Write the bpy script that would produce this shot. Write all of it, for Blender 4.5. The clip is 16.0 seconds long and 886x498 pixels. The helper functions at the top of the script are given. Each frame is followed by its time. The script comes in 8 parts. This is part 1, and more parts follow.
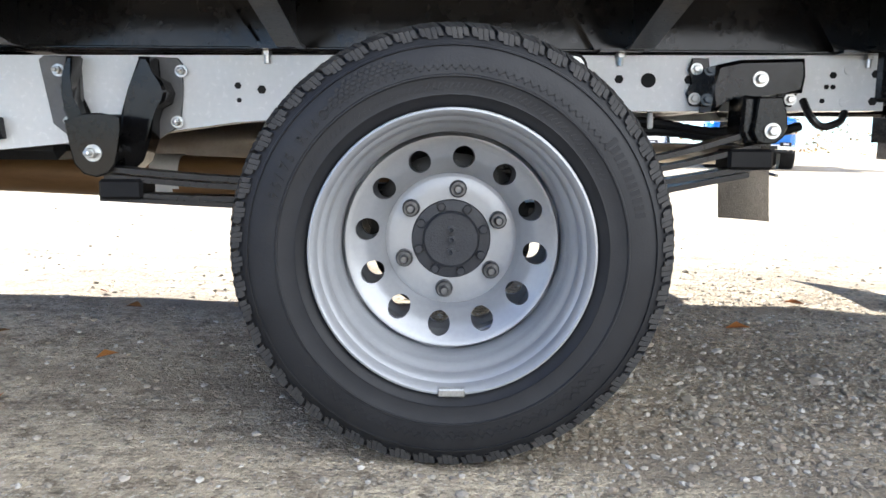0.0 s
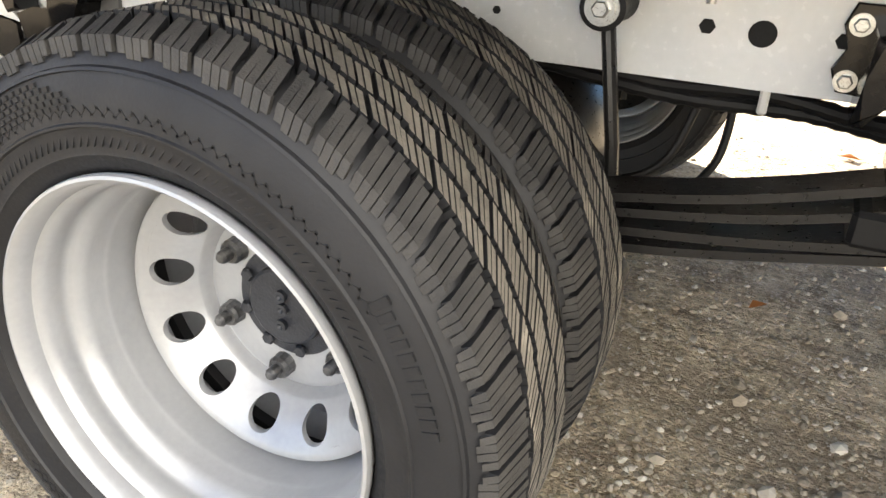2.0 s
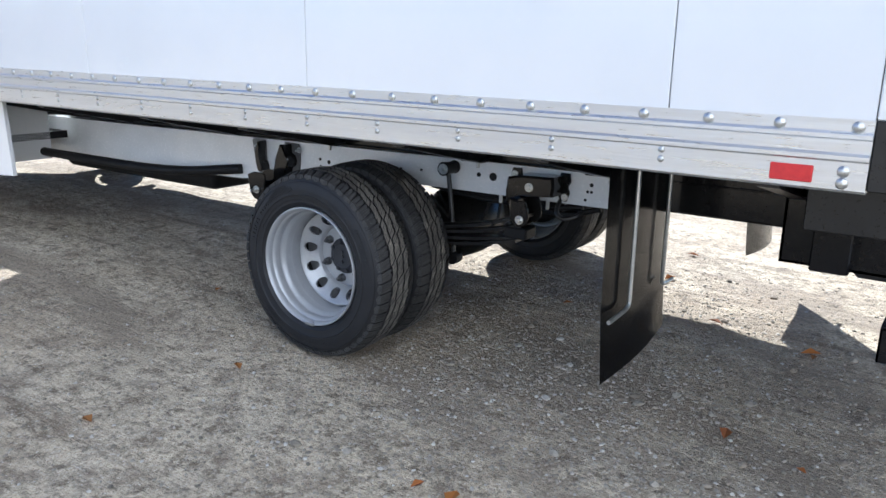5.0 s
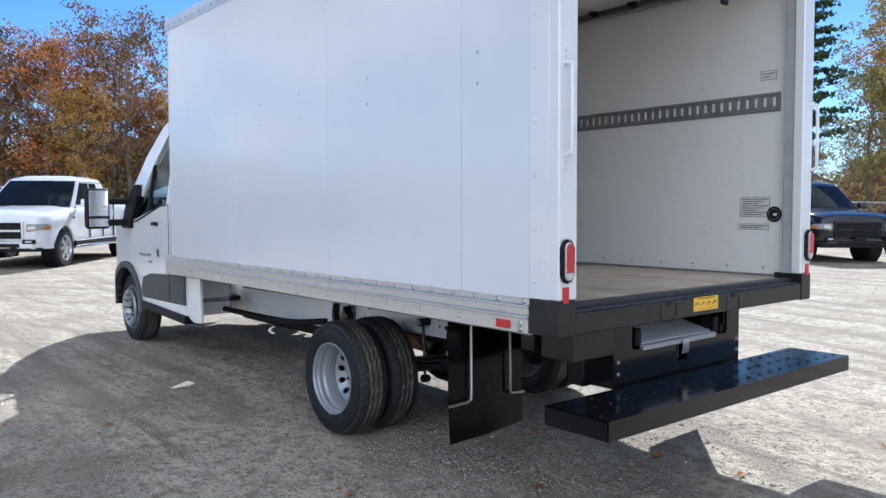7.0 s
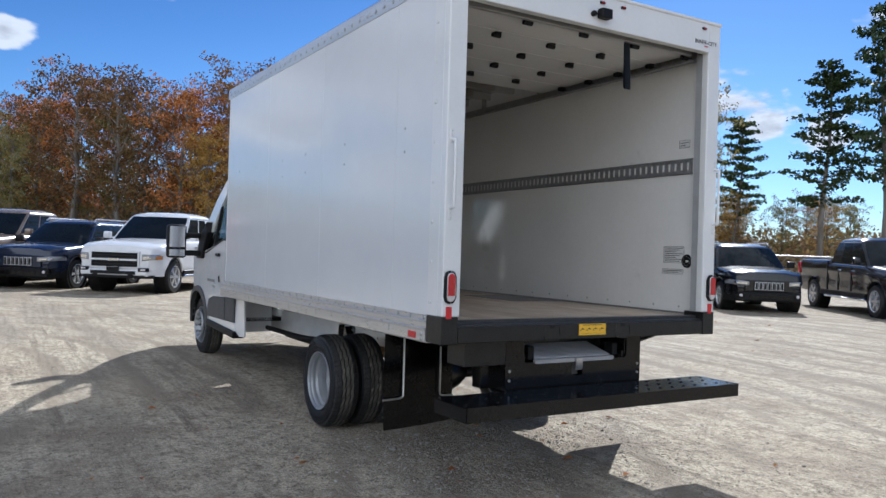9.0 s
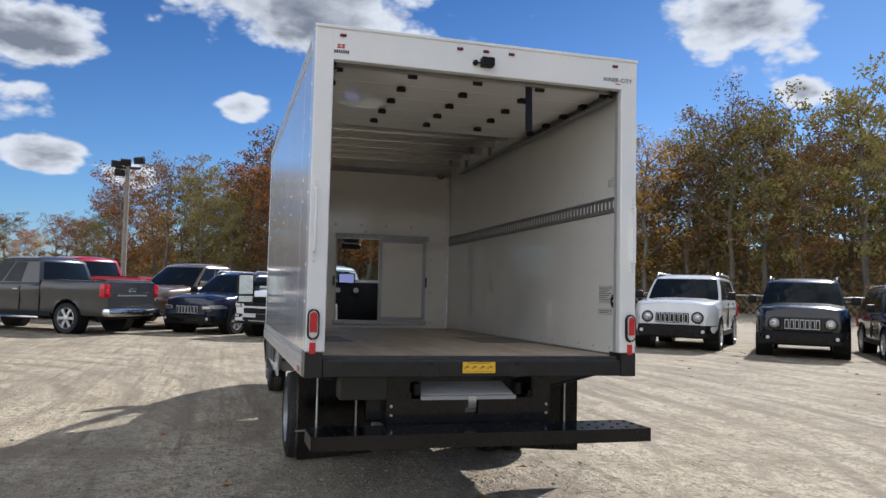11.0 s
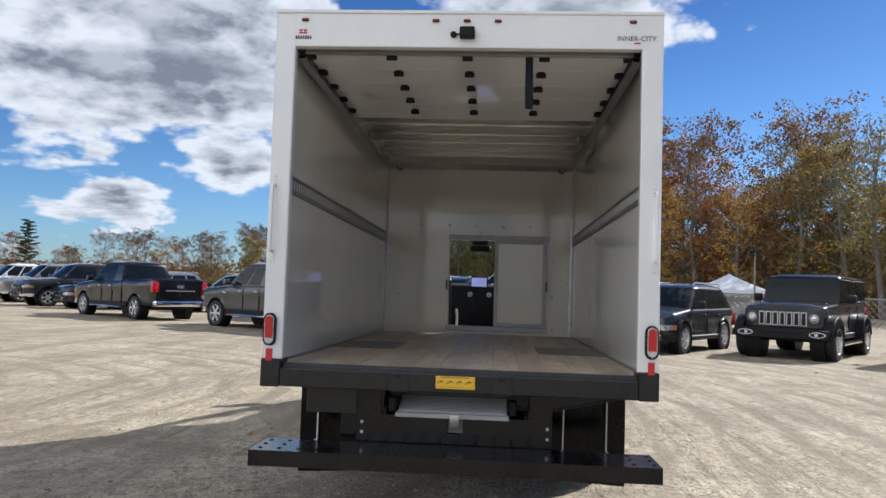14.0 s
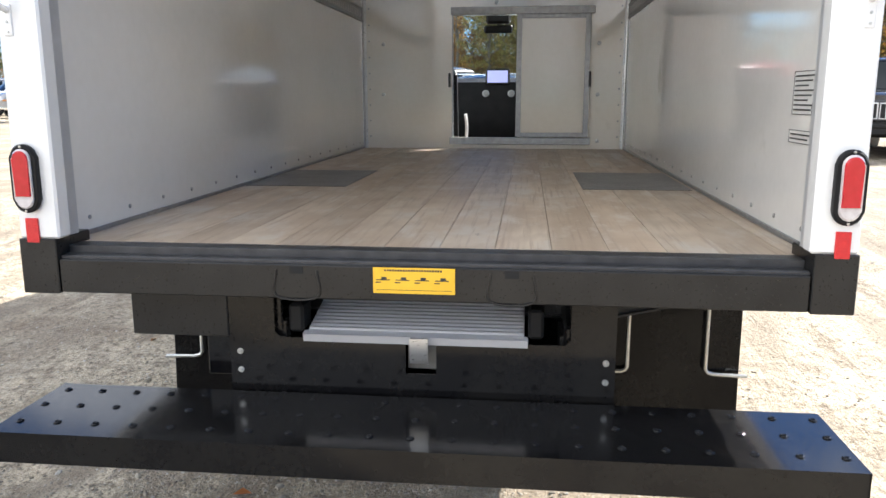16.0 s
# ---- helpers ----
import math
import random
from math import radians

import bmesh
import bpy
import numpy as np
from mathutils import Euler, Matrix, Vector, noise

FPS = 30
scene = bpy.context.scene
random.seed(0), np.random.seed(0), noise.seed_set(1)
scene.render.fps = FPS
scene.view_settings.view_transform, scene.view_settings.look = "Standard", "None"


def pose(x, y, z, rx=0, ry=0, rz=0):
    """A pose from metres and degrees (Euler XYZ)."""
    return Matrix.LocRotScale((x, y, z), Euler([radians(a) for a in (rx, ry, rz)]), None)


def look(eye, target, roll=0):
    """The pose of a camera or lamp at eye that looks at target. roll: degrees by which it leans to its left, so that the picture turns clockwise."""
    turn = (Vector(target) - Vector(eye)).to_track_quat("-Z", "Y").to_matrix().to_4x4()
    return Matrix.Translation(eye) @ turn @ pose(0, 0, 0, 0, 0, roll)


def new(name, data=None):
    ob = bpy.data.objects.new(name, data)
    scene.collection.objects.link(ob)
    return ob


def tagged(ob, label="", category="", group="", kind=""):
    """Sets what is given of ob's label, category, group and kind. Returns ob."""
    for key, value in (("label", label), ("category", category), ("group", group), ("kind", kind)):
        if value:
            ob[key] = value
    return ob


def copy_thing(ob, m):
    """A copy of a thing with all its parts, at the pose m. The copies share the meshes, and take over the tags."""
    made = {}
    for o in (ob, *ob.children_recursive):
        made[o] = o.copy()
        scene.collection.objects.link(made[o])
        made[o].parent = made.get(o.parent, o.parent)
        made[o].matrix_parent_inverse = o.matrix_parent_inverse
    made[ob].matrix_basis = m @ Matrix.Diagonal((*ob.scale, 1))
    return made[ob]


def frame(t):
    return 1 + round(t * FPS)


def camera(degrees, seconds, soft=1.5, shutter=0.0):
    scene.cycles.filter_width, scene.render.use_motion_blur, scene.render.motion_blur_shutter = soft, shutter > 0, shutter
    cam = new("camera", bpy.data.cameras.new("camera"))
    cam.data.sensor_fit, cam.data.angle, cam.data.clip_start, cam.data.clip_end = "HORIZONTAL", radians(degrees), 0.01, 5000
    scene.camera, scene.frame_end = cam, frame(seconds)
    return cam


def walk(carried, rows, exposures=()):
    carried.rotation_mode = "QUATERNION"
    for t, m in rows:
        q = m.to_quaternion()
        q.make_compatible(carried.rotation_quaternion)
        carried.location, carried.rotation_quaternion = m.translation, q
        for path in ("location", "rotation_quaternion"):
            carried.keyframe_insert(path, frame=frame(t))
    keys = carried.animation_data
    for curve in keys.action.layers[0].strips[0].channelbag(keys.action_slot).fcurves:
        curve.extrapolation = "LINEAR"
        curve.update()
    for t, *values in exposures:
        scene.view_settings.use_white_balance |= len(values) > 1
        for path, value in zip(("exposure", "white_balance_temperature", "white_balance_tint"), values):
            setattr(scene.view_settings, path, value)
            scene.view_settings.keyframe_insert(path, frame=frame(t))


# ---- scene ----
cam = camera(59.6, 16.0)
PATH = [
    (0, (-0.003, -1.152, 0.509), (0.005, 0.829, 0.233), 1.1),
    (0.5, (-0.031, -0.991, 0.553), (-0.026, 0.963, 0.129), 1.3),
    (1, (0.098, -0.722, 0.636), (-0.045, 1.198, 0.094), 0.9),
    (1.5, (0.271, -0.52, 0.739), (-0.137, 1.311, 0.046), 2.9),
    (2, (0.487, -0.443, 0.809), (-0.23, 1.197, -0.085), 3.4),
    (2.5, (0.675, -0.511, 0.87), (-0.223, 1.011, -0.066), 3.6),
    (3, (0.886, -0.717, 0.918), (-0.026, 0.846, 0.067), 3.9),
    (3.2, (0.978, -0.798, 0.927), (0.027, 0.775, 0.138), 3.2),
    (5.5, (2.4, -2.143, 1.268), (1.241, -0.576, 0.818), 0.2),
    (6, (3.002, -2.264, 1.374), (1.674, -0.811, 1.025), -0.0),
    (6.5, (3.563, -2.417, 1.388), (2.11, -1.063, 1.151), -0.7),
    (7, (4.05, -2.434, 1.411), (2.507, -1.166, 1.292), 0.2),
    (7.5, (4.48, -2.456, 1.398), (2.886, -1.247, 1.373), 2.2),
    (8, (4.869, -2.459, 1.417), (3.229, -1.315, 1.387), 2.0),
    (10.5, (6.34, -1.099, 1.362), (4.478, -0.375, 1.459), 2.3),
    (11, (6.561, -0.546, 1.4), (4.64, -0.001, 1.504), 1.5),
    (11.5, (6.683, -0.028, 1.399), (4.722, 0.354, 1.496), 2.2),
    (12, (6.787, 0.429, 1.417), (4.797, 0.608, 1.492), 1.8),
    (12.5, (6.826, 0.78, 1.424), (4.829, 0.825, 1.512), 1.6),
    (13, (6.84, 1.048, 1.442), (4.843, 1.008, 1.536), 1.7),
    (13.5, (6.618, 1.155, 1.439), (4.622, 1.056, 1.534), 1.4),
    (14, (6.183, 1.233, 1.437), (4.19, 1.096, 1.535), 1.8),
    (14.5, (5.632, 1.289, 1.462), (3.638, 1.138, 1.498), 2.0),
    (15, (5.022, 1.258, 1.42), (3.033, 1.083, 1.303), 0.8),
    (15.5, (4.432, 1.301, 1.414), (2.456, 1.102, 1.173), -0.1),
    (16, (3.853, 1.316, 1.408), (1.906, 1.106, 1.0), -0.1),
]
EXPOSURES = [(0, 2.5, 5850, 10), (1.5, 2.8, 6850, 10), (2.5, 3.25, 7050, 10), (3.2, 3.1, 7050, 10), (5.5, 1.4, 5150, 10), (7, 1.1, 5200, 10), (8, 0.85, 5200, 10), (10.5, 0.55, 5800, 10), (13.5, 0.62, 5800, 10), (14.5, 0.9, 5800, 10), (15.5, 1.58, 5850, 10), (16, 1.9, 5950, 10)]
walk(cam, [(t, look(eye, target, roll)) for t, eye, target, roll in PATH], EXPOSURES)

# ---- world ----
# The sun stands ahead of the truck and to its right, about 36 degrees up.
SUN_WAY = Vector((0.92, -1.05, -1.0)).normalized()
sun = new("sun", bpy.data.lights.new("sun", "SUN"))
sun.data.energy, sun.data.angle, sun.data.color = 4.2, radians(0.53), (1.0, 0.93, 0.83)
sun.matrix_world = look((0, 0, 30), Vector((0, 0, 30)) + SUN_WAY)

world = bpy.data.worlds.new("autumn_sky")
scene.world = world
world.use_nodes = True


CLOUDS = [((-0.939, -0.212, 0.271), 0.075), ((-0.970, -0.195, 0.145), 0.06), ((-0.975, 0.016, 0.221), 0.05), ((-0.987, -0.098, 0.124), 0.055), ((-0.934, 0.105, 0.340), 0.17),
          ((-0.745, 0.587, 0.317), 0.12), ((-0.727, 0.643, 0.235), 0.05), ((-0.640, 0.745, 0.190), 0.15), ((-0.889, -0.410, 0.235), 0.22), ((-0.930, -0.337, 0.147), 0.10),
          ((-0.889, -0.448, 0.097), 0.07), ((-0.880, -0.430, 0.320), 0.22), ((-0.478, 0.836, 0.268), 0.07), ((-0.448, 0.866, 0.215), 0.055), ((-0.530, 0.840, 0.135), 0.07),
          ((-0.830, -0.330, 0.450), 0.24), ((-0.800, 0.400, 0.450), 0.20)]


def build_sky(tree):
    """Clear autumn sky with broken fair-weather clouds laid out on a flat cloud deck."""
    n, ln = tree.nodes, tree.links
    bg = n["Background"]
    sky = n.new("ShaderNodeTexSky")
    sky.sky_type, sky.sun_disc = "NISHITA", False
    sky.sun_elevation = math.asin(-SUN_WAY.z)
    sky.sun_rotation = math.atan2(-SUN_WAY.x, -SUN_WAY.y)
    sky.ozone_density, sky.dust_density, sky.air_density = 2.5, 0.4, 1.0
    co = n.new("ShaderNodeTexCoord")
    sep = n.new("ShaderNodeSeparateXYZ")
    ln.new(co.outputs["Generated"], sep.inputs[0])

    def m(op, a, b=None, c=None, clamp=False):
        node = n.new("ShaderNodeMath")
        node.operation, node.use_clamp = op, clamp
        for i, v in enumerate((a, b, c)):
            if v is None:
                continue
            if isinstance(v, (int, float)):
                node.inputs[i].default_value = v
            else:
                ln.new(v, node.inputs[i])
        return node.outputs[0]

    up = m("MAXIMUM", sep.outputs[2], 0.0)
    depth = m("ADD", up, 0.16)
    u, v = m("DIVIDE", sep.outputs[0], depth), m("DIVIDE", sep.outputs[1], depth)
    comb = n.new("ShaderNodeCombineXYZ")
    ln.new(u, comb.inputs[0]), ln.new(v, comb.inputs[1])

    def cloud(offset, scale, detail, rough):
        add = n.new("ShaderNodeVectorMath")
        add.operation = "ADD"
        ln.new(comb.outputs[0], add.inputs[0])
        add.inputs[1].default_value = offset
        t = n.new("ShaderNodeTexNoise")
        t.inputs["Scale"].default_value, t.inputs["Detail"].default_value, t.inputs["Roughness"].default_value = scale, detail, rough
        ln.new(add.outputs[0], t.inputs["Vector"])
        return t.outputs["Fac"]

    low = cloud((3.1, 7.4, 0.6), 1.25, 3.0, 0.50)
    fluff = cloud((1.7, 2.2, 4.6), 5.2, 9.0, 0.60)
    above = cloud((1.79, 2.2, 4.6), 5.2, 6.0, 0.60)
    big_above = cloud((3.32, 7.4, 0.6), 1.25, 3.0, 0.50)
    # Heaped, cauliflower-like rims.
    heap = n.new("ShaderNodeTexVoronoi")
    heap.feature = "SMOOTH_F1"
    heap.inputs["Scale"].default_value, heap.inputs["Detail"].default_value, heap.inputs["Roughness"].default_value = 15.0, 3.0, 0.55
    heap.inputs["Smoothness"].default_value = 0.35
    bent = n.new("ShaderNodeVectorMath")
    bent.operation = "MULTIPLY_ADD"
    ln.new(co.outputs["Generated"], bent.inputs[0])
    bent.inputs[1].default_value = (1.0, 1.0, 1.7)
    soft = n.new("ShaderNodeTexNoise")
    soft.inputs["Scale"].default_value, soft.inputs["Detail"].default_value = 9.0, 4.0
    ln.new(co.outputs["Generated"], soft.inputs["Vector"])
    shake = n.new("ShaderNodeVectorMath")
    shake.operation = "SCALE"
    shake.inputs["Scale"].default_value = 0.05
    ln.new(soft.outputs["Color"], shake.inputs[0])
    ln.new(shake.outputs[0], bent.inputs[2])
    ln.new(bent.outputs[0], heap.inputs["Vector"])
    # The larger clouds, each by its bearing and breadth; they are wider than tall.
    flat = n.new("ShaderNodeVectorMath")
    flat.operation = "MULTIPLY"
    ln.new(co.outputs["Generated"], flat.inputs[0])
    flat.inputs[1].default_value = (1.0, 1.0, 2.0)
    heaps = None
    for way, r in CLOUDS:
        far = n.new("ShaderNodeVectorMath")
        far.operation = "DISTANCE"
        ln.new(flat.outputs[0], far.inputs[0])
        far.inputs[1].default_value = (way[0], way[1], way[2] * 2.0)
        one = m("SUBTRACT", 1.0, m("DIVIDE", far.outputs["Value"], r * 1.5), clamp=True)
        heaps = one if heaps is None else m("MAXIMUM", heaps, one)
    # Scattered cloud on the side away from the sun and behind, clear blue elsewhere.
    side = m("ADD", m("MULTIPLY", sep.outputs[1], -0.16), m("MULTIPLY", m("ADD", sep.outputs[0], 0.20, clamp=True), 0.34))
    side = m("ADD", side, m("MULTIPLY", m("SUBTRACT", up, 0.38, clamp=True), 0.60))
    # Out-of-view sector where extra cloud is added to brighten shaded surfaces.
    away = m("ADD", m("MULTIPLY", sep.outputs[0], 1.4), m("MULTIPLY", m("ADD", sep.outputs[1], 0.45), -1.6), clamp=True)
    side = m("ADD", side, m("MULTIPLY", away, 0.22))
    # A thin layer low on the left skyline.
    low_bank = m("MULTIPLY", m("MULTIPLY", m("SUBTRACT", 0.17, up), 6.0, clamp=True), m("MULTIPLY", sep.outputs[1], -1.0, clamp=True))
    side = m("ADD", side, m("MULTIPLY", low_bank, 0.22))
    field = m("ADD", m("ADD", low, side), m("MULTIPLY", heaps, 0.62))
    field = m("ADD", field, m("MULTIPLY", m("SUBTRACT", fluff, 0.5), 0.26))
    field = m("ADD", field, m("MULTIPLY", m("SUBTRACT", 0.42, heap.outputs["Distance"]), 0.22))
    ramp = n.new("ShaderNodeMapRange")
    ramp.interpolation_type = "SMOOTHSTEP"
    ln.new(field, ramp.inputs["Value"])
    ramp.inputs["From Min"].default_value, ramp.inputs["From Max"].default_value = 0.645, 0.765
    fade = m("MULTIPLY", ramp.outputs[0], m("MULTIPLY", m("SUBTRACT", up, 0.010), 26.0, clamp=True))
    # Thick cores turn grey, thin rims stay white.
    grey = n.new("ShaderNodeMapRange")
    grey.interpolation_type = "SMOOTHSTEP"
    ln.new(m("ADD", field, m("MULTIPLY", m("SUBTRACT", low, 0.5), 0.25)), grey.inputs["Value"])
    grey.inputs["From Min"].default_value, grey.inputs["From Max"].default_value = 0.72, 1.08
    tone = n.new("ShaderNodeMix")
    tone.data_type = "RGBA"
    core = n.new("ShaderNodeMix")
    core.data_type = "RGBA"
    ln.new(m("MULTIPLY", m("SUBTRACT", m("ADD", fluff, m("MULTIPLY", m("SUBTRACT", soft.outputs["Fac"], 0.5), 0.8)), 0.40), 4.5, clamp=True), core.inputs[0])
    core.inputs[6].default_value, core.inputs[7].default_value = (1.35, 1.45, 1.68, 1), (2.9, 2.95, 3.1, 1)
    ln.new(core.outputs[2], tone.inputs[7])
    # Clouds across from the sun are lit full on; out of view, whitened further as fill.
    lit = n.new("ShaderNodeMix")
    lit.data_type = "RGBA"
    ln.new(away, lit.inputs[0])
    lit.inputs[6].default_value, lit.inputs[7].default_value = (4.8, 4.8, 4.85, 1), (9.6, 9.4, 9.1, 1)
    ln.new(lit.outputs[2], tone.inputs[6])
    # Billows are bright towards the sun and grey beneath.
    relief = m("ADD", m("MULTIPLY", m("SUBTRACT", above, fluff), 1.9), m("MULTIPLY", m("SUBTRACT", big_above, low), 2.2))
    dim = m("ADD", m("MULTIPLY", grey.outputs[0], 1.25), relief, clamp=True)
    ln.new(m("MULTIPLY", dim, m("SUBTRACT", 1.0, m("MULTIPLY", away, 0.85))), tone.inputs[0])
    # The haze near the skyline is pale, the zenith deep blue.
    blue = n.new("ShaderNodeMix")
    blue.data_type, blue.blend_type = "RGBA", "MULTIPLY"
    blue.inputs[0].default_value = 1.0
    ln.new(sky.outputs[0], blue.inputs[6])
    air = n.new("ShaderNodeMix")
    air.data_type = "RGBA"
    ln.new(m("MULTIPLY", up, 2.6, clamp=True), air.inputs[0])
    air.inputs[6].default_value, air.inputs[7].default_value = (0.42, 0.55, 0.70, 1), (0.158, 0.272, 0.425, 1)
    ln.new(air.outputs[2], blue.inputs[7])
    mix = n.new("ShaderNodeMix")
    mix.data_type = "RGBA"
    ln.new(fade, mix.inputs[0]), ln.new(blue.outputs[2], mix.inputs[6]), ln.new(tone.outputs[2], mix.inputs[7])
    ln.new(mix.outputs[2], bg.inputs[0])
    bg.inputs["Strength"].default_value = 0.11


build_sky(world.node_tree)


# ---- materials ----
def rgba(c):
    return (*c, 1.0) if len(c) == 3 else c


def surface(name, a, b, scale=6.0, rough=(0.4, 0.55), metal=0.0, bump=0.0, bscale=160.0, coat=0.0, coat_rough=0.04, spec=0.5, stretch=(1, 1, 1), spot=None, spot_at=0.68, spot_scale=3.0, sub=None):
    """A procedural surface: two colours in noise of two sizes, uneven gloss, fine relief, and stains with edges of their own."""
    mt = bpy.data.materials.new(name)
    mt.use_nodes = True
    n, ln = mt.node_tree.nodes, mt.node_tree.links
    p = n["Principled BSDF"]
    co = n.new("ShaderNodeTexCoord")
    mp = n.new("ShaderNodeMapping")
    mp.inputs["Scale"].default_value = stretch
    ln.new(co.outputs["Object"], mp.inputs[0])

    def noise_tex(s, d=4.0):
        t = n.new("ShaderNodeTexNoise")
        t.inputs["Scale"].default_value, t.inputs["Detail"].default_value = s, d
        ln.new(mp.outputs[0], t.inputs["Vector"])
        return t.outputs["Fac"]

    big, fine = noise_tex(scale), noise_tex(scale * 14, 3.0)
    both = n.new("ShaderNodeMath")
    both.operation = "MULTIPLY_ADD"
    ln.new(fine, both.inputs[0])
    both.inputs[1].default_value = 0.45
    ln.new(big, both.inputs[2])
    span = n.new("ShaderNodeMapRange")
    ln.new(both.outputs[0], span.inputs[0])
    span.inputs["From Min"].default_value, span.inputs["From Max"].default_value = 0.50, 0.95
    mix = n.new("ShaderNodeMix")
    mix.data_type = "RGBA"
    ln.new(span.outputs[0], mix.inputs[0])
    mix.inputs[6].default_value, mix.inputs[7].default_value = rgba(a), rgba(b)
    colour = mix.outputs[2]
    if spot:
        st = noise_tex(spot_scale, 8.0)
        edge = n.new("ShaderNodeMapRange")
        ln.new(st, edge.inputs[0])
        edge.inputs["From Min"].default_value, edge.inputs["From Max"].default_value = spot_at - 0.06, spot_at + 0.06
        over = n.new("ShaderNodeMix")
        over.data_type = "RGBA"
        ln.new(edge.outputs[0], over.inputs[0])
        ln.new(colour, over.inputs[6])
        over.inputs[7].default_value = rgba(spot)
        colour = over.outputs[2]
    ln.new(colour, p.inputs["Base Color"])
    rg = n.new("ShaderNodeMapRange")
    ln.new(fine, rg.inputs[0])
    rg.inputs["From Min"].default_value, rg.inputs["From Max"].default_value = 0.3, 0.7
    rg.inputs["To Min"].default_value, rg.inputs["To Max"].default_value = rough
    ln.new(rg.outputs[0], p.inputs["Roughness"])
    p.inputs["Metallic"].default_value = metal
    p.inputs["Specular IOR Level"].default_value = spec
    p.inputs["Coat Weight"].default_value = coat
    p.inputs["Coat Roughness"].default_value = coat_rough
    if bump:
        bp = n.new("ShaderNodeBump")
        bp.inputs["Strength"].default_value = bump
        bp.inputs["Distance"].default_value = 0.01
        ln.new(noise_tex(bscale, 4.0), bp.inputs["Height"])
        ln.new(bp.outputs[0], p.inputs["Normal"])
    return mt


def glass(name, tint=(0.58, 0.66, 0.66), rough=0.02):
    mt = bpy.data.materials.new(name)
    mt.use_nodes = True
    p = mt.node_tree.nodes["Principled BSDF"]
    p.inputs["Base Color"].default_value = rgba(tint)
    p.inputs["Transmission Weight"].default_value, p.inputs["Roughness"].default_value, p.inputs["IOR"].default_value = 1.0, rough, 1.12
    return mt


def glow(name, colour, strength):
    mt = bpy.data.materials.new(name)
    mt.use_nodes = True
    p = mt.node_tree.nodes["Principled BSDF"]
    p.inputs["Base Color"].default_value = rgba(colour)
    p.inputs["Emission Color"].default_value, p.inputs["Emission Strength"].default_value = rgba(colour), strength
    return mt


WHITE_PANEL = surface("white_gelcoat", (0.72, 0.74, 0.76), (0.78, 0.79, 0.80), 0.4, (0.135, 0.145), coat=0.6, coat_rough=0.10, spec=0.4)
WHITE_PAINT = surface("white_paint", (0.76, 0.77, 0.77), (0.82, 0.82, 0.81), 3, (0.16, 0.26), coat=0.5)
WHITE_LINER = surface("white_liner", (0.78, 0.77, 0.735), (0.84, 0.83, 0.80), 2.0, (0.10, 0.13), bump=0.05, bscale=2.6, coat=0.8, coat_rough=0.05, spot=(0.55, 0.54, 0.50), spot_at=0.74)
# Aluminium copy for the shaded slot; the missing light is put into its colour.
RAMP_ALU = surface("lifted_ramp_aluminium", (0.52, 0.52, 0.535), (0.57, 0.57, 0.58), 2, (0.38, 0.48), metal=0.25)
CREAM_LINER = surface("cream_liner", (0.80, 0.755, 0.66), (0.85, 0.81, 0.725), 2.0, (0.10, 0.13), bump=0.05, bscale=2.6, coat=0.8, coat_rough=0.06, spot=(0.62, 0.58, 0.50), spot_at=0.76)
ALU = surface("mill_aluminium", (0.62, 0.62, 0.62), (0.74, 0.74, 0.73), 5, (0.26, 0.42), metal=0.85, bump=0.05, bscale=60, stretch=(0.15, 1, 3))
ALU_DULL = surface("dull_aluminium", (0.36, 0.36, 0.35), (0.46, 0.46, 0.45), 8, (0.35, 0.5), metal=0.8, stretch=(0.2, 1, 1))
GALV = surface("galvanised_steel", (0.29, 0.295, 0.30), (0.40, 0.405, 0.41), 30, (0.38, 0.55), metal=0.7, bump=0.05)
BLACK_GLOSS = surface("black_gloss_paint", (0.005, 0.005, 0.006), (0.012, 0.0115, 0.011), 5, (0.10, 0.18), bump=0.012, bscale=30, coat=0.05, spec=0.28, spot=(0.03, 0.027, 0.023), spot_at=0.76)
BLACK_SATIN = surface("black_satin_steel", (0.008, 0.008, 0.0085), (0.018, 0.0175, 0.017), 9, (0.26, 0.38), bump=0.03, bscale=120, spec=0.42, spot=(0.028, 0.025, 0.021), spot_at=0.75)
BLACK_PLASTIC = surface("black_plastic", (0.006, 0.006, 0.007), (0.013, 0.013, 0.013), 12, (0.45, 0.6), bump=0.05, bscale=300, spec=0.22)
CLADDING = surface("grey_plastic_cladding", (0.055, 0.055, 0.056), (0.075, 0.075, 0.075), 12, (0.5, 0.62), bump=0.05, bscale=300)
RUBBER = surface("tyre_rubber", (0.0095, 0.0100, 0.0118), (0.0170, 0.0176, 0.0195), 14, (0.46, 0.60), bump=0.06, bscale=260, spec=0.36, spot=(0.040, 0.038, 0.035), spot_at=0.76, spot_scale=16)
TREAD = surface("tyre_tread_rubber", (0.075, 0.069, 0.060), (0.22, 0.20, 0.168), 11, (0.62, 0.85), bump=0.2, bscale=420, spot=(0.34, 0.31, 0.255), spot_at=0.66, spot_scale=22)
TREAD_EDGE = surface("shoulder_rubber", (0.018, 0.0178, 0.0178), (0.046, 0.044, 0.041), 26, (0.6, 0.8), bump=0.2, bscale=420)
AMBER = surface("amber_lens", (0.50, 0.16, 0.02), (0.60, 0.22, 0.03), 40, (0.08, 0.15), coat=0.6)
HEADLAMP = surface("headlamp_glass", (0.30, 0.31, 0.32), (0.46, 0.47, 0.48), 60, (0.05, 0.12), metal=0.4, coat=1.0)
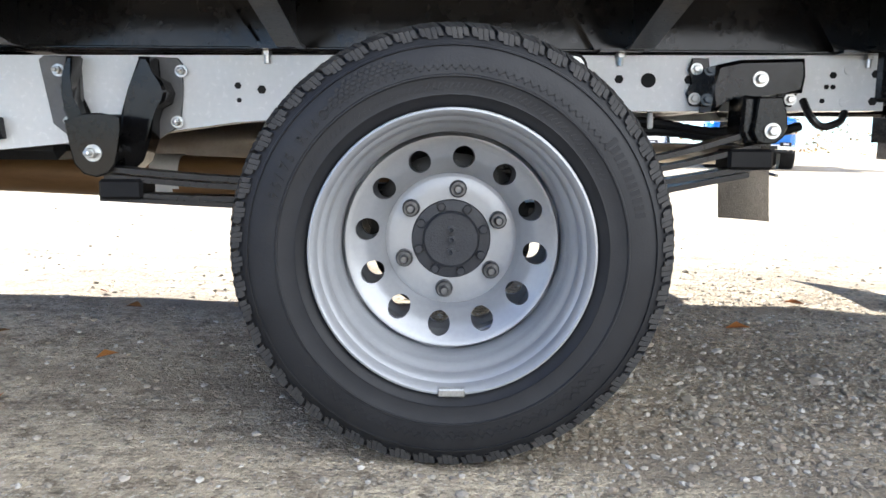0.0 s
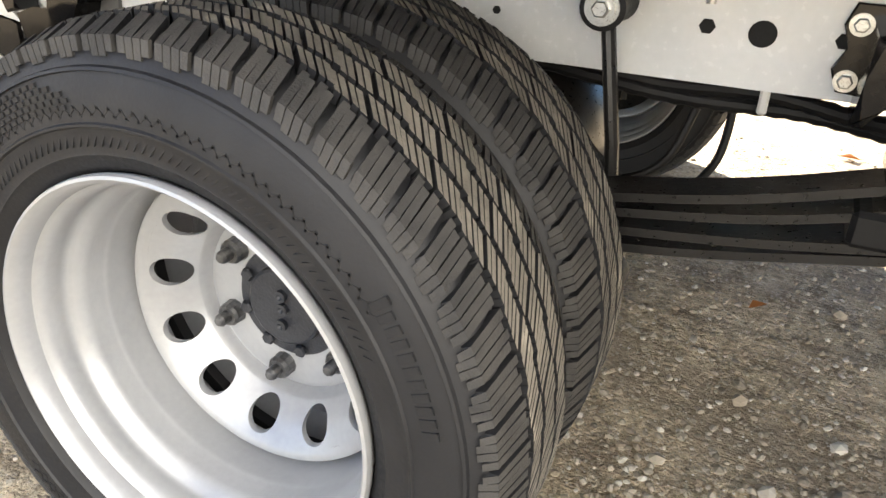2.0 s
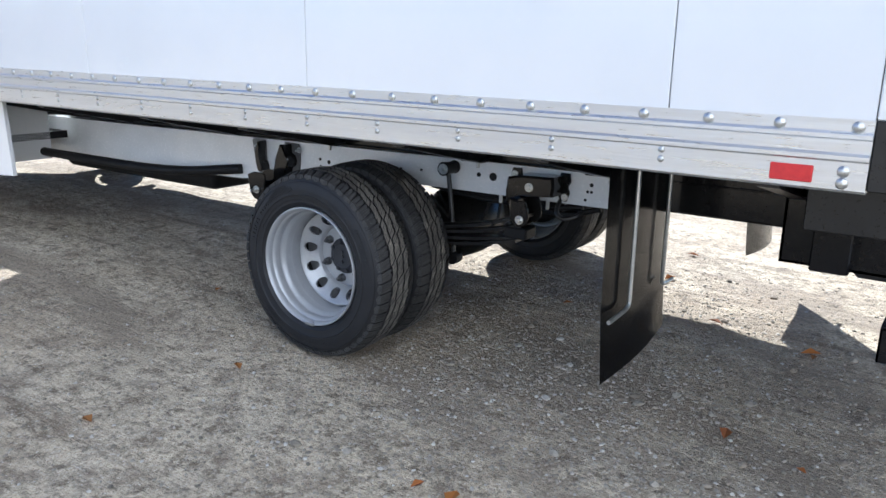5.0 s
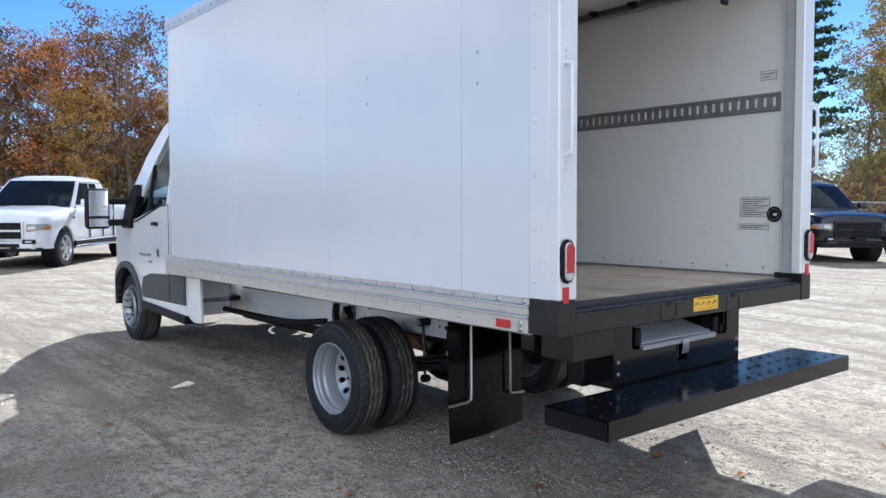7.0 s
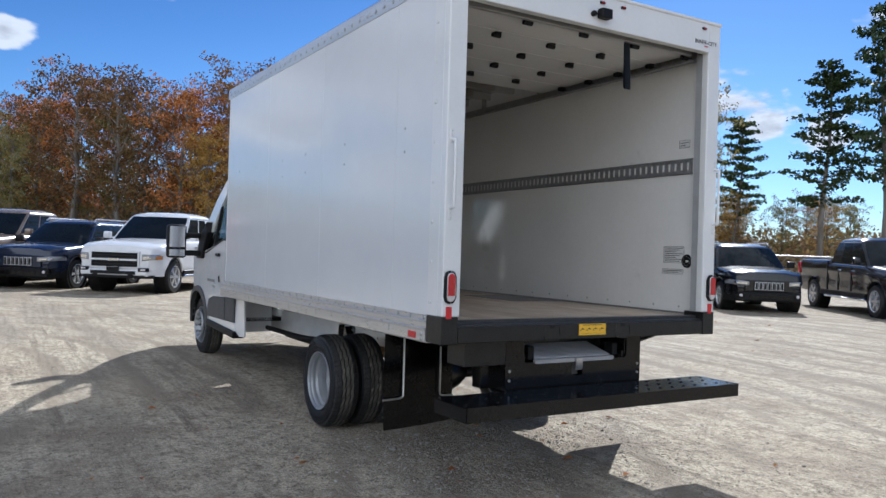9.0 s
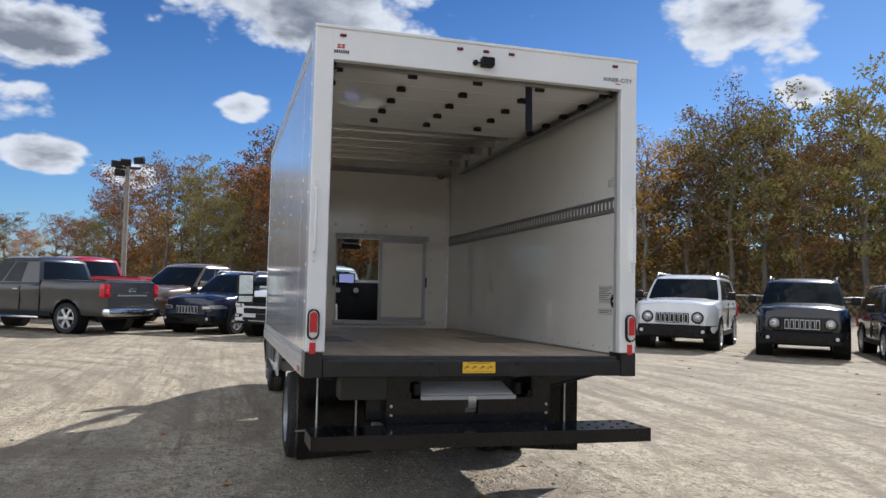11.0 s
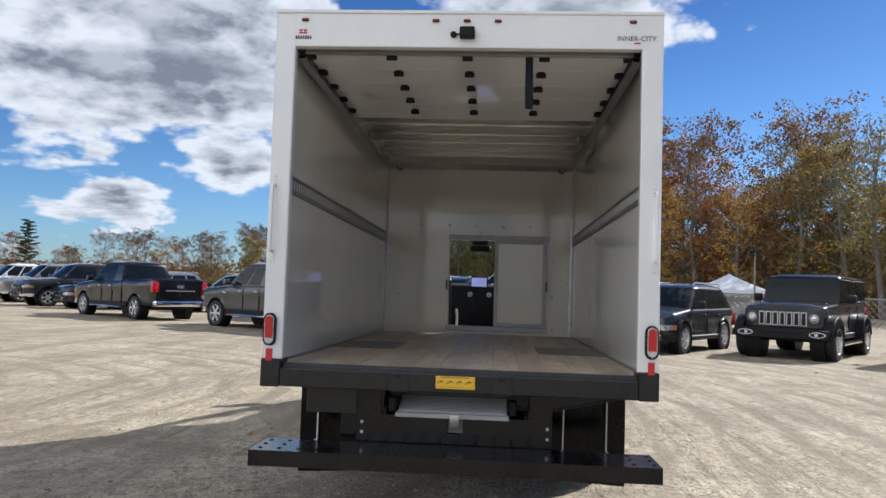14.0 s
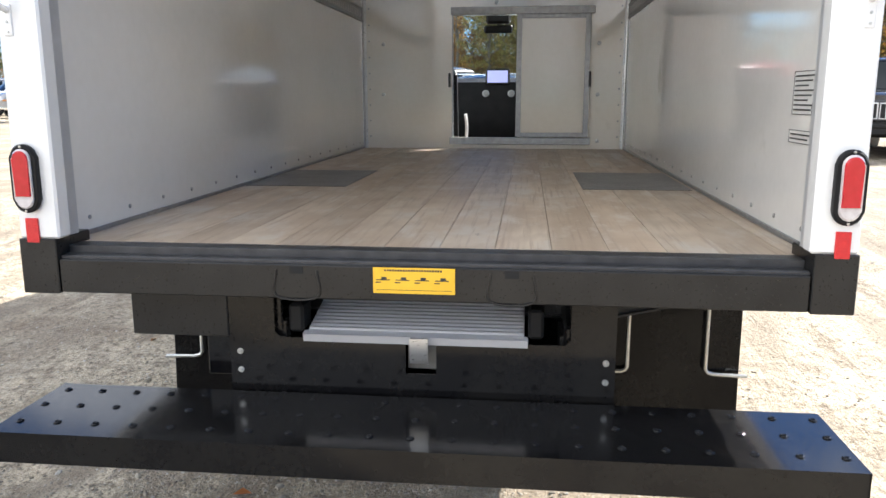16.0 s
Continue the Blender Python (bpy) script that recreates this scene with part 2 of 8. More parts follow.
RIM_SILVER = surface("silver_rim_paint", (0.33, 0.34, 0.355), (0.40, 0.41, 0.42), 9, (0.30, 0.38), metal=0.35, bump=0.03, bscale=500, spot=(0.40, 0.40, 0.40), spot_at=0.76, spot_scale=9)
ZINC = surface("zinc_bolt", (0.46, 0.47, 0.46), (0.62, 0.62, 0.60), 60, (0.25, 0.4), metal=0.9)
NUT = surface("dark_lug_nut", (0.06, 0.06, 0.062), (0.20, 0.20, 0.20), 80, (0.3, 0.45), metal=0.85)
RAIL_PAINT = surface("pale_frame_paint", (0.66, 0.68, 0.685), (0.76, 0.77, 0.775), 6, (0.16, 0.30), bump=0.05, bscale=40, coat=0.3, spot=(0.50, 0.50, 0.49), spot_at=0.74, spot_scale=5)
RUST = surface("rusty_driveshaft", (0.16, 0.085, 0.035), (0.25, 0.145, 0.06), 12, (0.42, 0.62), metal=0.35, bump=0.1, stretch=(0.3, 2, 2))
STEEL_PIPE = surface("heat_stained_steel", (0.33, 0.30, 0.26), (0.48, 0.46, 0.42), 7, (0.3, 0.45), metal=0.8, spot=(0.25, 0.14, 0.07), spot_at=0.6)
RED_LENS = surface("red_lens", (0.42, 0.003, 0.010), (0.52, 0.006, 0.018), 40, (0.08, 0.15), coat=0.6)
CLEAR_LENS = surface("clear_lens", (0.50, 0.46, 0.46), (0.66, 0.63, 0.63), 60, (0.06, 0.15), coat=0.8)
RED_TAPE = surface("red_reflective_tape", (0.50, 0.02, 0.025), (0.62, 0.03, 0.03), 90, (0.25, 0.4))
YELLOW = surface("yellow_sticker", (0.80, 0.46, 0.02), (0.86, 0.52, 0.03), 20, (0.35, 0.5))
PRINT = surface("black_print", (0.02, 0.02, 0.02), (0.05, 0.05, 0.05), 40, (0.5, 0.6))
RED_PRINT = surface("red_print", (0.45, 0.03, 0.04), (0.5, 0.04, 0.05), 40, (0.5, 0.6))
STICKER = surface("white_sticker", (0.62, 0.62, 0.60), (0.70, 0.70, 0.68), 40, (0.5, 0.6))
CHROME = surface("chrome", (0.75, 0.75, 0.76), (0.85, 0.85, 0.85), 10, (0.06, 0.14), metal=1.0)
ALLOY = surface("alloy_wheel", (0.56, 0.57, 0.58), (0.68, 0.68, 0.69), 10, (0.2, 0.32), metal=0.6)
DARK_GLASS = surface("tinted_glass", (0.008, 0.011, 0.013), (0.014, 0.018, 0.020), 2, (0.02, 0.05), spec=0.24)
GLASS = glass("window_glass")
SCREEN = glow("lit_screen", (0.40, 0.42, 0.80), 0.22)
# Chrome slot rims: the reflected ground light is put into a pale colour.
SHEEN_SILVER = surface("painted_sheen_trim", (0.55, 0.55, 0.56), (0.66, 0.66, 0.66), 20, (0.2, 0.35), metal=0.2)
CLIP = surface("white_plastic", (0.6, 0.6, 0.58), (0.7, 0.7, 0.68), 30, (0.4, 0.5))
HUB = surface("black_hub_paint", (0.013, 0.015, 0.020), (0.026, 0.028, 0.034), 40, (0.32, 0.5), bump=0.15, bscale=260)
HOLE = surface("dark_hole", (0.008, 0.008, 0.008), (0.012, 0.012, 0.012), 20, (0.8, 0.9))
STEEL_PLATE = surface("worn_floor_plate", (0.19, 0.185, 0.175), (0.27, 0.26, 0.25), 9, (0.35, 0.55), metal=0.5, bump=0.08)


def wood():
    """Worn plywood-faced boards: pale tan with pinkish patches, long flame-shaped grain and scuffs."""
    mt = bpy.data.materials.new("worn_floor_wood")
    mt.use_nodes = True
    n, ln = mt.node_tree.nodes, mt.node_tree.links
    p = n["Principled BSDF"]
    co, info = n.new("ShaderNodeTexCoord"), n.new("ShaderNodeObjectInfo")
    shift = n.new("ShaderNodeVectorMath")
    shift.operation = "SCALE"
    shift.inputs[0].default_value = (9, 5, 3)
    ln.new(info.outputs["Random"], shift.inputs["Scale"])

    def coords(scale):
        mp = n.new("ShaderNodeMapping")
        mp.inputs["Scale"].default_value = scale
        ln.new(co.outputs["Object"], mp.inputs[0])
        ln.new(shift.outputs[0], mp.inputs["Location"])
        return mp.outputs[0]

    def noise_tex(vec, s, d, r=0.55):
        t = n.new("ShaderNodeTexNoise")
        t.inputs["Scale"].default_value, t.inputs["Detail"].default_value, t.inputs["Roughness"].default_value = s, d, r
        ln.new(vec, t.inputs["Vector"])
        return t.outputs["Fac"]

    def mixed(fac, a, b, lo, hi):
        r = n.new("ShaderNodeMapRange")
        ln.new(fac, r.inputs[0])
        r.inputs["From Min"].default_value, r.inputs["From Max"].default_value = lo, hi
        mx = n.new("ShaderNodeMix")
        mx.data_type = "RGBA"
        ln.new(r.outputs[0], mx.inputs[0])
        for i, c in ((6, a), (7, b)):
            if isinstance(c, tuple):
                mx.inputs[i].default_value = rgba(c)
            else:
                ln.new(c, mx.inputs[i])
        return mx.outputs[2]

    long_way, plain = coords((0.55, 5.5, 5.5)), coords((1.0, 1.6, 1.0))
    wave = n.new("ShaderNodeTexWave")
    wave.wave_type = "RINGS"
    wave.rings_direction = "Y"
    wave.inputs["Scale"].default_value, wave.inputs["Distortion"].default_value = 2.4, 6.0
    wave.inputs["Detail"].default_value, wave.inputs["Detail Scale"].default_value = 3.0, 0.8
    ln.new(long_way, wave.inputs["Vector"])
    fibre = noise_tex(coords((0.9, 26, 26)), 3.0, 6)
    tone = mixed(noise_tex(plain, 1.5, 4), (0.50, 0.385, 0.275), (0.66, 0.555, 0.43), 0.36, 0.64)
    tone = mixed(noise_tex(long_way, 1.3, 5), (0.45, 0.345, 0.245), tone, 0.33, 0.50)
    figure = mixed(wave.outputs[0], (0.47, 0.365, 0.265), tone, -0.9, 0.55)
    worn = mixed(noise_tex(coords((1.1, 2.2, 1.0)), 3.2, 8, 0.65), figure, (0.62, 0.56, 0.48), 0.50, 0.66)
    streak = mixed(fibre, (0.36, 0.255, 0.175), worn, 0.22, 0.46)
    scuff = mixed(noise_tex(coords((2.5, 7, 1)), 3.0, 6, 0.7), streak, (0.26, 0.20, 0.155), 0.66, 0.76)
    vary = n.new("ShaderNodeHueSaturation")
    ln.new(scuff, vary.inputs["Color"])
    val = n.new("ShaderNodeMapRange")
    val.inputs["To Min"].default_value, val.inputs["To Max"].default_value = 0.84, 1.14
    ln.new(info.outputs["Random"], val.inputs[0])
    ln.new(val.outputs[0], vary.inputs["Value"])
    ln.new(vary.outputs[0], p.inputs["Base Color"])
    rg = n.new("ShaderNodeMapRange")
    rg.inputs["To Min"].default_value, rg.inputs["To Max"].default_value = 0.30, 0.60
    ln.new(noise_tex(plain, 5.0, 5), rg.inputs[0])
    ln.new(rg.outputs[0], p.inputs["Roughness"])
    bp = n.new("ShaderNodeBump")
    bp.inputs["Strength"].default_value, bp.inputs["Distance"].default_value = 0.22, 0.003
    ln.new(fibre, bp.inputs["Height"])
    ln.new(bp.outputs[0], p.inputs["Normal"])
    return mt


WOOD = wood()


def gravel_ground():
    """Packed sandy gravel: pale dusty crust, darker damp patches, grit of several sizes."""
    mt = bpy.data.materials.new("packed_gravel")
    mt.use_nodes = True
    n, ln = mt.node_tree.nodes, mt.node_tree.links
    p = n["Principled BSDF"]
    co = n.new("ShaderNodeTexCoord")

    def noise_tex(s, d, r=0.5, stretch=None):
        t = n.new("ShaderNodeTexNoise")
        t.inputs["Scale"].default_value, t.inputs["Detail"].default_value, t.inputs["Roughness"].default_value = s, d, r
        if stretch:
            mp = n.new("ShaderNodeMapping")
            mp.inputs["Scale"].default_value, mp.inputs["Rotation"].default_value = stretch, (0, 0, 0.5)
            ln.new(co.outputs["Object"], mp.inputs[0])
            ln.new(mp.outputs[0], t.inputs["Vector"])
        else:
            ln.new(co.outputs["Object"], t.inputs["Vector"])
        return t.outputs["Fac"]

    def mixed(fac, a, b, lo, hi):
        r = n.new("ShaderNodeMapRange")
        ln.new(fac, r.inputs[0])
        r.inputs["From Min"].default_value, r.inputs["From Max"].default_value = lo, hi
        mx = n.new("ShaderNodeMix")
        mx.data_type = "RGBA"
        ln.new(r.outputs[0], mx.inputs[0])
        for i, c in ((6, a), (7, b)):
            if isinstance(c, tuple):
                mx.inputs[i].default_value = rgba(c)
            else:
                ln.new(c, mx.inputs[i])
        return mx.outputs[2]

    broad, tracks, mid = noise_tex(0.55, 6, 0.6), noise_tex(0.6, 7, 0.6, (0.25, 2.2, 1)), noise_tex(7, 6, 0.65)
    grit = n.new("ShaderNodeTexVoronoi")
    grit.inputs["Scale"].default_value = 115
    ln.new(co.outputs["Object"], grit.inputs["Vector"])
    grit2 = n.new("ShaderNodeTexVoronoi")
    grit2.inputs["Scale"].default_value = 190
    ln.new(co.outputs["Object"], grit2.inputs["Vector"])
    base = mixed(broad, (0.466, 0.384, 0.265), (0.598, 0.515, 0.375), 0.38, 0.62)
    base = mixed(noise_tex(0.9, 5, 0.6), (0.326, 0.258, 0.178), base, 0.36, 0.50)
    base = mixed(tracks, (0.317, 0.266, 0.198), base, 0.34, 0.50)
    base = mixed(mid, (0.273, 0.221, 0.158), base, 0.34, 0.50)
    base = mixed(noise_tex(0.9, 8, 0.7, (0.35, 7.0, 1)), (0.238, 0.190, 0.134), base, 0.34, 0.46)
    base = mixed(noise_tex(34, 6, 0.75), (0.220, 0.182, 0.130), base, 0.36, 0.50)
    base = mixed(noise_tex(13, 7, 0.8), (0.207, 0.169, 0.118), base, 0.40, 0.48)
    base = mixed(noise_tex(85, 5, 0.75), base, (0.616, 0.562, 0.466), 0.55, 0.68)
    # Curved tracks where vehicles have turned.
    turn = n.new("ShaderNodeMapping")
    turn.inputs["Location"].default_value = (3.0, 7.5, 0)
    ln.new(co.outputs["Object"], turn.inputs[0])
    arcs = n.new("ShaderNodeTexWave")
    arcs.wave_type, arcs.rings_direction = "RINGS", "Z"
    arcs.inputs["Scale"].default_value, arcs.inputs["Distortion"].default_value = 0.42, 5.0
    arcs.inputs["Detail"].default_value, arcs.inputs["Detail Scale"].default_value = 5.0, 0.6
    ln.new(turn.outputs[0], arcs.inputs["Vector"])
    gate = n.new("ShaderNodeMath")
    gate.operation = "MULTIPLY_ADD"
    ln.new(noise_tex(0.35, 4, 0.6), gate.inputs[0])
    gate.inputs[1].default_value = 1.6
    ln.new(arcs.outputs["Fac"], gate.inputs[2])
    base = mixed(gate.outputs[0], (0.285, 0.235, 0.170), base, 0.72, 0.98)
    stone = n.new("ShaderNodeMix")
    stone.data_type, stone.blend_type = "RGBA", "OVERLAY"
    stone.inputs[0].default_value = 0.16
    ln.new(base, stone.inputs[6])
    sep = n.new("ShaderNodeSeparateColor")
    ln.new(grit.outputs["Color"], sep.inputs[0])
    gray = n.new("ShaderNodeCombineColor")
    for i in range(3):
        ln.new(sep.outputs[0], gray.inputs[i])
    ln.new(gray.outputs[0], stone.inputs[7])
    ln.new(stone.outputs[2], p.inputs["Base Color"])
    p.inputs["Roughness"].default_value = 0.92
    p.inputs["Specular IOR Level"].default_value = 0.25
    h1 = n.new("ShaderNodeMath")
    h1.operation = "MULTIPLY_ADD"
    ln.new(grit.outputs["Distance"], h1.inputs[0])
    h1.inputs[1].default_value = -0.22
    ln.new(noise_tex(26, 7, 0.7), h1.inputs[2])
    h2 = n.new("ShaderNodeMath")
    h2.operation = "MULTIPLY_ADD"
    ln.new(grit2.outputs["Distance"], h2.inputs[0])
    h2.inputs[1].default_value = -0.2
    ln.new(h1.outputs[0], h2.inputs[2])
    bp = n.new("ShaderNodeBump")
    bp.inputs["Strength"].default_value, bp.inputs["Distance"].default_value = 1.0, 0.010
    ln.new(h2.outputs[0], bp.inputs["Height"])
    # Wheel ruts and lumps a hand to a foot across.
    lump = n.new("ShaderNodeMath")
    lump.operation = "MULTIPLY_ADD"
    ln.new(noise_tex(0.8, 6, 0.65, (0.5, 5.0, 1)), lump.inputs[0])
    lump.inputs[1].default_value = 1.2
    more = n.new("ShaderNodeMath")
    more.operation = "MULTIPLY_ADD"
    ln.new(gate.outputs[0], more.inputs[0])
    more.inputs[1].default_value = 0.35
    ln.new(noise_tex(4.5, 7, 0.72), more.inputs[2])
    ln.new(more.outputs[0], lump.inputs[2])
    bp2 = n.new("ShaderNodeBump")
    bp2.inputs["Strength"].default_value, bp2.inputs["Distance"].default_value = 1.0, 0.04
    ln.new(lump.outputs[0], bp2.inputs["Height"])
    ln.new(bp2.outputs[0], bp.inputs["Normal"])
    ln.new(bp.outputs[0], p.inputs["Normal"])
    return mt


def varied(name, colours, rough=0.8, translucent=0.0):
    """One colour out of a row for each loose piece (leaf, pebble) of a mesh."""
    mt = bpy.data.materials.new(name)
    mt.use_nodes = True
    n, ln = mt.node_tree.nodes, mt.node_tree.links
    p = n["Principled BSDF"]
    geo = n.new("ShaderNodeNewGeometry")
    ramp = n.new("ShaderNodeValToRGB")
    els = ramp.color_ramp.elements
    els[0].color, els[1].color = rgba(colours[0]), rgba(colours[-1])
    for i, c in enumerate(colours[1:-1], 1):
        els.new(i / (len(colours) - 1)).color = rgba(c)
    ln.new(geo.outputs["Random Per Island"], ramp.inputs[0])
    hue, info, sh = n.new("ShaderNodeHueSaturation"), n.new("ShaderNodeObjectInfo"), n.new("ShaderNodeMapRange")
    ln.new(info.outputs["Random"], sh.inputs[0])
    sh.inputs["To Min"].default_value, sh.inputs["To Max"].default_value = 0.72, 1.25
    ln.new(ramp.outputs[0], hue.inputs["Color"])
    ln.new(sh.outputs[0], hue.inputs["Value"])
    ln.new(hue.outputs[0], p.inputs["Base Color"])
    p.inputs["Roughness"].default_value = rough
    p.inputs["Specular IOR Level"].default_value = 0.2
    if translucent:
        tr, add = n.new("ShaderNodeBsdfTranslucent"), n.new("ShaderNodeMixShader")
        ln.new(hue.outputs[0], tr.inputs[0])
        add.inputs[0].default_value = translucent
        ln.new(p.outputs[0], add.inputs[1]), ln.new(tr.outputs[0], add.inputs[2])
        ln.new(add.outputs[0], n["Material Output"].inputs[0])
    return mt


GROUND = gravel_ground()
PEBBLE = varied("pebbles", [(0.20, 0.175, 0.14), (0.32, 0.285, 0.225), (0.43, 0.39, 0.32), (0.34, 0.28, 0.21), (0.66, 0.63, 0.56)], 0.9)
# Dark brown of the added sheet that closes sky gaps behind the trees.
BACKDROP = surface("woods_backdrop", (0.07, 0.052, 0.032), (0.15, 0.105, 0.055), 0.6, (0.85, 0.95), bump=0.6, bscale=3, spot=(0.21, 0.14, 0.06), spot_at=0.58, spot_scale=1.2)
BARK = surface("bark", (0.10, 0.088, 0.072), (0.24, 0.215, 0.185), 3, (0.8, 0.95), bump=0.5, bscale=20, stretch=(1, 1, 0.2))
LEAF_RUST = varied("rust_leaves", [(0.212, 0.076, 0.026), (0.354, 0.129, 0.037), (0.453, 0.185, 0.048), (0.212, 0.103, 0.033)], 0.7, 0.16)
LEAF_GOLD = varied("golden_leaves", [(0.491, 0.277, 0.061), (0.593, 0.371, 0.091), (0.374, 0.259, 0.065), (0.452, 0.213, 0.051)], 0.7, 0.16)
LEAF_OLIVE = varied("olive_leaves", [(0.128, 0.144, 0.051), (0.226, 0.213, 0.071), (0.305, 0.256, 0.088), (0.342, 0.226, 0.076)], 0.7, 0.16)
LEAF_BROWN = varied("brown_leaves", [(0.146, 0.073, 0.030), (0.238, 0.123, 0.045), (0.177, 0.108, 0.043), (0.105, 0.073, 0.033)], 0.7, 0.16)
NEEDLES = varied("pine_needles", [(0.025, 0.043, 0.019), (0.046, 0.071, 0.028), (0.065, 0.090, 0.037)], 0.6, 0.15)
UNDER = varied("understorey_leaves", [(0.110, 0.085, 0.049), (0.183, 0.128, 0.067), (0.256, 0.152, 0.067), (0.116, 0.122, 0.061), (0.342, 0.232, 0.085)], 0.8, 0.3)


# ---- mesh helpers ----
def link_mesh(name, bm, material, parent=None, label="", smooth=35.0):
    bmesh.ops.recalc_face_normals(bm, faces=bm.faces)
    me = bpy.data.meshes.new(name)
    bm.to_mesh(me)
    bm.free()
    me.materials.append(material)
    if smooth:
        me.polygons.foreach_set("use_smooth", [True] * len(me.polygons))
        me.set_sharp_from_angle(angle=radians(smooth))
    ob = new(name, me)
    ob.parent = parent
    return tagged(ob, label)


def part(name, bm, material, parent, label="", smooth=35.0):
    return link_mesh(name, bm, material, parent, label, smooth)


def add_box(bm, lo, hi, bevel=0.0, seg=1, turn=None):
    made = bmesh.ops.create_cube(bm, size=1)["verts"]
    for v in made:
        v.co = [lo[i] if v.co[i] < 0 else hi[i] for i in range(3)]
    if turn is not None:
        bmesh.ops.transform(bm, matrix=turn, verts=made)
    if bevel:
        edges = {e for v in made for e in v.link_edges}
        bmesh.ops.bevel(bm, geom=list(edges), offset=bevel, segments=seg, affect="EDGES", profile=0.5)
    return bm


def box_bm(lo, hi, bevel=0.0, seg=1):
    return add_box(bmesh.new(), lo, hi, bevel, seg)


def prism(bm, pts, axis, a, b, bevel=0.0):
    """A flat outline pushed along an axis from a to b. pts: the two other coordinates in their order."""
    k = "xyz".index(axis)

    def at(p, h):
        q = list(p)
        q.insert(k, h)
        return q

    lo, hi = [bm.verts.new(at(p, a)) for p in pts], [bm.verts.new(at(p, b)) for p in pts]
    faces = [bm.faces.new(lo), bm.faces.new(hi)]
    for i in range(len(pts)):
        j = (i + 1) % len(pts)
        faces.append(bm.faces.new((lo[i], lo[j], hi[j], hi[i])))
    if bevel:
        edges = {e for f in faces[:2] for e in f.edges}
        bmesh.ops.bevel(bm, geom=list(edges), offset=bevel, segments=1, affect="EDGES")
    return bm


def lathe(bm, prof, seg=48, centre=(0, 0, 0), axis="y", closed=False, start=0.0, caps=True):
    """Turns a row of (radius, height) about an axis through centre."""
    rings = []
    for r, h in prof:
        ring = []
        for i in range(seg):
            a = start + 2 * math.pi * i / seg
            c, s = r * math.cos(a), r * math.sin(a)
            p = {"y": (c, h, s), "x": (h, c, s), "z": (c, s, h)}[axis]
            ring.append(bm.verts.new([p[k] + centre[k] for k in range(3)]))
        rings.append(ring)
    pairs = list(zip(rings, rings[1:])) + ([(rings[-1], rings[0])] if closed else [])
    for one, two in pairs:
        for i in range(seg):
            bm.faces.new((one[i], one[(i + 1) % seg], two[(i + 1) % seg], two[i]))
    if caps and not closed:
        for ring, (r, _) in ((rings[0], prof[0]), (rings[-1], prof[-1])):
            if r > 1e-6 and r < 0.15:
                bm.faces.new(ring)
    return bm


def tube(bm, pts, r, seg=10, caps=True):
    """A round bar along a row of points; r may be one radius or one for each point."""
    pts = [Vector(p) for p in pts]
    radii = r if isinstance(r, (list, tuple)) else [r] * len(pts)
    rings = []
    side = None
    for i, p in enumerate(pts):
        way = (pts[min(i + 1, len(pts) - 1)] - pts[max(i - 1, 0)]).normalized()
        if side is None:
            side = way.orthogonal().normalized()
        side = (side - way * side.dot(way)).normalized()
        other = way.cross(side)
        rings.append([bm.verts.new(p + radii[i] * (math.cos(2 * math.pi * k / seg) * side + math.sin(2 * math.pi * k / seg) * other)) for k in range(seg)])
    for one, two in zip(rings, rings[1:]):
        for k in range(seg):
            bm.faces.new((one[k], one[(k + 1) % seg], two[(k + 1) % seg], two[k]))
    if caps:
        bm.faces.new(rings[0]), bm.faces.new(rings[-1])
    return bm


def smooth_line(pts, n=6):
    """More points on a Catmull-Rom curve through pts."""
    pts = [Vector(p) for p in pts]
    ext = [2 * pts[0] - pts[1], *pts, 2 * pts[-1] - pts[-2]]
    out = []
    for i in range(1, len(ext) - 2):
        p0, p1, p2, p3 = ext[i - 1 : i + 3]
        for k in range(n):
            t = k / n
            out.append(0.5 * (2 * p1 + (p2 - p0) * t + (2 * p0 - 5 * p1 + 4 * p2 - p3) * t * t + (3 * p1 - p0 - 3 * p2 + p3) * t**3))
    return out + [pts[-1]]


def bolt(bm, p, axis, way, r=0.012, h=0.010, washer=True, stub=0.0):
    """A hexagon head on a washer, with a threaded stub where wanted."""
    k = "xyz".index(axis)
    c = list(p)
    base = c[k]
    if washer:
        lathe(bm, [(r * 1.5, base), (r * 1.5, base + way * 0.003), (0.0001, base + way * 0.003)], 16, [0 if i == k else c[i] for i in range(3)], axis)
    lathe(bm, [(r, base + way * 0.003), (r, base + way * h), (r * 0.8, base + way * (h + 0.002)), (0.0001, base + way * (h + 0.002))], 6, [0 if i == k else c[i] for i in range(3)], axis)
    if stub:
        lathe(bm, [(r * 0.5, base + way * h), (r * 0.5, base + way * (h + stub)), (0.0001, base + way * (h + stub + 0.002))], 10, [0 if i == k else c[i] for i in range(3)], axis)
    return bm


def dome_mesh(name, r, h, axis, way, material, seg=10):
    """A shared rivet or screw head."""
    bm = bmesh.new()
    lathe(bm, [(r, 0), (r * 0.92, way * h * 0.55), (r * 0.55, way * h * 0.92), (0.0001, way * h)], seg, (0, 0, 0), axis)
    bmesh.ops.recalc_face_normals(bm, faces=bm.faces)
    me = bpy.data.meshes.new(name)
    bm.to_mesh(me)
    bm.free()
    me.materials.append(material)
    me.polygons.foreach_set("use_smooth", [True] * len(me.polygons))
    return me


def piece(name, mesh, parent, at, turn=None):
    ob = new(name, mesh)
    ob.parent = parent
    ob.matrix_local = Matrix.Translation(at) @ (turn or Matrix.Identity(4))
    return ob


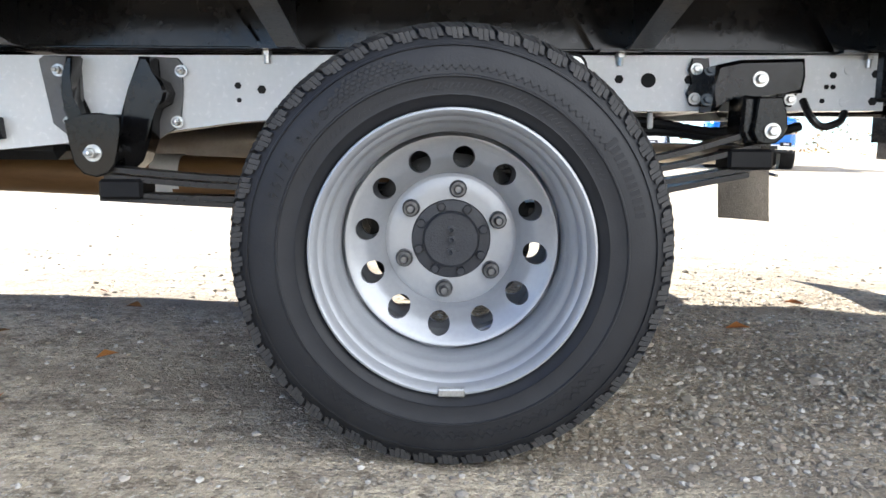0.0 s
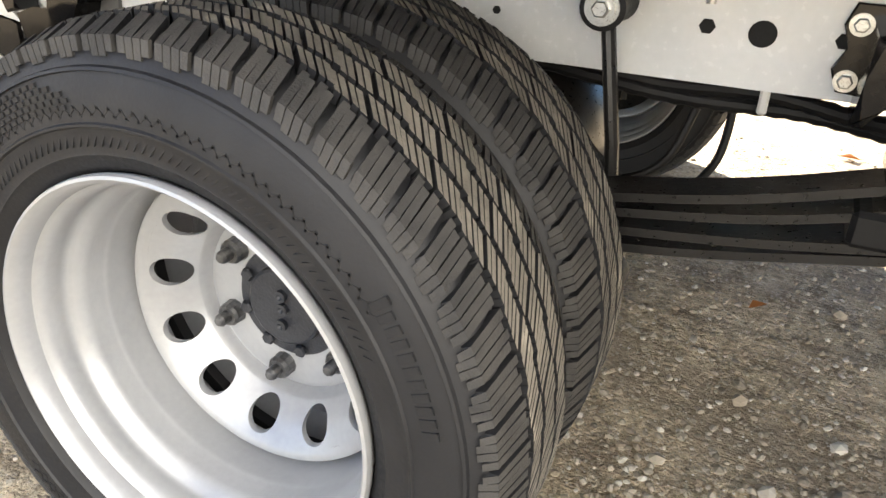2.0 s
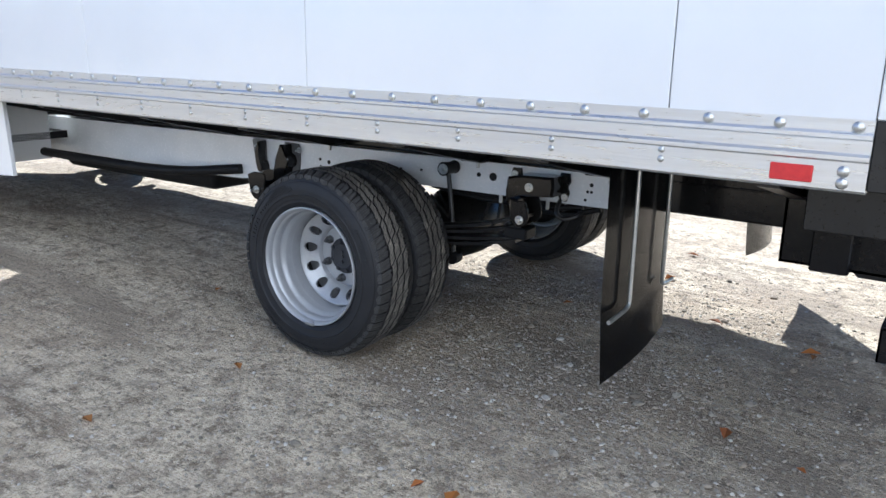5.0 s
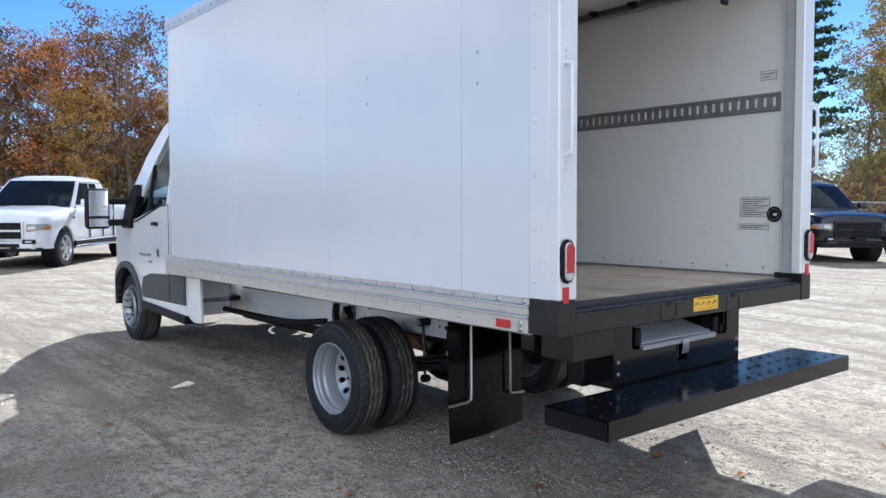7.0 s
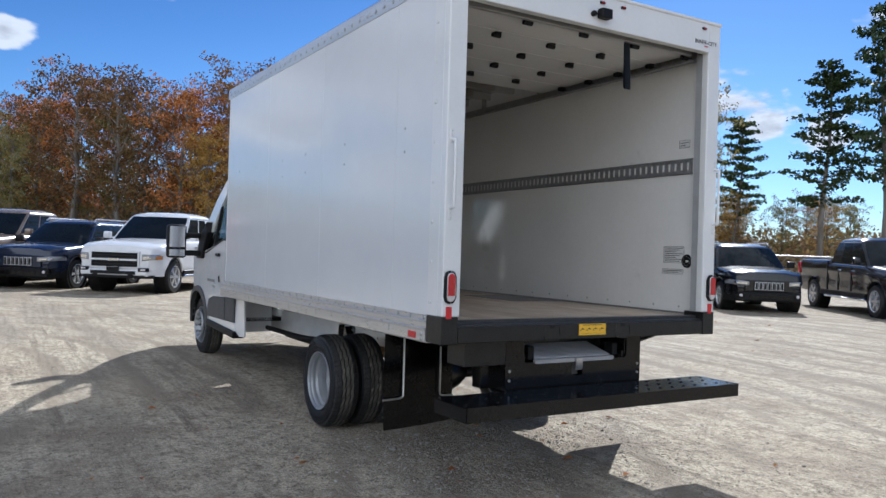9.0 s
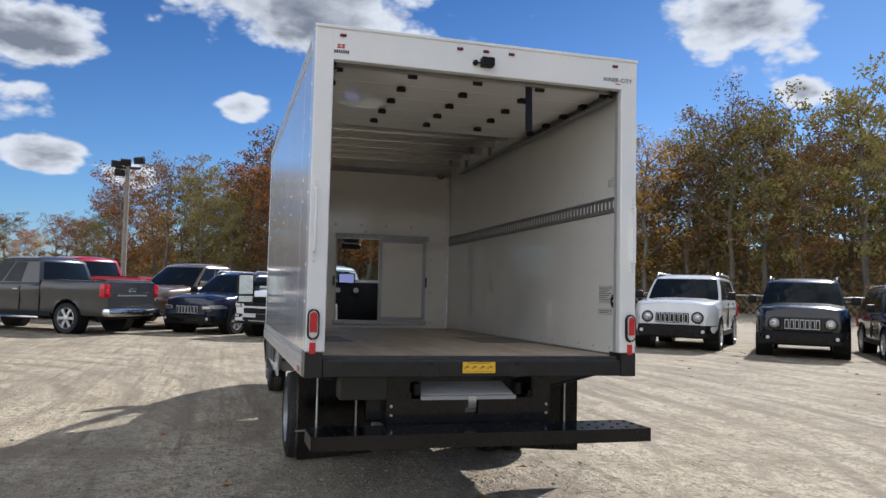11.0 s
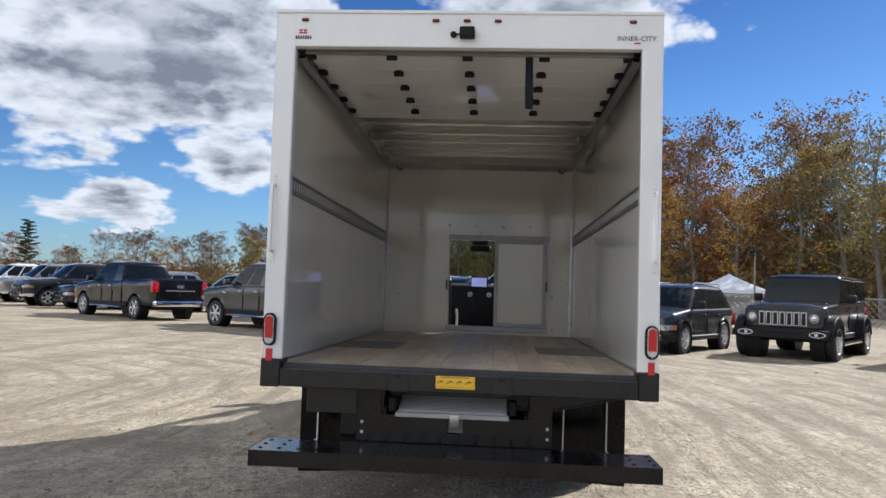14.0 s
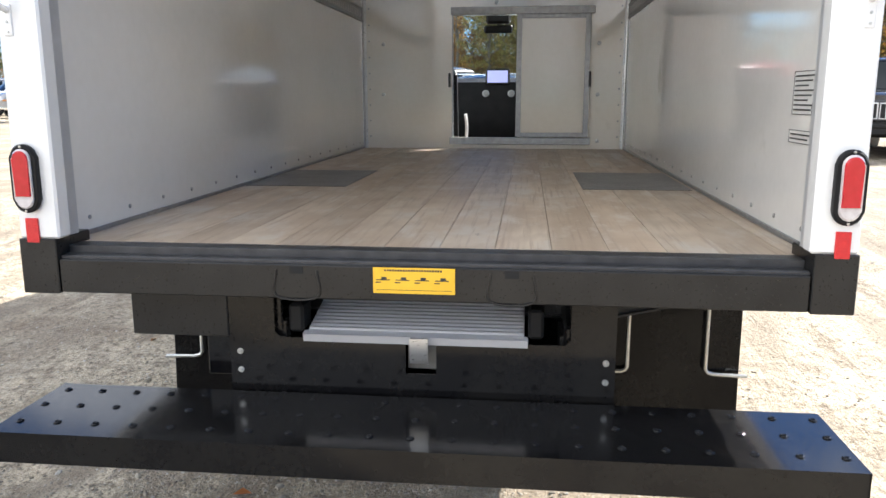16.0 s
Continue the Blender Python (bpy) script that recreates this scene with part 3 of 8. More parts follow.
def letters(bm, text, size, m, depth=0.0015):
    """Flat block letters of the built-in font, joined into bm by the pose m."""
    cu = bpy.data.curves.new("lettering", "FONT")
    cu.body, cu.size, cu.extrude = text, size, depth
    cu.resolution_u = 2
    ob = bpy.data.objects.new("lettering", cu)
    scene.collection.objects.link(ob)
    me = bpy.data.meshes.new_from_object(ob.evaluated_get(bpy.context.evaluated_depsgraph_get()))
    bpy.data.objects.remove(ob)
    me.transform(m)
    bm.from_mesh(me)
    bpy.data.meshes.remove(me)
    bpy.data.curves.remove(cu)
    return bm

# ---- the box truck ----
# Truck space: x to the rear from the rear axle, y to the truck's right from the outer tyre's face, z up. It stands nose-down a little.
YC = 1.035
truck = tagged(new("box_truck"), "white box truck, open empty cargo body, dual rear wheels, black step", "truck")
truck.matrix_world = pose(0, 0, 0, 0, -0.645, 0)


def mirror_y(y):
    return 2 * YC - y


# -- wheels
AXLE_Z, R_TYRE = 0.3395, 0.349


def tyre_bm():
    bm = bmesh.new()
    prof = [(0.213, 0.030), (0.2195, 0.012), (0.226, 0.006), (0.236, 0.001), (0.2375, -0.0015), (0.240, -0.001), (0.262, -0.006), (0.2635, -0.0085), (0.2655, -0.0085), (0.267, -0.006),
            (0.290, -0.005), (0.3075, 0.001), (0.3085, -0.0015), (0.311, 0.0), (0.312, 0.004), (0.326, 0.012), (0.334, 0.022), (0.3370, 0.030), (0.3375, 0.0975)]
    prof += [(r, 0.195 - h) for r, h in prof[-2::-1]]
    return lathe(bm, prof, 96)


def tread_bm():
    """Shoulder lamellae and slanted ribs with zigzag edges, each block standing clear of the grooves."""
    bm, ribs = bmesh.new(), bmesh.new()
    rnd = random.Random(5)

    def block(bm, t0, t1, y0, y1, skew, r0a, r0b, low=0.333):
        v = []
        for r_lo in (True, False):
            for t, y, r in ((t0, y0, r0a), (t1, y0, r0a), (t1 + skew, y1, r0b), (t0 + skew, y1, r0b)):
                rr = min(low, r - 0.006) if r_lo else r
                v.append(bm.verts.new((rr * math.cos(t), y, rr * math.sin(t))))
        for f in ((4, 5, 6, 7), (0, 1, 5, 4), (1, 2, 6, 5), (2, 3, 7, 6), (3, 0, 4, 7)):
            bm.faces.new([v[i] for i in f]).material_index = 0 if f[0] == 4 else 1

    n = 54
    for i in range(n):
        a = 2 * math.pi * i / n
        w = 2 * math.pi / n
        for y0, y1, ra, rb, sk, yd in ((0.0095, 0.0455, 0.3350, 0.3475, 0.030, 0.0058), (0.1855, 0.1495, 0.3350, 0.3475, -0.030, 0.1892)):
            for k in range(4):
                jog = 0.0035 if k % 2 else -0.0015
                jog = jog if y0 < y1 else -jog
                t0, t1 = a + w * (0.01 + k * 0.217), a + w * (0.01 + k * 0.217 + 0.186)
                top = rb + rnd.uniform(-0.0005, 0.0004)
                block(bm, t0, t1, y0, y1 + jog, sk, ra, top, 0.326)
                # The lamella runs on down the shoulder of the sidewall.
                foot = 0.3185 if k in (1, 2) else 0.3225
                v = []
                for dy in (0.0045, 0.0):
                    for t, r, y in ((t0, ra, y0), (t1, ra, y0), (t1 - 0.010 * (1 if y0 < y1 else -1), foot, yd), (t0 - 0.010 * (1 if y0 < y1 else -1), foot, yd)):
                        v.append(bm.verts.new((r * math.cos(t), y + (dy if y0 < y1 else -dy), r * math.sin(t))))
                for f in ((4, 5, 6, 7), (0, 1, 5, 4), (1, 2, 6, 5), (2, 3, 7, 6), (3, 0, 4, 7)):
                    bm.faces.new([v[q] for q in f])
    n = 60
    for i in range(n):
        a = 2 * math.pi * i / n
        w = 2 * math.pi / n
        for y0, y1, sk, ph in ((0.0530, 0.0755, 0.060, 0.0), (0.0835, 0.1115, 0.066, 0.4), (0.1195, 0.1420, 0.060, 0.75)):
            for k in range(4):
                zig = 0.0024 * (1 if (i + k // 2) % 2 else -1)
                wide = 0.165 if k % 2 else 0.200
                block(ribs, a + w * (ph + k * 0.25), a + w * (ph + k * 0.25 + wide), y0 + zig, y1 + zig, sk, R_TYRE + rnd.uniform(-0.0009, 0), R_TYRE + rnd.uniform(-0.0004, 0))
    return bm, ribs


def rim_bm(dish):
    """A steel rim with twelve round openings in its disc; dish: how deep the disc sits behind the flange."""
    bm = bmesh.new()
    lathe(bm, [(0.2150, 0.016), (0.2190, 0.010), (0.2200, 0.004), (0.2185, -0.0005), (0.2155, -0.0015), (0.2125, 0.0015), (0.2095, 0.0075), (0.2078, 0.015), (0.2072, 0.024), (0.2040, 0.0275), (0.2015, 0.031),
               (0.1998, 0.038), (0.1994, 0.049), (0.2000, 0.053), (0.1998, 0.058), (0.1982, 0.0615), (0.1950, 0.066), (0.1905, 0.073), (0.1885, 0.081), (0.1880, 0.100), (0.1868, 0.103), (0.1860, 0.108),
               (0.1860, 0.176), (0.2030, 0.184), (0.2130, 0.190), (0.2225, 0.193)], 96)
    def disc_y(r):
        pts = [(0.000, dish), (0.108, dish), (0.115, dish - 0.003), (0.122, dish - 0.020), (0.145, dish - 0.046), (0.165, dish - 0.060), (0.1750, dish - 0.066), (0.1790, dish - 0.066), (0.1865, dish - 0.045)]
        for (a, ya), (b, yb) in zip(pts, pts[1:]):
            if a <= r <= b:
                return ya + (yb - ya) * (r - a) / (b - a)
        return pts[-1][1]
    lathe(bm, [(r, disc_y(r)) for r in (0.055, 0.085, 0.108, 0.111, 0.115, 0.118, 0.122, 0.124)], 96, caps=False)
    lathe(bm, [(r, disc_y(r)) for r in (0.1660, 0.170, 0.1750, 0.1790, 0.1865)], 96)
    n, k, rh, rc = 12, 24, 0.0190, 0.1450
    for i in range(n):
        mid = 2 * math.pi * i / n + math.radians(82)
        half = math.pi / n
        inner, outer, back = [], [], []
        for j in range(k):
            b = 2 * math.pi * j / k
            x, z = rc + rh * math.cos(b), rh * math.sin(b)
            r, t = math.hypot(x, z), mid + math.atan2(z, x)
            inner.append(bm.verts.new((r * math.cos(t), disc_y(r), r * math.sin(t))))
            back.append(bm.verts.new((r * math.cos(t), disc_y(r) + 0.008, r * math.sin(t))))
            c, s = math.cos(b), math.sin(b)
            f = 1 / max(abs(c), abs(s))
            rr, tt = rc + c * f * 0.0210, mid + s * f * half
            outer.append(bm.verts.new((rr * math.cos(tt), disc_y(rr), rr * math.sin(tt))))
        for j in range(k):
            q = (j + 1) % k
            bm.faces.new((inner[j], inner[q], outer[q], outer[j]))
            bm.faces.new((inner[j], inner[q], back[q], back[j]))
    bmesh.ops.remove_doubles(bm, verts=bm.verts, dist=0.0004)
    return bm


def lug_bm(dish):
    bm = bmesh.new()
    lathe(bm, [(0.0195, 0), (0.0195, -0.004), (0.0165, -0.007), (0.0150, -0.009), (0.0150, -0.021), (0.0125, -0.025), (0.0080, -0.025), (0.0080, -0.037), (0.0055, -0.041), (0.0001, -0.041)], 12)
    return bm


def hub_bm():
    bm = bmesh.new()
    lathe(bm, [(0.0690, 0.012), (0.0695, -0.008), (0.0675, -0.0110), (0.0500, -0.0125), (0.0488, -0.020), (0.0455, -0.0225), (0.0001, -0.0225)], 56)
    for i in range(8):
        a = 2 * math.pi * i / 8 + 0.3
        bolt(bm, (0.0592 * math.cos(a), -0.0125, 0.0592 * math.sin(a)), "y", -1, 0.0085, 0.006, False)
    for x, z in ((0.0, 0.017), (0.001, 0.0), (-0.001, -0.022)):
        lathe(bm, [(0.0075, 0), (0.0075, -0.006), (0.004, -0.0065), (0.0001, -0.0035)], 12, (x, -0.0225, z))
    return bm


def sidewall_marks():
    """Raised lettering and a grid of small lozenges on the outer sidewall."""
    bm = bmesh.new()
    text, r = "195/75 R16C", 0.2745
    for i, ch in enumerate(text):
        if ch == " ":
            continue
        a = math.radians(166 - i * 3.15)
        letters(bm, ch, 0.021, Matrix.Translation((r * math.cos(a), -0.0062, r * math.sin(a))) @ Matrix.Rotation(math.pi / 2 - a, 4, "Y") @ Matrix.Rotation(math.pi / 2, 4, "X"), 0.0020)
    return bm


def sidewall_lozenges():
    bm = bmesh.new()
    for i in range(15):
        for j in range(5):
            if (i + 2 * j) > 17 or i < j - 1:
                continue
            a, r = math.radians(132 - i * 2.0 - j * 0.9), 0.2800 + j * 0.0056
            y = -0.0052 + max(0.0, r - 0.290) * 0.34
            m = Matrix.Translation((r * math.cos(a), y, r * math.sin(a))) @ Matrix.Rotation(math.pi / 2 - a, 4, "Y")
            add_box(bm, (-0.0034, -0.0020, -0.0020), (0.0034, 0.0020, 0.0020), turn=m)
    return bm


def sidewall_bars():
    """The maker's name as a row of plain raised bars, and the faint ring of hatching."""
    bm = bmesh.new()
    for i in range(11):
        a, r = math.radians(36 - i * 2.35), 0.2860
        m = Matrix.Translation((r * math.cos(a), -0.0050, r * math.sin(a))) @ Matrix.Rotation(math.pi / 2 - a, 4, "Y")
        add_box(bm, (-0.0038, -0.0012, -0.0075), (0.0038, 0.0012, 0.0075 if i else 0.011), turn=m)
    for i in range(62):
        a, r = math.radians(152 - i * 2.05), 0.2530
        m = Matrix.Translation((r * math.cos(a), -0.0036, r * math.sin(a))) @ Matrix.Rotation(math.pi / 2 - a + 0.6, 4, "Y")
        add_box(bm, (-0.0010, -0.0009, -0.0085), (0.0010, 0.0009, 0.0085), turn=m)
    for i in range(70):
        # Rows of slanted strokes above the hatching and across the lower half.
        for a0, r in ((128, 0.2760), (-38, 0.2790), (-36, 0.2860)):
            a = math.radians(a0 - i * (1.35 if a0 > 0 else 1.5))
            m = Matrix.Translation((r * math.cos(a), -0.0052, r * math.sin(a))) @ Matrix.Rotation(math.pi / 2 - a + (0.95 if i % 2 else -0.8), 4, "Y")
            add_box(bm, (-0.0010, -0.0009, -0.0062), (0.0010, 0.0009, 0.0062), turn=m)
    return bm


def build_wheel(dish, outer=True):
    wheel = part("wheel", rim_bm(dish), RIM_SILVER, truck, "silver steel wheel with twelve round openings and a black tyre")
    for t0 in (0.2, 1.25, 2.3, 3.4, 4.4, 5.5):
        # Weld beads where the disc meets the barrel.
        bead = tube(bmesh.new(), [(0.1835 * math.cos(t0 + 0.045 * q), dish - 0.050, 0.1835 * math.sin(t0 + 0.045 * q)) for q in range(9)], 0.0032, 6)
        part("weld_bead", bead, RIM_SILVER, wheel)
    tyre = part("tyre", tyre_bm(), RUBBER, wheel, "black rubber tyre with raised sidewall lettering")
    shoulder, ribs = tread_bm()
    tagged(part("shoulder_tread", shoulder, TREAD_EDGE, wheel, "black shoulder blocks", smooth=0), kind="stuff").data.materials.append(RUBBER)
    tagged(part("tread", ribs, TREAD, wheel, "dusty tread blocks", smooth=0), kind="stuff").data.materials.append(RUBBER)
    if outer:
        for mk, nm in ((sidewall_marks(), "size_lettering"), (sidewall_lozenges(), "lozenge_pattern"), (sidewall_bars(), "raised_marking")):
            tagged(part(nm, mk, RUBBER, wheel, "", smooth=0), kind="stuff")
        hub = part("hub_cover", hub_bm(), HUB, wheel, "black painted hub cover")
        hub.location.y = dish
        knurl = bmesh.new()
        lathe(knurl, [(0.0700, -0.007), (0.0712, -0.005), (0.0712, 0.010)], 56, (0, dish, 0), caps=False)
        for k, v in enumerate(knurl.verts):
            if k % 2:
                v.co.x, v.co.z = v.co.x * 0.972, v.co.z * 0.972
        part("knurled_edge", knurl, HUB, wheel, "", smooth=0)
        lug = lug_bm(dish)
        bmesh.ops.recalc_face_normals(lug, faces=lug.faces)
        me = bpy.data.meshes.new("lug_nut")
        lug.to_mesh(me)
        me.materials.append(NUT)
        for i in range(6):
            a = math.radians(82.5 + 60 * i)
            piece("lug_nut", me, wheel, (0.0885 * math.cos(a), dish, 0.0885 * math.sin(a)))
        w = bmesh.new()
        add_box(w, (-0.021, -0.0040, -0.2215), (0.021, 0.012, -0.2085), 0.002)
        part("balance_weight", w, ZINC, wheel, "clip-on balance weight")
    return wheel


def place_wheel(proto, m):
    twin = copy_thing(proto, m)
    twin.parent = truck
    return twin


wheel_outer = build_wheel(0.206)
wheel_outer.matrix_local = pose(0.020, 0, AXLE_Z)
wheel_inner = build_wheel(0.225, outer=False)
wheel_inner.matrix_local = pose(0.020, 0.423, AXLE_Z, 0, 14, 180)
place_wheel(wheel_inner, pose(0.020, mirror_y(0.423), AXLE_Z, 0, 0, 0))
place_wheel(wheel_outer, pose(0.020, mirror_y(0.0), AXLE_Z, 0, 40, 180))
wheel_front = build_wheel(0.030)
FRONT_X, FRONT_Z = -4.02, 0.385
wheel_front.matrix_local = pose(FRONT_X, 0.095, FRONT_Z, 0, 15, 0)
place_wheel(wheel_front, pose(FRONT_X, mirror_y(0.095), FRONT_Z, 0, 70, 180))

# -- ladder frame
RAIL_Y = 0.560


def rail_bm(y, s):
    """A C-section side rail, deeper towards the front, with its round and hexagonal holes."""
    bm = bmesh.new()
    low = [(0.945, 0.582), (0.46, 0.577), (-0.05, 0.573), (-0.42, 0.547), (-0.66, 0.512), (-0.92, 0.484), (-1.4, 0.47), (-3.2, 0.46)]
    top = [(-3.2, 0.670), (-0.9, 0.686), (0.945, 0.700)]
    web = low + top
    prism(bm, web, "y", y, y + s * 0.005)
    for a, b in zip(low, low[1:]):
        prism(bm, [(a[0], a[1]), (b[0], b[1]), (b[0], b[1] + 0.006), (a[0], a[1] + 0.006)], "y", y + s * 0.004, y + s * 0.075)
    prism(bm, [(-3.2, 0.664), (0.945, 0.694), (0.945, 0.700), (-3.2, 0.670)], "y", y + s * 0.004, y + s * 0.075)
    return bm


rails = []
for y, s in ((RAIL_Y, 1), (mirror_y(RAIL_Y), -1)):
    rail = part("frame_rail", rail_bm(y, s), RAIL_PAINT, truck, "pale grey painted steel frame rail with bolt holes")
    rails.append(rail)
    hole_mesh = {}
    for r in (0.0045, 0.0065, 0.0085, 0.0145):
        bm = bmesh.new()
        lathe(bm, [(r + 0.0012, 0), (r + 0.0012, -s * 0.0016), (r, -s * 0.0018), (r, -s * 0.0006), (0.0001, -s * 0.0006)], 18 if r > 0.012 else 6)
        me = bpy.data.meshes.new("rail_hole")
        bm.to_mesh(me)
        bm.free()
        me.materials.append(HOLE)
        hole_mesh[r] = me
    for x, z, r in ((-0.418, 0.625, 0.0065), (-0.368, 0.617, 0.0085), (-0.416, 0.594, 0.0045), (0.384, 0.645, 0.0085), (0.446, 0.643, 0.0145), (0.531, 0.645, 0.0085), (0.835, 0.657, 0.0065),
                    (0.822, 0.632, 0.0045), (0.836, 0.632, 0.0045), (0.815, 0.602, 0.0045), (0.925, 0.660, 0.0085), (0.922, 0.602, 0.0085), (-0.10, 0.628, 0.0085), (0.02, 0.630, 0.0045), (0.12, 0.635, 0.0045)):
        piece("rail_hole", hole_mesh[r], rail, (x, y, z))
    for x in (-0.354, 0.384, 0.903):
        bm = bmesh.new()
        tube(bm, [(x, y - s * 0.008, 0.698), (x, y - s * 0.008, 0.672)], 0.006, 8)
        lathe(bm, [(0.011, 0.690), (0.011, 0.698)], 6, (x, y - s * 0.008, 0), "z")
        part("stud", bm, ZINC, rail)
    for x, z in ((0.868, 0.668), (0.862, 0.600), (-0.31, 0.622)):
        bm = lathe(bmesh.new(), [(0.0105, y), (0.0105, y - s * 0.002), (0.0001, y - s * 0.002)], 14, (x, 0, z))
        part("rail_plug", bm, RAIL_PAINT, rail)

# Cross members that tie the rails together.
for x, z in ((-2.6, 0.56), (-1.45, 0.57), (-0.45, 0.62), (0.72, 0.64), (0.96, 0.64)):
    part("frame_crossmember", box_bm((x - 0.035, RAIL_Y + 0.01, z - 0.045), (x + 0.035, mirror_y(RAIL_Y) - 0.01, z + 0.045), 0.012), BLACK_SATIN, truck, "black steel crossmember")
# Black tail channel behind the rails.
for y, s in ((RAIL_Y - 0.01, 1), (mirror_y(RAIL_Y - 0.01), -1)):
    bm = bmesh.new()
    add_box(bm, (0.944, min(y, y + s * 0.09), 0.60), (1.77, max(y, y + s * 0.09), 0.735), 0.008)
    part("tail_channel", bm, BLACK_GLOSS, truck, "glossy black steel frame extension")

# -- black sub-frame of the body: long sills and cross sills with gussets
for y, s in ((RAIL_Y + 0.004, 1), (mirror_y(RAIL_Y + 0.004), -1)):
    bm = bmesh.new()
    add_box(bm, (-2.42, min(y, y + s * 0.06), 0.700), (1.775, max(y, y + s * 0.06), 0.838), 0.004)
    add_box(bm, (-2.42, min(y - s * 0.02, y + s * 0.06), 0.700), (1.775, max(y - s * 0.02, y + s * 0.06), 0.7065), 0.002)
    part("long_sill", bm, BLACK_GLOSS, truck, "glossy black steel sill of the cargo body")
for x in (-2.2, -1.65, -0.88, -0.30, 0.41, 0.905, 1.50):
    bm = bmesh.new()
    prism(bm, [(0.02, 0.846), (0.02, 0.812), (0.49, 0.708), (mirror_y(0.49), 0.708), (mirror_y(0.02), 0.812), (mirror_y(0.02), 0.846)], "x", x, x + 0.006)
    prism(bm, [(0.02, 0.812), (0.02, 0.806), (0.49, 0.702), (mirror_y(0.49), 0.702), (mirror_y(0.02), 0.806), (mirror_y(0.02), 0.812), (mirror_y(0.49), 0.708), (0.49, 0.708)], "x", x - 0.022, x + 0.028)
    add_box(bm, (x - 0.002, 0.02, 0.838), (x + 0.045, mirror_y(0.02), 0.846))
    part("cross_sill", bm, BLACK_SATIN, truck, "black steel cross sill under the cargo floor", smooth=0)
    for s, y in ((1, 0.530), (-1, mirror_y(0.530))):
        bm = bmesh.new()
        prism(bm, [(x - 0.165, 0.838), (x - 0.150, 0.838), (x - 0.070, 0.716), (x + 0.004, 0.716), (x + 0.004, 0.704), (x - 0.085, 0.704)], "y", min(y, y + s * 0.045), max(y, y + s * 0.045))
        add_box(bm, (x - 0.075, min(y - s * 0.02, y + s * 0.05), 0.699), (x + 0.012, max(y - s * 0.02, y + s * 0.05), 0.7055))
        part("gusset", bm, BLACK_GLOSS, truck, "welded black gusset", smooth=0)

# -- rear suspension


def leaf_bm(pts, y, w=0.065, t=0.011):
    bm = bmesh.new()
    line = smooth_line([(x, 0, z) for x, z in pts], 6)
    rows = []
    for p in line:
        rows.append([bm.verts.new((p.x, y + a * w / 2, p.z + b * t / 2)) for a, b in ((-1, -1), (1, -1), (1, 1), (-1, 1))])
    for one, two in zip(rows, rows[1:]):
        for k in range(4):
            bm.faces.new((one[k], one[(k + 1) % 4], two[(k + 1) % 4], two[k]))
    bm.faces.new(rows[0]), bm.faces.new(rows[-1])
    return bm


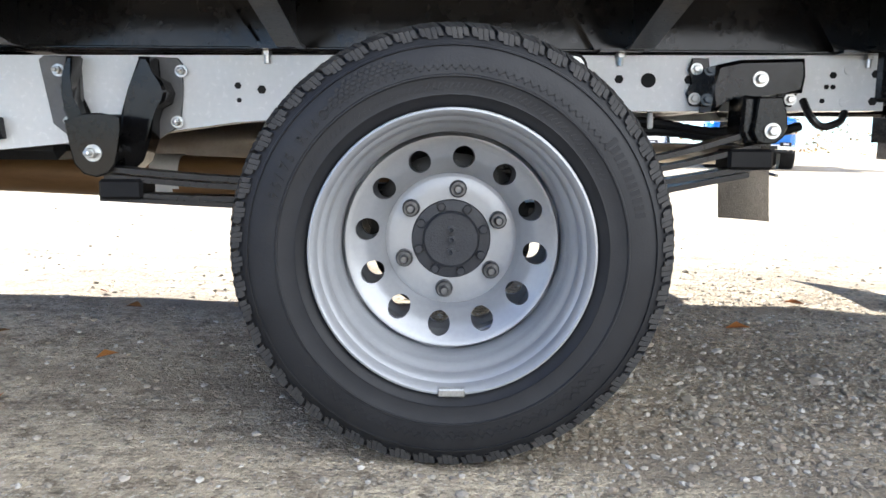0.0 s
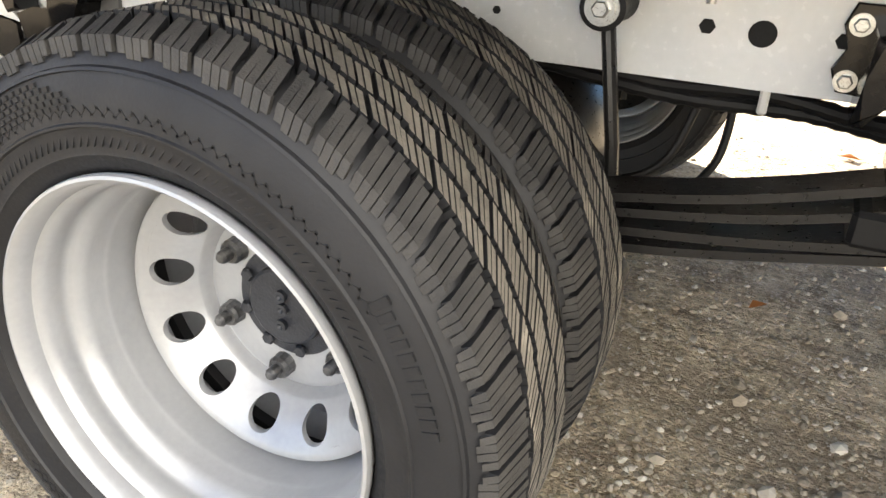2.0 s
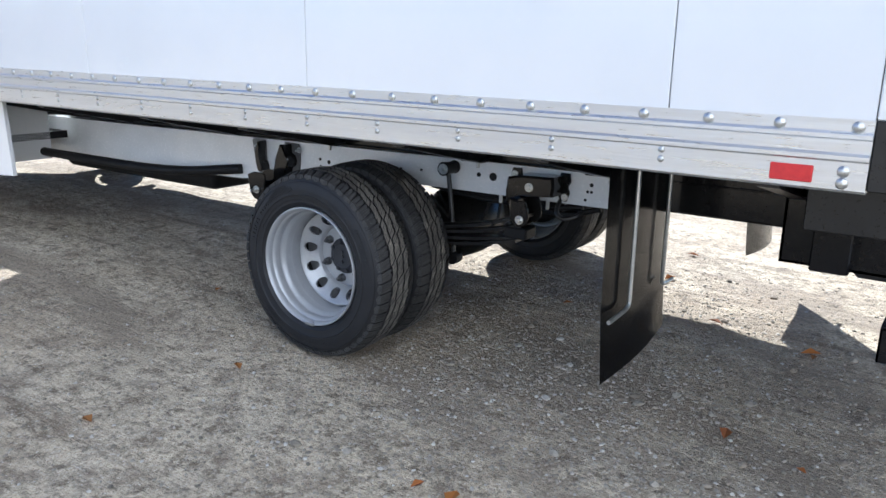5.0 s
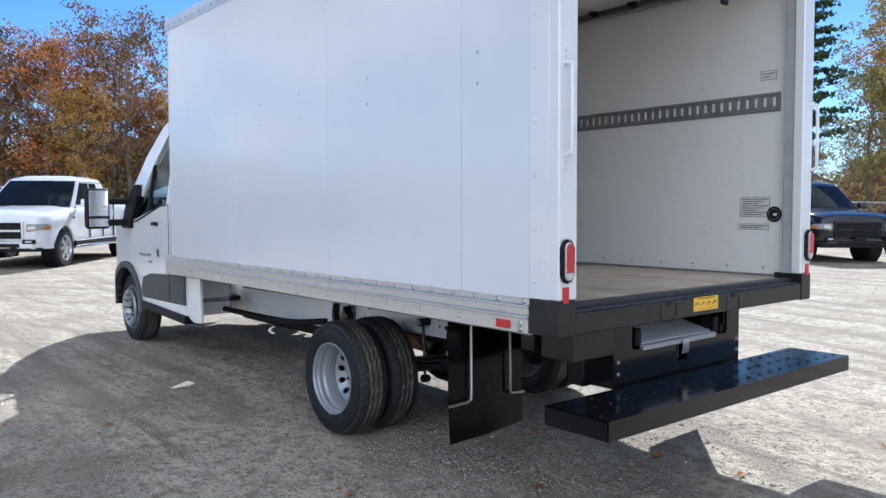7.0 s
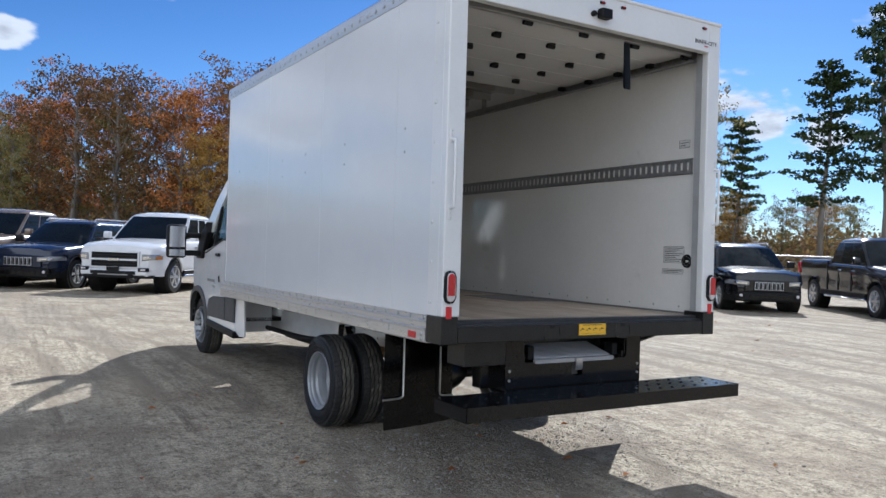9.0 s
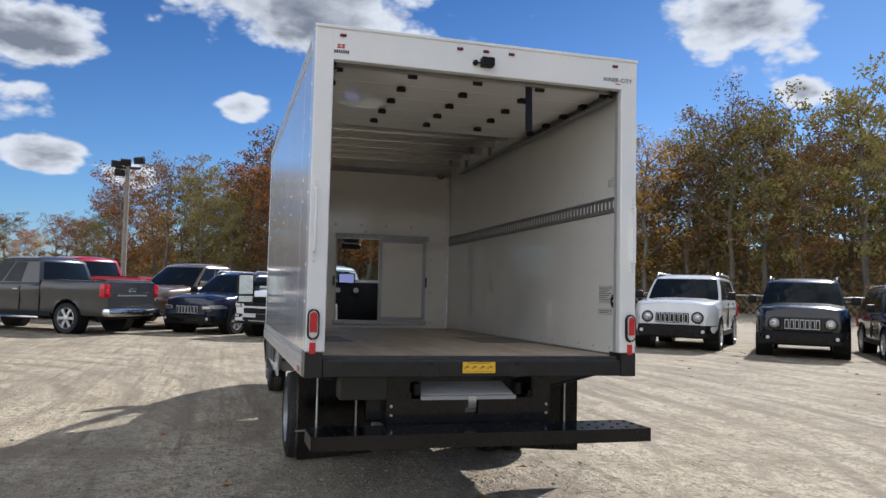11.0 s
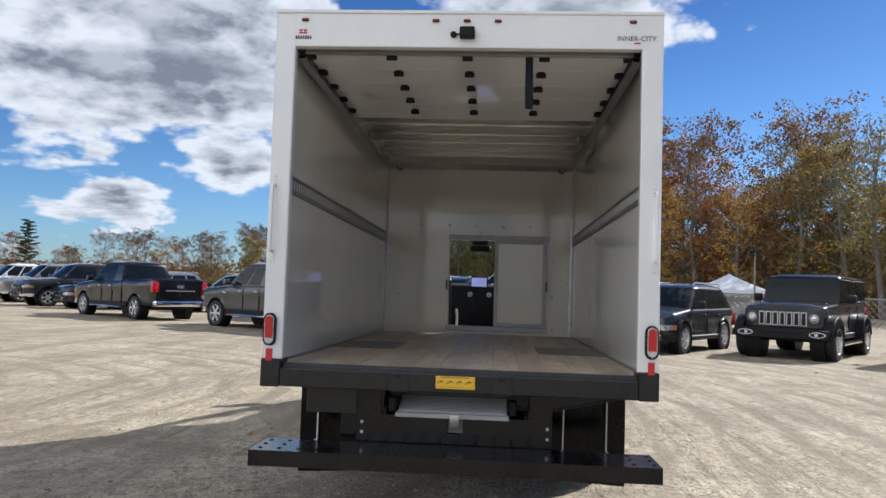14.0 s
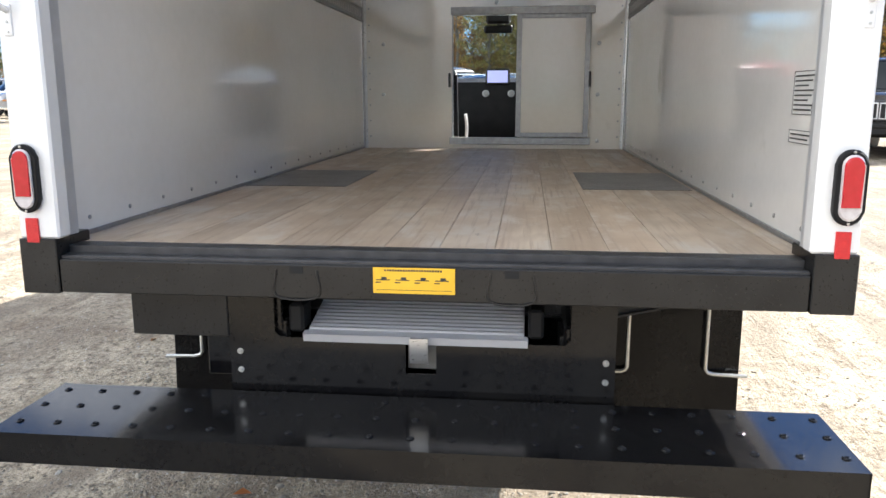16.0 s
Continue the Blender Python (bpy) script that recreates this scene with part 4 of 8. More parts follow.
def suspension(y, s):
    """Leaf spring, its hangers and shackle, and the damper of one side. s: +1 on the truck's left."""
    ys = y + s * 0.02
    leaves = [[(-0.70, 0.452), (-0.4, 0.428), (0.0, 0.418), (0.40, 0.470), (0.655, 0.540)], [(-0.655, 0.432), (-0.4, 0.413), (0.0, 0.404), (0.42, 0.452), (0.64, 0.505)], [(-0.62, 0.394), (-0.4, 0.388), (0.0, 0.388), (0.40, 0.423), (0.66, 0.466)],
              [(-0.665, 0.388), (-0.35, 0.374), (0.0, 0.372), (0.35, 0.395), (0.62, 0.446)]]
    for pts in leaves:
        part("spring_leaf", leaf_bm(pts, ys), BLACK_SATIN, truck, "black spring leaf")
    for x0, x1, z in ((-0.665, -0.578, 0.408), (0.575, 0.665, 0.478)):
        bm = bmesh.new()
        add_box(bm, (x0, ys - 0.040, z - 0.022), (x1, ys + 0.040, z + 0.020), 0.006)
        part("spring_clip", bm, BLACK_PLASTIC, truck, "black spring clip")
    for q in (-0.10, 0.08):
        bm = bmesh.new()
        for a in (-0.042, 0.042):
            tube(bm, [(q, ys + a, 0.28), (q, ys + a, 0.42)], 0.008, 8)
        tube(bm, [(q, ys - 0.042, 0.425), (q, ys + 0.042, 0.425)], 0.008, 8)
        part("u_bolt", bm, BLACK_SATIN, truck)
    # Front hanger: two plates on the rail, two pressed prongs, and the rounded cheek in front of the spring eye.
    yo = y - s * 0.018
    face = RAIL_Y if s > 0 else mirror_y(RAIL_Y)
    for outline in ([(-0.831, 0.676), (-0.82, 0.685), (-0.744, 0.685), (-0.741, 0.521), (-0.782, 0.518), (-0.808, 0.541)], [(-0.623, 0.685), (-0.541, 0.682), (-0.531, 0.67), (-0.532, 0.616), (-0.539, 0.538), (-0.592, 0.506), (-0.614, 0.492), (-0.623, 0.567)]):
        part("hanger_plate", prism(bmesh.new(), outline, "y", face - s * 0.001, face - s * 0.009, 0.002), surface_grey, truck, "dark grey hanger plate bolted to the rail")
    bm = bmesh.new()
    prism(bm, [(-0.753, 0.68), (-0.737, 0.68), (-0.746, 0.633), (-0.747, 0.594), (-0.732, 0.56), (-0.721, 0.549), (-0.754, 0.54), (-0.766, 0.571), (-0.76, 0.602), (-0.769, 0.619), (-0.758, 0.636)], "y", face - s * 0.004, face - s * 0.055, 0.005)
    prism(bm, [(-0.6, 0.679), (-0.58, 0.679), (-0.578, 0.641), (-0.556, 0.629), (-0.547, 0.607), (-0.553, 0.586), (-0.575, 0.574), (-0.582, 0.554), (-0.584, 0.509), (-0.6, 0.464), (-0.619, 0.445), (-0.641, 0.442), (-0.649, 0.509), (-0.641, 0.565), (-0.624, 0.613)], "y", face - s * 0.004, face - s * 0.068, 0.006)
    cheek = [(-0.722, 0.544), (-0.702, 0.551), (-0.681, 0.559), (-0.65, 0.56), (-0.626, 0.555), (-0.61, 0.553), (-0.617, 0.525), (-0.619, 0.482), (-0.625, 0.458), (-0.639, 0.44), (-0.664, 0.431), (-0.689, 0.438), (-0.706, 0.458), (-0.712, 0.482), (-0.712, 0.509)]
    prism(bm, cheek, "y", yo, yo - s * 0.008, 0.003)
    prism(bm, cheek, "y", yo + s * 0.088, yo + s * 0.080)
    lathe(bm, [(0.030, yo + s * 0.078), (0.034, yo + s * 0.04), (0.034, yo + s * 0.010), (0.02, yo)], 20, (-0.667, 0, 0.480))
    part("spring_hanger", bm, BLACK_GLOSS, truck, "black pressed steel spring hanger")
    for x, z, yy, r, hgt, wash in ((-0.667, 0.480, yo - s * 0.008, 0.0115, 0.014, 0.020), (-0.790, 0.654, face - s * 0.009, 0.009, 0.010, 0.014), (-0.533, 0.654, face - s * 0.009, 0.009, 0.010, 0.014), (-0.545, 0.546, face - s * 0.009, 0.009, 0.010, 0.014), (-0.772, 0.546, face - s * 0.009, 0.008, 0.010, 0.014)):
        bm = bmesh.new()
        bolt(bm, (x, yy, z), "y", -s, r, hgt, True, wash)
        part("hanger_bolt", bm, ZINC, truck, "zinc bolt")
    # Rear shackle bracket.
    bm = bmesh.new()
    for x0 in (0.546, 0.735):
        prism(bm, [(x0 - 0.012, 0.690), (x0 + 0.022, 0.690), (x0 + 0.026, 0.660), (x0 + 0.013, 0.640), (x0 + 0.024, 0.620), (x0 + 0.012, 0.588), (x0 - 0.012, 0.590), (x0 - 0.022, 0.615), (x0 - 0.008, 0.640), (x0 - 0.020, 0.665)], "y", face - s * 0.001, face - s * 0.012, 0.002)
    prism(bm, [(0.557, 0.668), (0.605, 0.679), (0.734, 0.683), (0.738, 0.647), (0.733, 0.613), (0.691, 0.611), (0.643, 0.613), (0.619, 0.599), (0.573, 0.604), (0.564, 0.573), (0.552, 0.573), (0.555, 0.62)], "y", face - s * 0.003, face - s * 0.095, 0.008)
    part("shackle_bracket", bm, BLACK_GLOSS, truck, "black shackle bracket")
    bm = bmesh.new()
    pts = [(0.619, 0.6), (0.666, 0.601), (0.677, 0.567), (0.679, 0.541), (0.671, 0.521), (0.657, 0.51), (0.639, 0.507), (0.622, 0.512), (0.612, 0.53), (0.618, 0.562)]
    for q in (yo - s * 0.022, yo + s * 0.078):
        prism(bm, pts, "y", q, q + s * 0.010, 0.003)
    prism(bm, [(0.596, 0.603), (0.633, 0.603), (0.631, 0.563), (0.625, 0.525), (0.648, 0.507), (0.606, 0.51), (0.594, 0.536)], "y", yo - s * 0.006, yo + s * 0.078, 0.006)
    part("shackle", bm, BLACK_GLOSS, truck, "black spring shackle")
    for x, z, yy, r in ((0.645, 0.640, face - s * 0.095, 0.0105), (0.648, 0.534, yo - s * 0.024, 0.0105), (0.543, 0.667, face - s * 0.012, 0.0085), (0.541, 0.604, face - s * 0.012, 0.0085), (0.742, 0.604, face - s * 0.012, 0.0085)):
        bm = bmesh.new()
        bolt(bm, (x, yy, z), "y", -s, r, r * 0.85)
        part("shackle_bolt", bm, ZINC, truck, "zinc bolt")
    # Damper and its eye bolts.
    bm = bmesh.new()
    tube(bm, [(0.278, face - s * 0.045, 0.640), (0.305, face - s * 0.06, 0.50), (0.325, face - s * 0.07, 0.325)], 0.009, 10)
    part("damper_rod", bm, BLACK_SATIN, truck, "black damper rod")
    bm = bmesh.new()
    lathe(bm, [(0.026, face - s * 0.002), (0.022, face - s * 0.03), (0.027, face - s * 0.078), (0.014, face - s * 0.080)], 20, (0.276, 0, 0.664))
    lathe(bm, [(0.022, face - s * 0.045), (0.024, face - s * 0.060), (0.024, face - s * 0.090), (0.0001, face - s * 0.092)], 18, (0.327, 0, 0.322))
    part("damper_bush", bm, BLACK_PLASTIC, truck)
    bm = bmesh.new()
    lathe(bm, [(0.0205, face - s * 0.078), (0.0205, face - s * 0.082), (0.0001, face - s * 0.082)], 20, (0.276, 0, 0.664))
    bolt(bm, (0.276, face - s * 0.082, 0.664), "y", -s, 0.0105, 0.009)
    part("damper_bolt", bm, ZINC, truck)


surface_grey = surface("grey_hanger_steel", (0.10, 0.10, 0.10), (0.15, 0.15, 0.148), 12, (0.4, 0.55), metal=0.3, bump=0.05)
suspension(0.440, 1)
suspension(mirror_y(0.440), -1)

# The spring gear, rails and sills sit a little forward of the axle line.
for ob in [o for o in truck.children if o.name.split(".")[0] in ("frame_rail", "spring_leaf", "spring_clip", "hanger_plate", "spring_hanger", "hanger_bolt", "shackle_bracket", "shackle", "shackle_bolt", "damper_rod", "damper_bush", "damper_bolt", "cross_sill", "gusset")]:
    ob.scale.x, ob.location.x = 1.03, -0.01

bm = bmesh.new()
tube(bm, [(0, 0.245, AXLE_Z), (0, 0.55, AXLE_Z), (0, 0.80, AXLE_Z)], [0.055, 0.05, 0.05], 20)
tube(bm, [(0, mirror_y(0.245), AXLE_Z), (0, mirror_y(0.55), AXLE_Z), (0, mirror_y(0.80), AXLE_Z)], [0.055, 0.05, 0.05], 20)
lathe(bm, [(0.06, 0.76), (0.12, 0.84), (0.165, 0.95), (0.170, YC), (0.165, 1.12), (0.12, 1.23), (0.06, 1.31)], 28, (0, 0, AXLE_Z))
part("rear_axle", bm, BLACK_SATIN, truck, "black rear axle with its round differential housing")
for y, s in ((0.165, 1), (mirror_y(0.165), -1)):
    bm = bmesh.new()
    lathe(bm, [(0.10, y + s * 0.11), (0.150, y + s * 0.115), (0.150, y + s * 0.135), (0.06, y + s * 0.20), (0.05, y + s * 0.30)], 28, (0, 0, AXLE_Z))
    part("brake_disc", bm, BLACK_SATIN, truck)
bm = bmesh.new()
tube(bm, [(-0.16, YC, 0.372), (-0.34, YC, 0.385), (-0.36, YC, 0.386), (-0.46, YC, 0.392), (-1.7, YC, 0.44), (-3.3, YC, 0.50)], [0.045, 0.05, 0.062, 0.062, 0.062, 0.062], 24)
shaft = part("driveshaft", bm, RUST, truck, "brown rust-coated driveshaft with a paper label")
bm = bmesh.new()
lathe(bm, [(0.0628, -0.82), (0.0632, -0.82), (0.0632, -0.74), (0.0628, -0.74)], 24, (0, YC, 0.4055), "x")
part("paper_label", bm, STICKER, shaft)
bm = bmesh.new()
for i, w in enumerate((0.004, 0.002, 0.006, 0.002, 0.003, 0.005, 0.002)):
    add_box(bm, (-0.812 + i * 0.0095, YC - 0.0640, 0.386), (-0.812 + i * 0.0095 + w, YC - 0.0628, 0.418))
part("label_bars", bm, PRINT, shaft, "", smooth=0)
bm = bmesh.new()
lathe(bm, [(0.03, -1.02), (0.085, -1.0), (0.095, -0.97), (0.095, -0.55), (0.085, -0.52), (0.03, -0.50)], 28, (0, 1.50, 0.50), "x")
part("silencer", bm, STEEL_PIPE, truck, "grey steel exhaust silencer")
bm = bmesh.new()
tube(bm, smooth_line([(-0.5, 1.50, 0.50), (-0.2, 1.52, 0.60), (0.15, 1.50, 0.63), (0.45, 1.47, 0.55), (0.62, 1.48, 0.485), (0.80, 1.50, 0.475), (0.98, 1.53, 0.47)], 5), 0.034, 16)
part("exhaust_pipe", bm, STEEL_PIPE, truck, "heat-stained exhaust pipe")
# Brake hose and cable looms along the inside of the left rail.
for k, pts in enumerate(([(0.12, 0.62, 0.58), (0.30, 0.64, 0.552), (0.45, 0.64, 0.556), (0.60, 0.65, 0.535), (0.75, 0.68, 0.548)], [(0.10, 0.63, 0.565), (0.32, 0.64, 0.537), (0.5, 0.65, 0.535), (0.68, 0.66, 0.516), (0.82, 0.68, 0.55)],
                         [(0.16, 0.58, 0.55), (0.26, 0.57, 0.45), (0.34, 0.59, 0.40), (0.40, 0.64, 0.45), (0.41, 0.66, 0.55)], [(0.14, 0.56, 0.54), (0.24, 0.60, 0.42), (0.33, 0.63, 0.44), (0.37, 0.66, 0.55)])):
    bm = bmesh.new()
    line = smooth_line(pts, 14 if k < 2 else 8)
    tube(bm, line, [0.0105 + (0.0016 if i % 2 else 0) for i in range(len(line))] if k < 2 else 0.006, 10)
    part("cable_loom", bm, BLACK_PLASTIC, truck, "black corrugated cable loom")
for x in (0.44, 0.64):
    part("cable_clip", box_bm((x, 0.588, 0.540), (x + 0.012, 0.60, 0.580), 0.003), CLIP, truck, "white plastic cable clip")
bm = bmesh.new()
tube(bm, smooth_line([(0.74, 0.50, 0.60), (0.745, 0.47, 0.565), (0.77, 0.47, 0.545), (0.81, 0.48, 0.555), (0.83, 0.50, 0.575)], 6), 0.008, 8)
part("tie_loop", bm, BLACK_SATIN, truck)
# Fuel tank, side steps of the body and the splash panel near the cab.
part("fuel_tank", box_bm((-2.7, 0.66, 0.36), (-1.30, 1.35, 0.58), 0.05, 3), BLACK_PLASTIC, truck, "black plastic fuel tank")
bm = bmesh.new()
tube(bm, smooth_line([(-2.9, 0.40, 0.50), (-2.2, 0.42, 0.49), (-1.4, 0.46, 0.49), (-0.95, 0.55, 0.53)], 5), 0.024, 12)
part("hose", bm, BLACK_PLASTIC, truck)
bm = bmesh.new()
add_box(bm, (-1.25, 0.60, 0.46), (-0.85, 0.72, 0.53), 0.02)
part("underrun_box", bm, BLACK_PLASTIC, truck)

for ob in [o for o in truck.children if o.name.split(".")[0] in ("cable_loom", "cable_clip", "tie_loop", "rear_axle", "brake_disc", "u_bolt", "driveshaft", "silencer", "exhaust_pipe")]:
    ob.location.x = 0.02

# -- mud flaps
for y0, y1, s in ((-0.012, 0.50, 1), (mirror_y(-0.012), mirror_y(0.50), -1)):
    flap = bmesh.new()
    cols = 8
    rows = []
    for j, z in enumerate((0.84, 0.70, 0.55, 0.42, 0.32, 0.26, 0.20)):
        row = []
        for i in range(cols + 1):
            u = i / cols
            zz = z + (0.035 * u if z < 0.25 else 0)
            x = 1.15 + 0.018 * math.sin(u * math.pi) + 0.012 * max(0.0, 0.42 - z) / 0.2
            row.append(flap.verts.new((x, y0 + (y1 - y0) * u, zz)))
        rows.append(row)
    for one, two in zip(rows, rows[1:]):
        for i in range(cols):
            flap.faces.new((one[i], one[i + 1], two[i + 1], two[i]))
    bmesh.ops.solidify(flap, geom=flap.faces[:], thickness=0.006)
    mud = part("mud_flap", flap, BLACK_GLOSS, truck, "glossy black mud flap with a bent wire stay", smooth=60)
    for u0, u1 in ((0.24, -0.04), (0.77, 0.97)):
        wire = bmesh.new()
        ya, yb = y0 + (y1 - y0) * u0, y0 + (y1 - y0) * u1
        xa = 1.185
        tube(wire, [(xa, ya, 0.80), (xa, ya, 0.42), (xa, ya + (yb - ya) * 0.06, 0.408), (xa, ya + (yb - ya) * 0.2, 0.402), (xa, yb, 0.398)], 0.0065, 8)
        part("wire_stay", wire, ZINC, mud, "grey bent wire stay")

JAMB = surface("grey_jamb", (0.42, 0.43, 0.44), (0.50, 0.51, 0.52), 10, (0.3, 0.45), metal=0.2)
# -- cargo body
ROOF_SKIN = surface("ribbed_roof_metal", (0.62, 0.61, 0.59), (0.74, 0.73, 0.71), 3, (0.08, 0.16), metal=0.9, bump=0.03, bscale=8, stretch=(3, 0.2, 1))
BOW = surface("bright_rolled_steel", (0.66, 0.65, 0.63), (0.78, 0.77, 0.75), 3, (0.10, 0.20), metal=0.9, bump=0.03, bscale=9, stretch=(2, 0.25, 2))
OUT_L, IN_L = -0.055, -0.012
OUT_R, IN_R = mirror_y(OUT_L), mirror_y(IN_L)
REAR, FRONT, TOP, FLOOR = 1.92, -2.50, 2.968, 0.955

rivet_l = dome_mesh("rivet", 0.0135, 0.006, "y", -1, ZINC)
rivet_r = dome_mesh("rivet", 0.0135, 0.006, "y", 1, ZINC)
small_l = dome_mesh("small_rivet", 0.0085, 0.004, "y", -1, ZINC)
small_r = dome_mesh("small_rivet", 0.0085, 0.004, "y", 1, ZINC)
white_l = dome_mesh("panel_rivet", 0.011, 0.004, "y", -1, WHITE_PAINT)
white_r = dome_mesh("panel_rivet", 0.011, 0.004, "y", 1, WHITE_PAINT)
SEAMS = [-2.44, -1.16, 0.095, 1.305, 1.752]
for out, inn, s, rv, rs, rw in ((OUT_L, IN_L, -1, rivet_l, small_l, white_l), (OUT_R, IN_R, 1, rivet_r, small_r, white_r)):
    for k, (a, b) in enumerate(zip(SEAMS, SEAMS[1:])):
        lo, hi = sorted((out, inn + s * 0.002))
        pan = part("side_panel", box_bm((a + 0.0015, lo, 0.93), (b - 0.0015, hi, 2.90), 0.0015), WHITE_PANEL, truck, "glossy white fibreglass side panel")
        mids = {0: (-2.05, -1.52), 1: (-0.78, -0.24), 2: (0.52,), 3: (1.42,)}[k]
        for x in mids:
            for z in (1.94, 2.08):
                piece("panel_rivet", rs, pan, (x, out, z))
    lo, hi = sorted((inn, inn - s * 0.004))
    part("wall_liner", box_bm((-2.43, lo, FLOOR), (1.80, hi, 2.93)), WHITE_LINER, truck, "scuffed white interior wall liner", smooth=0)
    # Bottom skirt rail: rolled aluminium with two steps, rivets above and below.
    f = lambda d: out + s * d
    bm = bmesh.new()
    prism(bm, [(inn, 0.826), (f(0.004), 0.826), (f(0.010), 0.832), (f(0.010), 0.893), (f(0.014), 0.897), (f(0.014), 0.906), (f(0.006), 0.912), (f(0.006), 0.940), (f(0.010), 0.944), (f(0.010), 0.952), (f(0.003), 0.958), (f(0.003), 0.985), (inn, 0.985)], "x", -2.585, 1.752)
    skirt = part("skirt_rail", bm, ALU, truck, "bright riveted aluminium skirt rail")
    for i in range(27):
        piece("rivet", rv, skirt, (-2.40 + i * 0.1585, f(0.003), 0.968))
    for i in range(14):
        x = -2.30 + i * 0.30
        if x > 1.5:
            continue
        for z in (0.862, 0.885):
            piece("rivet", rs, skirt, (x, f(0.010), z))
    for z in (0.846, 0.872):
        piece("rivet", rv, skirt, (1.705, f(0.010), z))
    lo, hi = sorted((f(0.010), f(0.015)))
    part("side_reflector", box_bm((1.555, lo, 0.842), (1.645, hi, 0.880), 0.002), RED_TAPE, truck, "red side reflector")
    # Top rail with its row of rivets, and the rounded front corner cap.
    bm = bmesh.new()
    prism(bm, [(inn, 2.86), (f(0.004), 2.86), (f(0.006), 2.875), (f(0.006), 2.945), (f(-0.004), 2.965), (inn, 2.972)], "x", -2.50, 1.76)
    top_rail = part("top_rail", bm, ALU, truck, "bright riveted aluminium roof rail")
    for i in range(34):
        piece("rivet", rv, top_rail, (-2.40 + i * 0.125, f(0.006), 2.898))
    bm = bmesh.new()
    arc = [(-2.44, f(0.004))] + [(-2.44 - 0.10 * math.sin(t), f(0.004) - s * 0.10 * (1 - math.cos(t))) for t in [k * math.pi / 12 for k in range(7)]] + [(-2.44, f(-0.10))]
    prism(bm, arc, "z", 0.83, 2.965)
    part("corner_cap", bm, WHITE_PAINT, truck, "white rounded front corner post")
    # Rear corner post.
    lo, hi = sorted((out - s * 0.0, out - s * 0.112))
    bm = bmesh.new()
    add_box(bm, (1.753, min(f(0.004), f(-0.045)), 0.985), (1.865, max(f(0.004), f(-0.045)), TOP), 0.003)
    add_box(bm, (1.862, min(f(0.004), f(-0.112)), 0.985), (REAR, max(f(0.004), f(-0.112)), TOP), 0.006)
    post = part("rear_post", bm, WHITE_PAINT, truck, "white painted rear door post")
    for i in range(9):
        piece("panel_rivet", rw, post, (1.785, f(0.004), 1.06 + i * 0.225))
    lo, hi = sorted((f(-0.045), f(-0.098)))
    part("door_jamb", box_bm((1.80, lo, FLOOR - 0.01), (1.862, hi, 2.765), 0.004), JAMB, truck, "grey door jamb track")
    # Black corner cap at the foot of the post.
    lo, hi = sorted((f(0.006), f(-0.100)))
    part("corner_foot", box_bm((1.753, lo, 0.832), (REAR + 0.004, hi, 0.985), 0.003), BLACK_SATIN, truck, "black steel corner foot")
    # Grab handle.
    yh = f(-0.028)
    bm = bmesh.new()
    tube(bm, smooth_line([(REAR, yh, 1.965), (REAR + 0.034, yh, 1.955), (REAR + 0.042, yh, 1.93), (REAR + 0.042, yh, 1.62), (REAR + 0.034, yh, 1.595), (REAR, yh, 1.585)], 4), 0.009, 10)
    for z in (1.985, 1.560):
        add_box(bm, (REAR - 0.001, yh - 0.012, z - 0.04), (REAR + 0.004, yh + 0.012, z + 0.04), 0.002)
    grab = part("grab_handle", bm, WHITE_PAINT, truck, "white tubular grab handle")
    for z in (2.01, 1.985, 1.96, 1.58, 1.555, 1.53):
        bm = bmesh.new()
        bolt(bm, (REAR + 0.004, yh, z), "x", 1, 0.004, 0.003, False)
        part("screw", bm, ZINC, grab)
    # Tail light: black oval bezel, red and clear lens; red tape below it.
    yl, zl = f(-0.038), 1.150

    def oval(hw, hh, n=10):
        return [(yl + hw * math.cos(t), zl + hh - hw + hw * math.sin(t)) for t in [math.pi * k / n for k in range(n + 1)]] + [(yl + hw * math.cos(t), zl - hh + hw + hw * math.sin(t)) for t in [math.pi + math.pi * k / n for k in range(n + 1)]]
    bm = prism(bmesh.new(), oval(0.036, 0.092), "x", REAR, REAR + 0.020, 0.005)
    bm2 = prism(bmesh.new(), oval(0.026, 0.080), "x", REAR + 0.014, REAR + 0.027, 0.004)
    bm3 = prism(bmesh.new(), [(y, max(z, zl - 0.046) if z < zl else z) for y, z in oval(0.0225, 0.075)], "x", REAR + 0.020, REAR + 0.031, 0.003)
    lamp = part("tail_light", bm, BLACK_PLASTIC, truck, "oval tail light with red lens in a black bezel")
    part("lens_rim", bm2, CLEAR_LENS, lamp, "clear lens rim")
    part("red_lens", bm3, RED_LENS, lamp, "red lens")
    for z in (zl + 0.086, zl - 0.086):
        bm = bmesh.new()
        bolt(bm, (REAR + 0.019, yl, z), "x", 1, 0.004, 0.003, False)
        part("screw", bm, ZINC, lamp)
    part("red_tape", box_bm((REAR - 0.002, yl - 0.018, 0.975), (REAR + 0.006, yl + 0.018, 1.042), 0.001), RED_TAPE, truck, "red reflective tape")

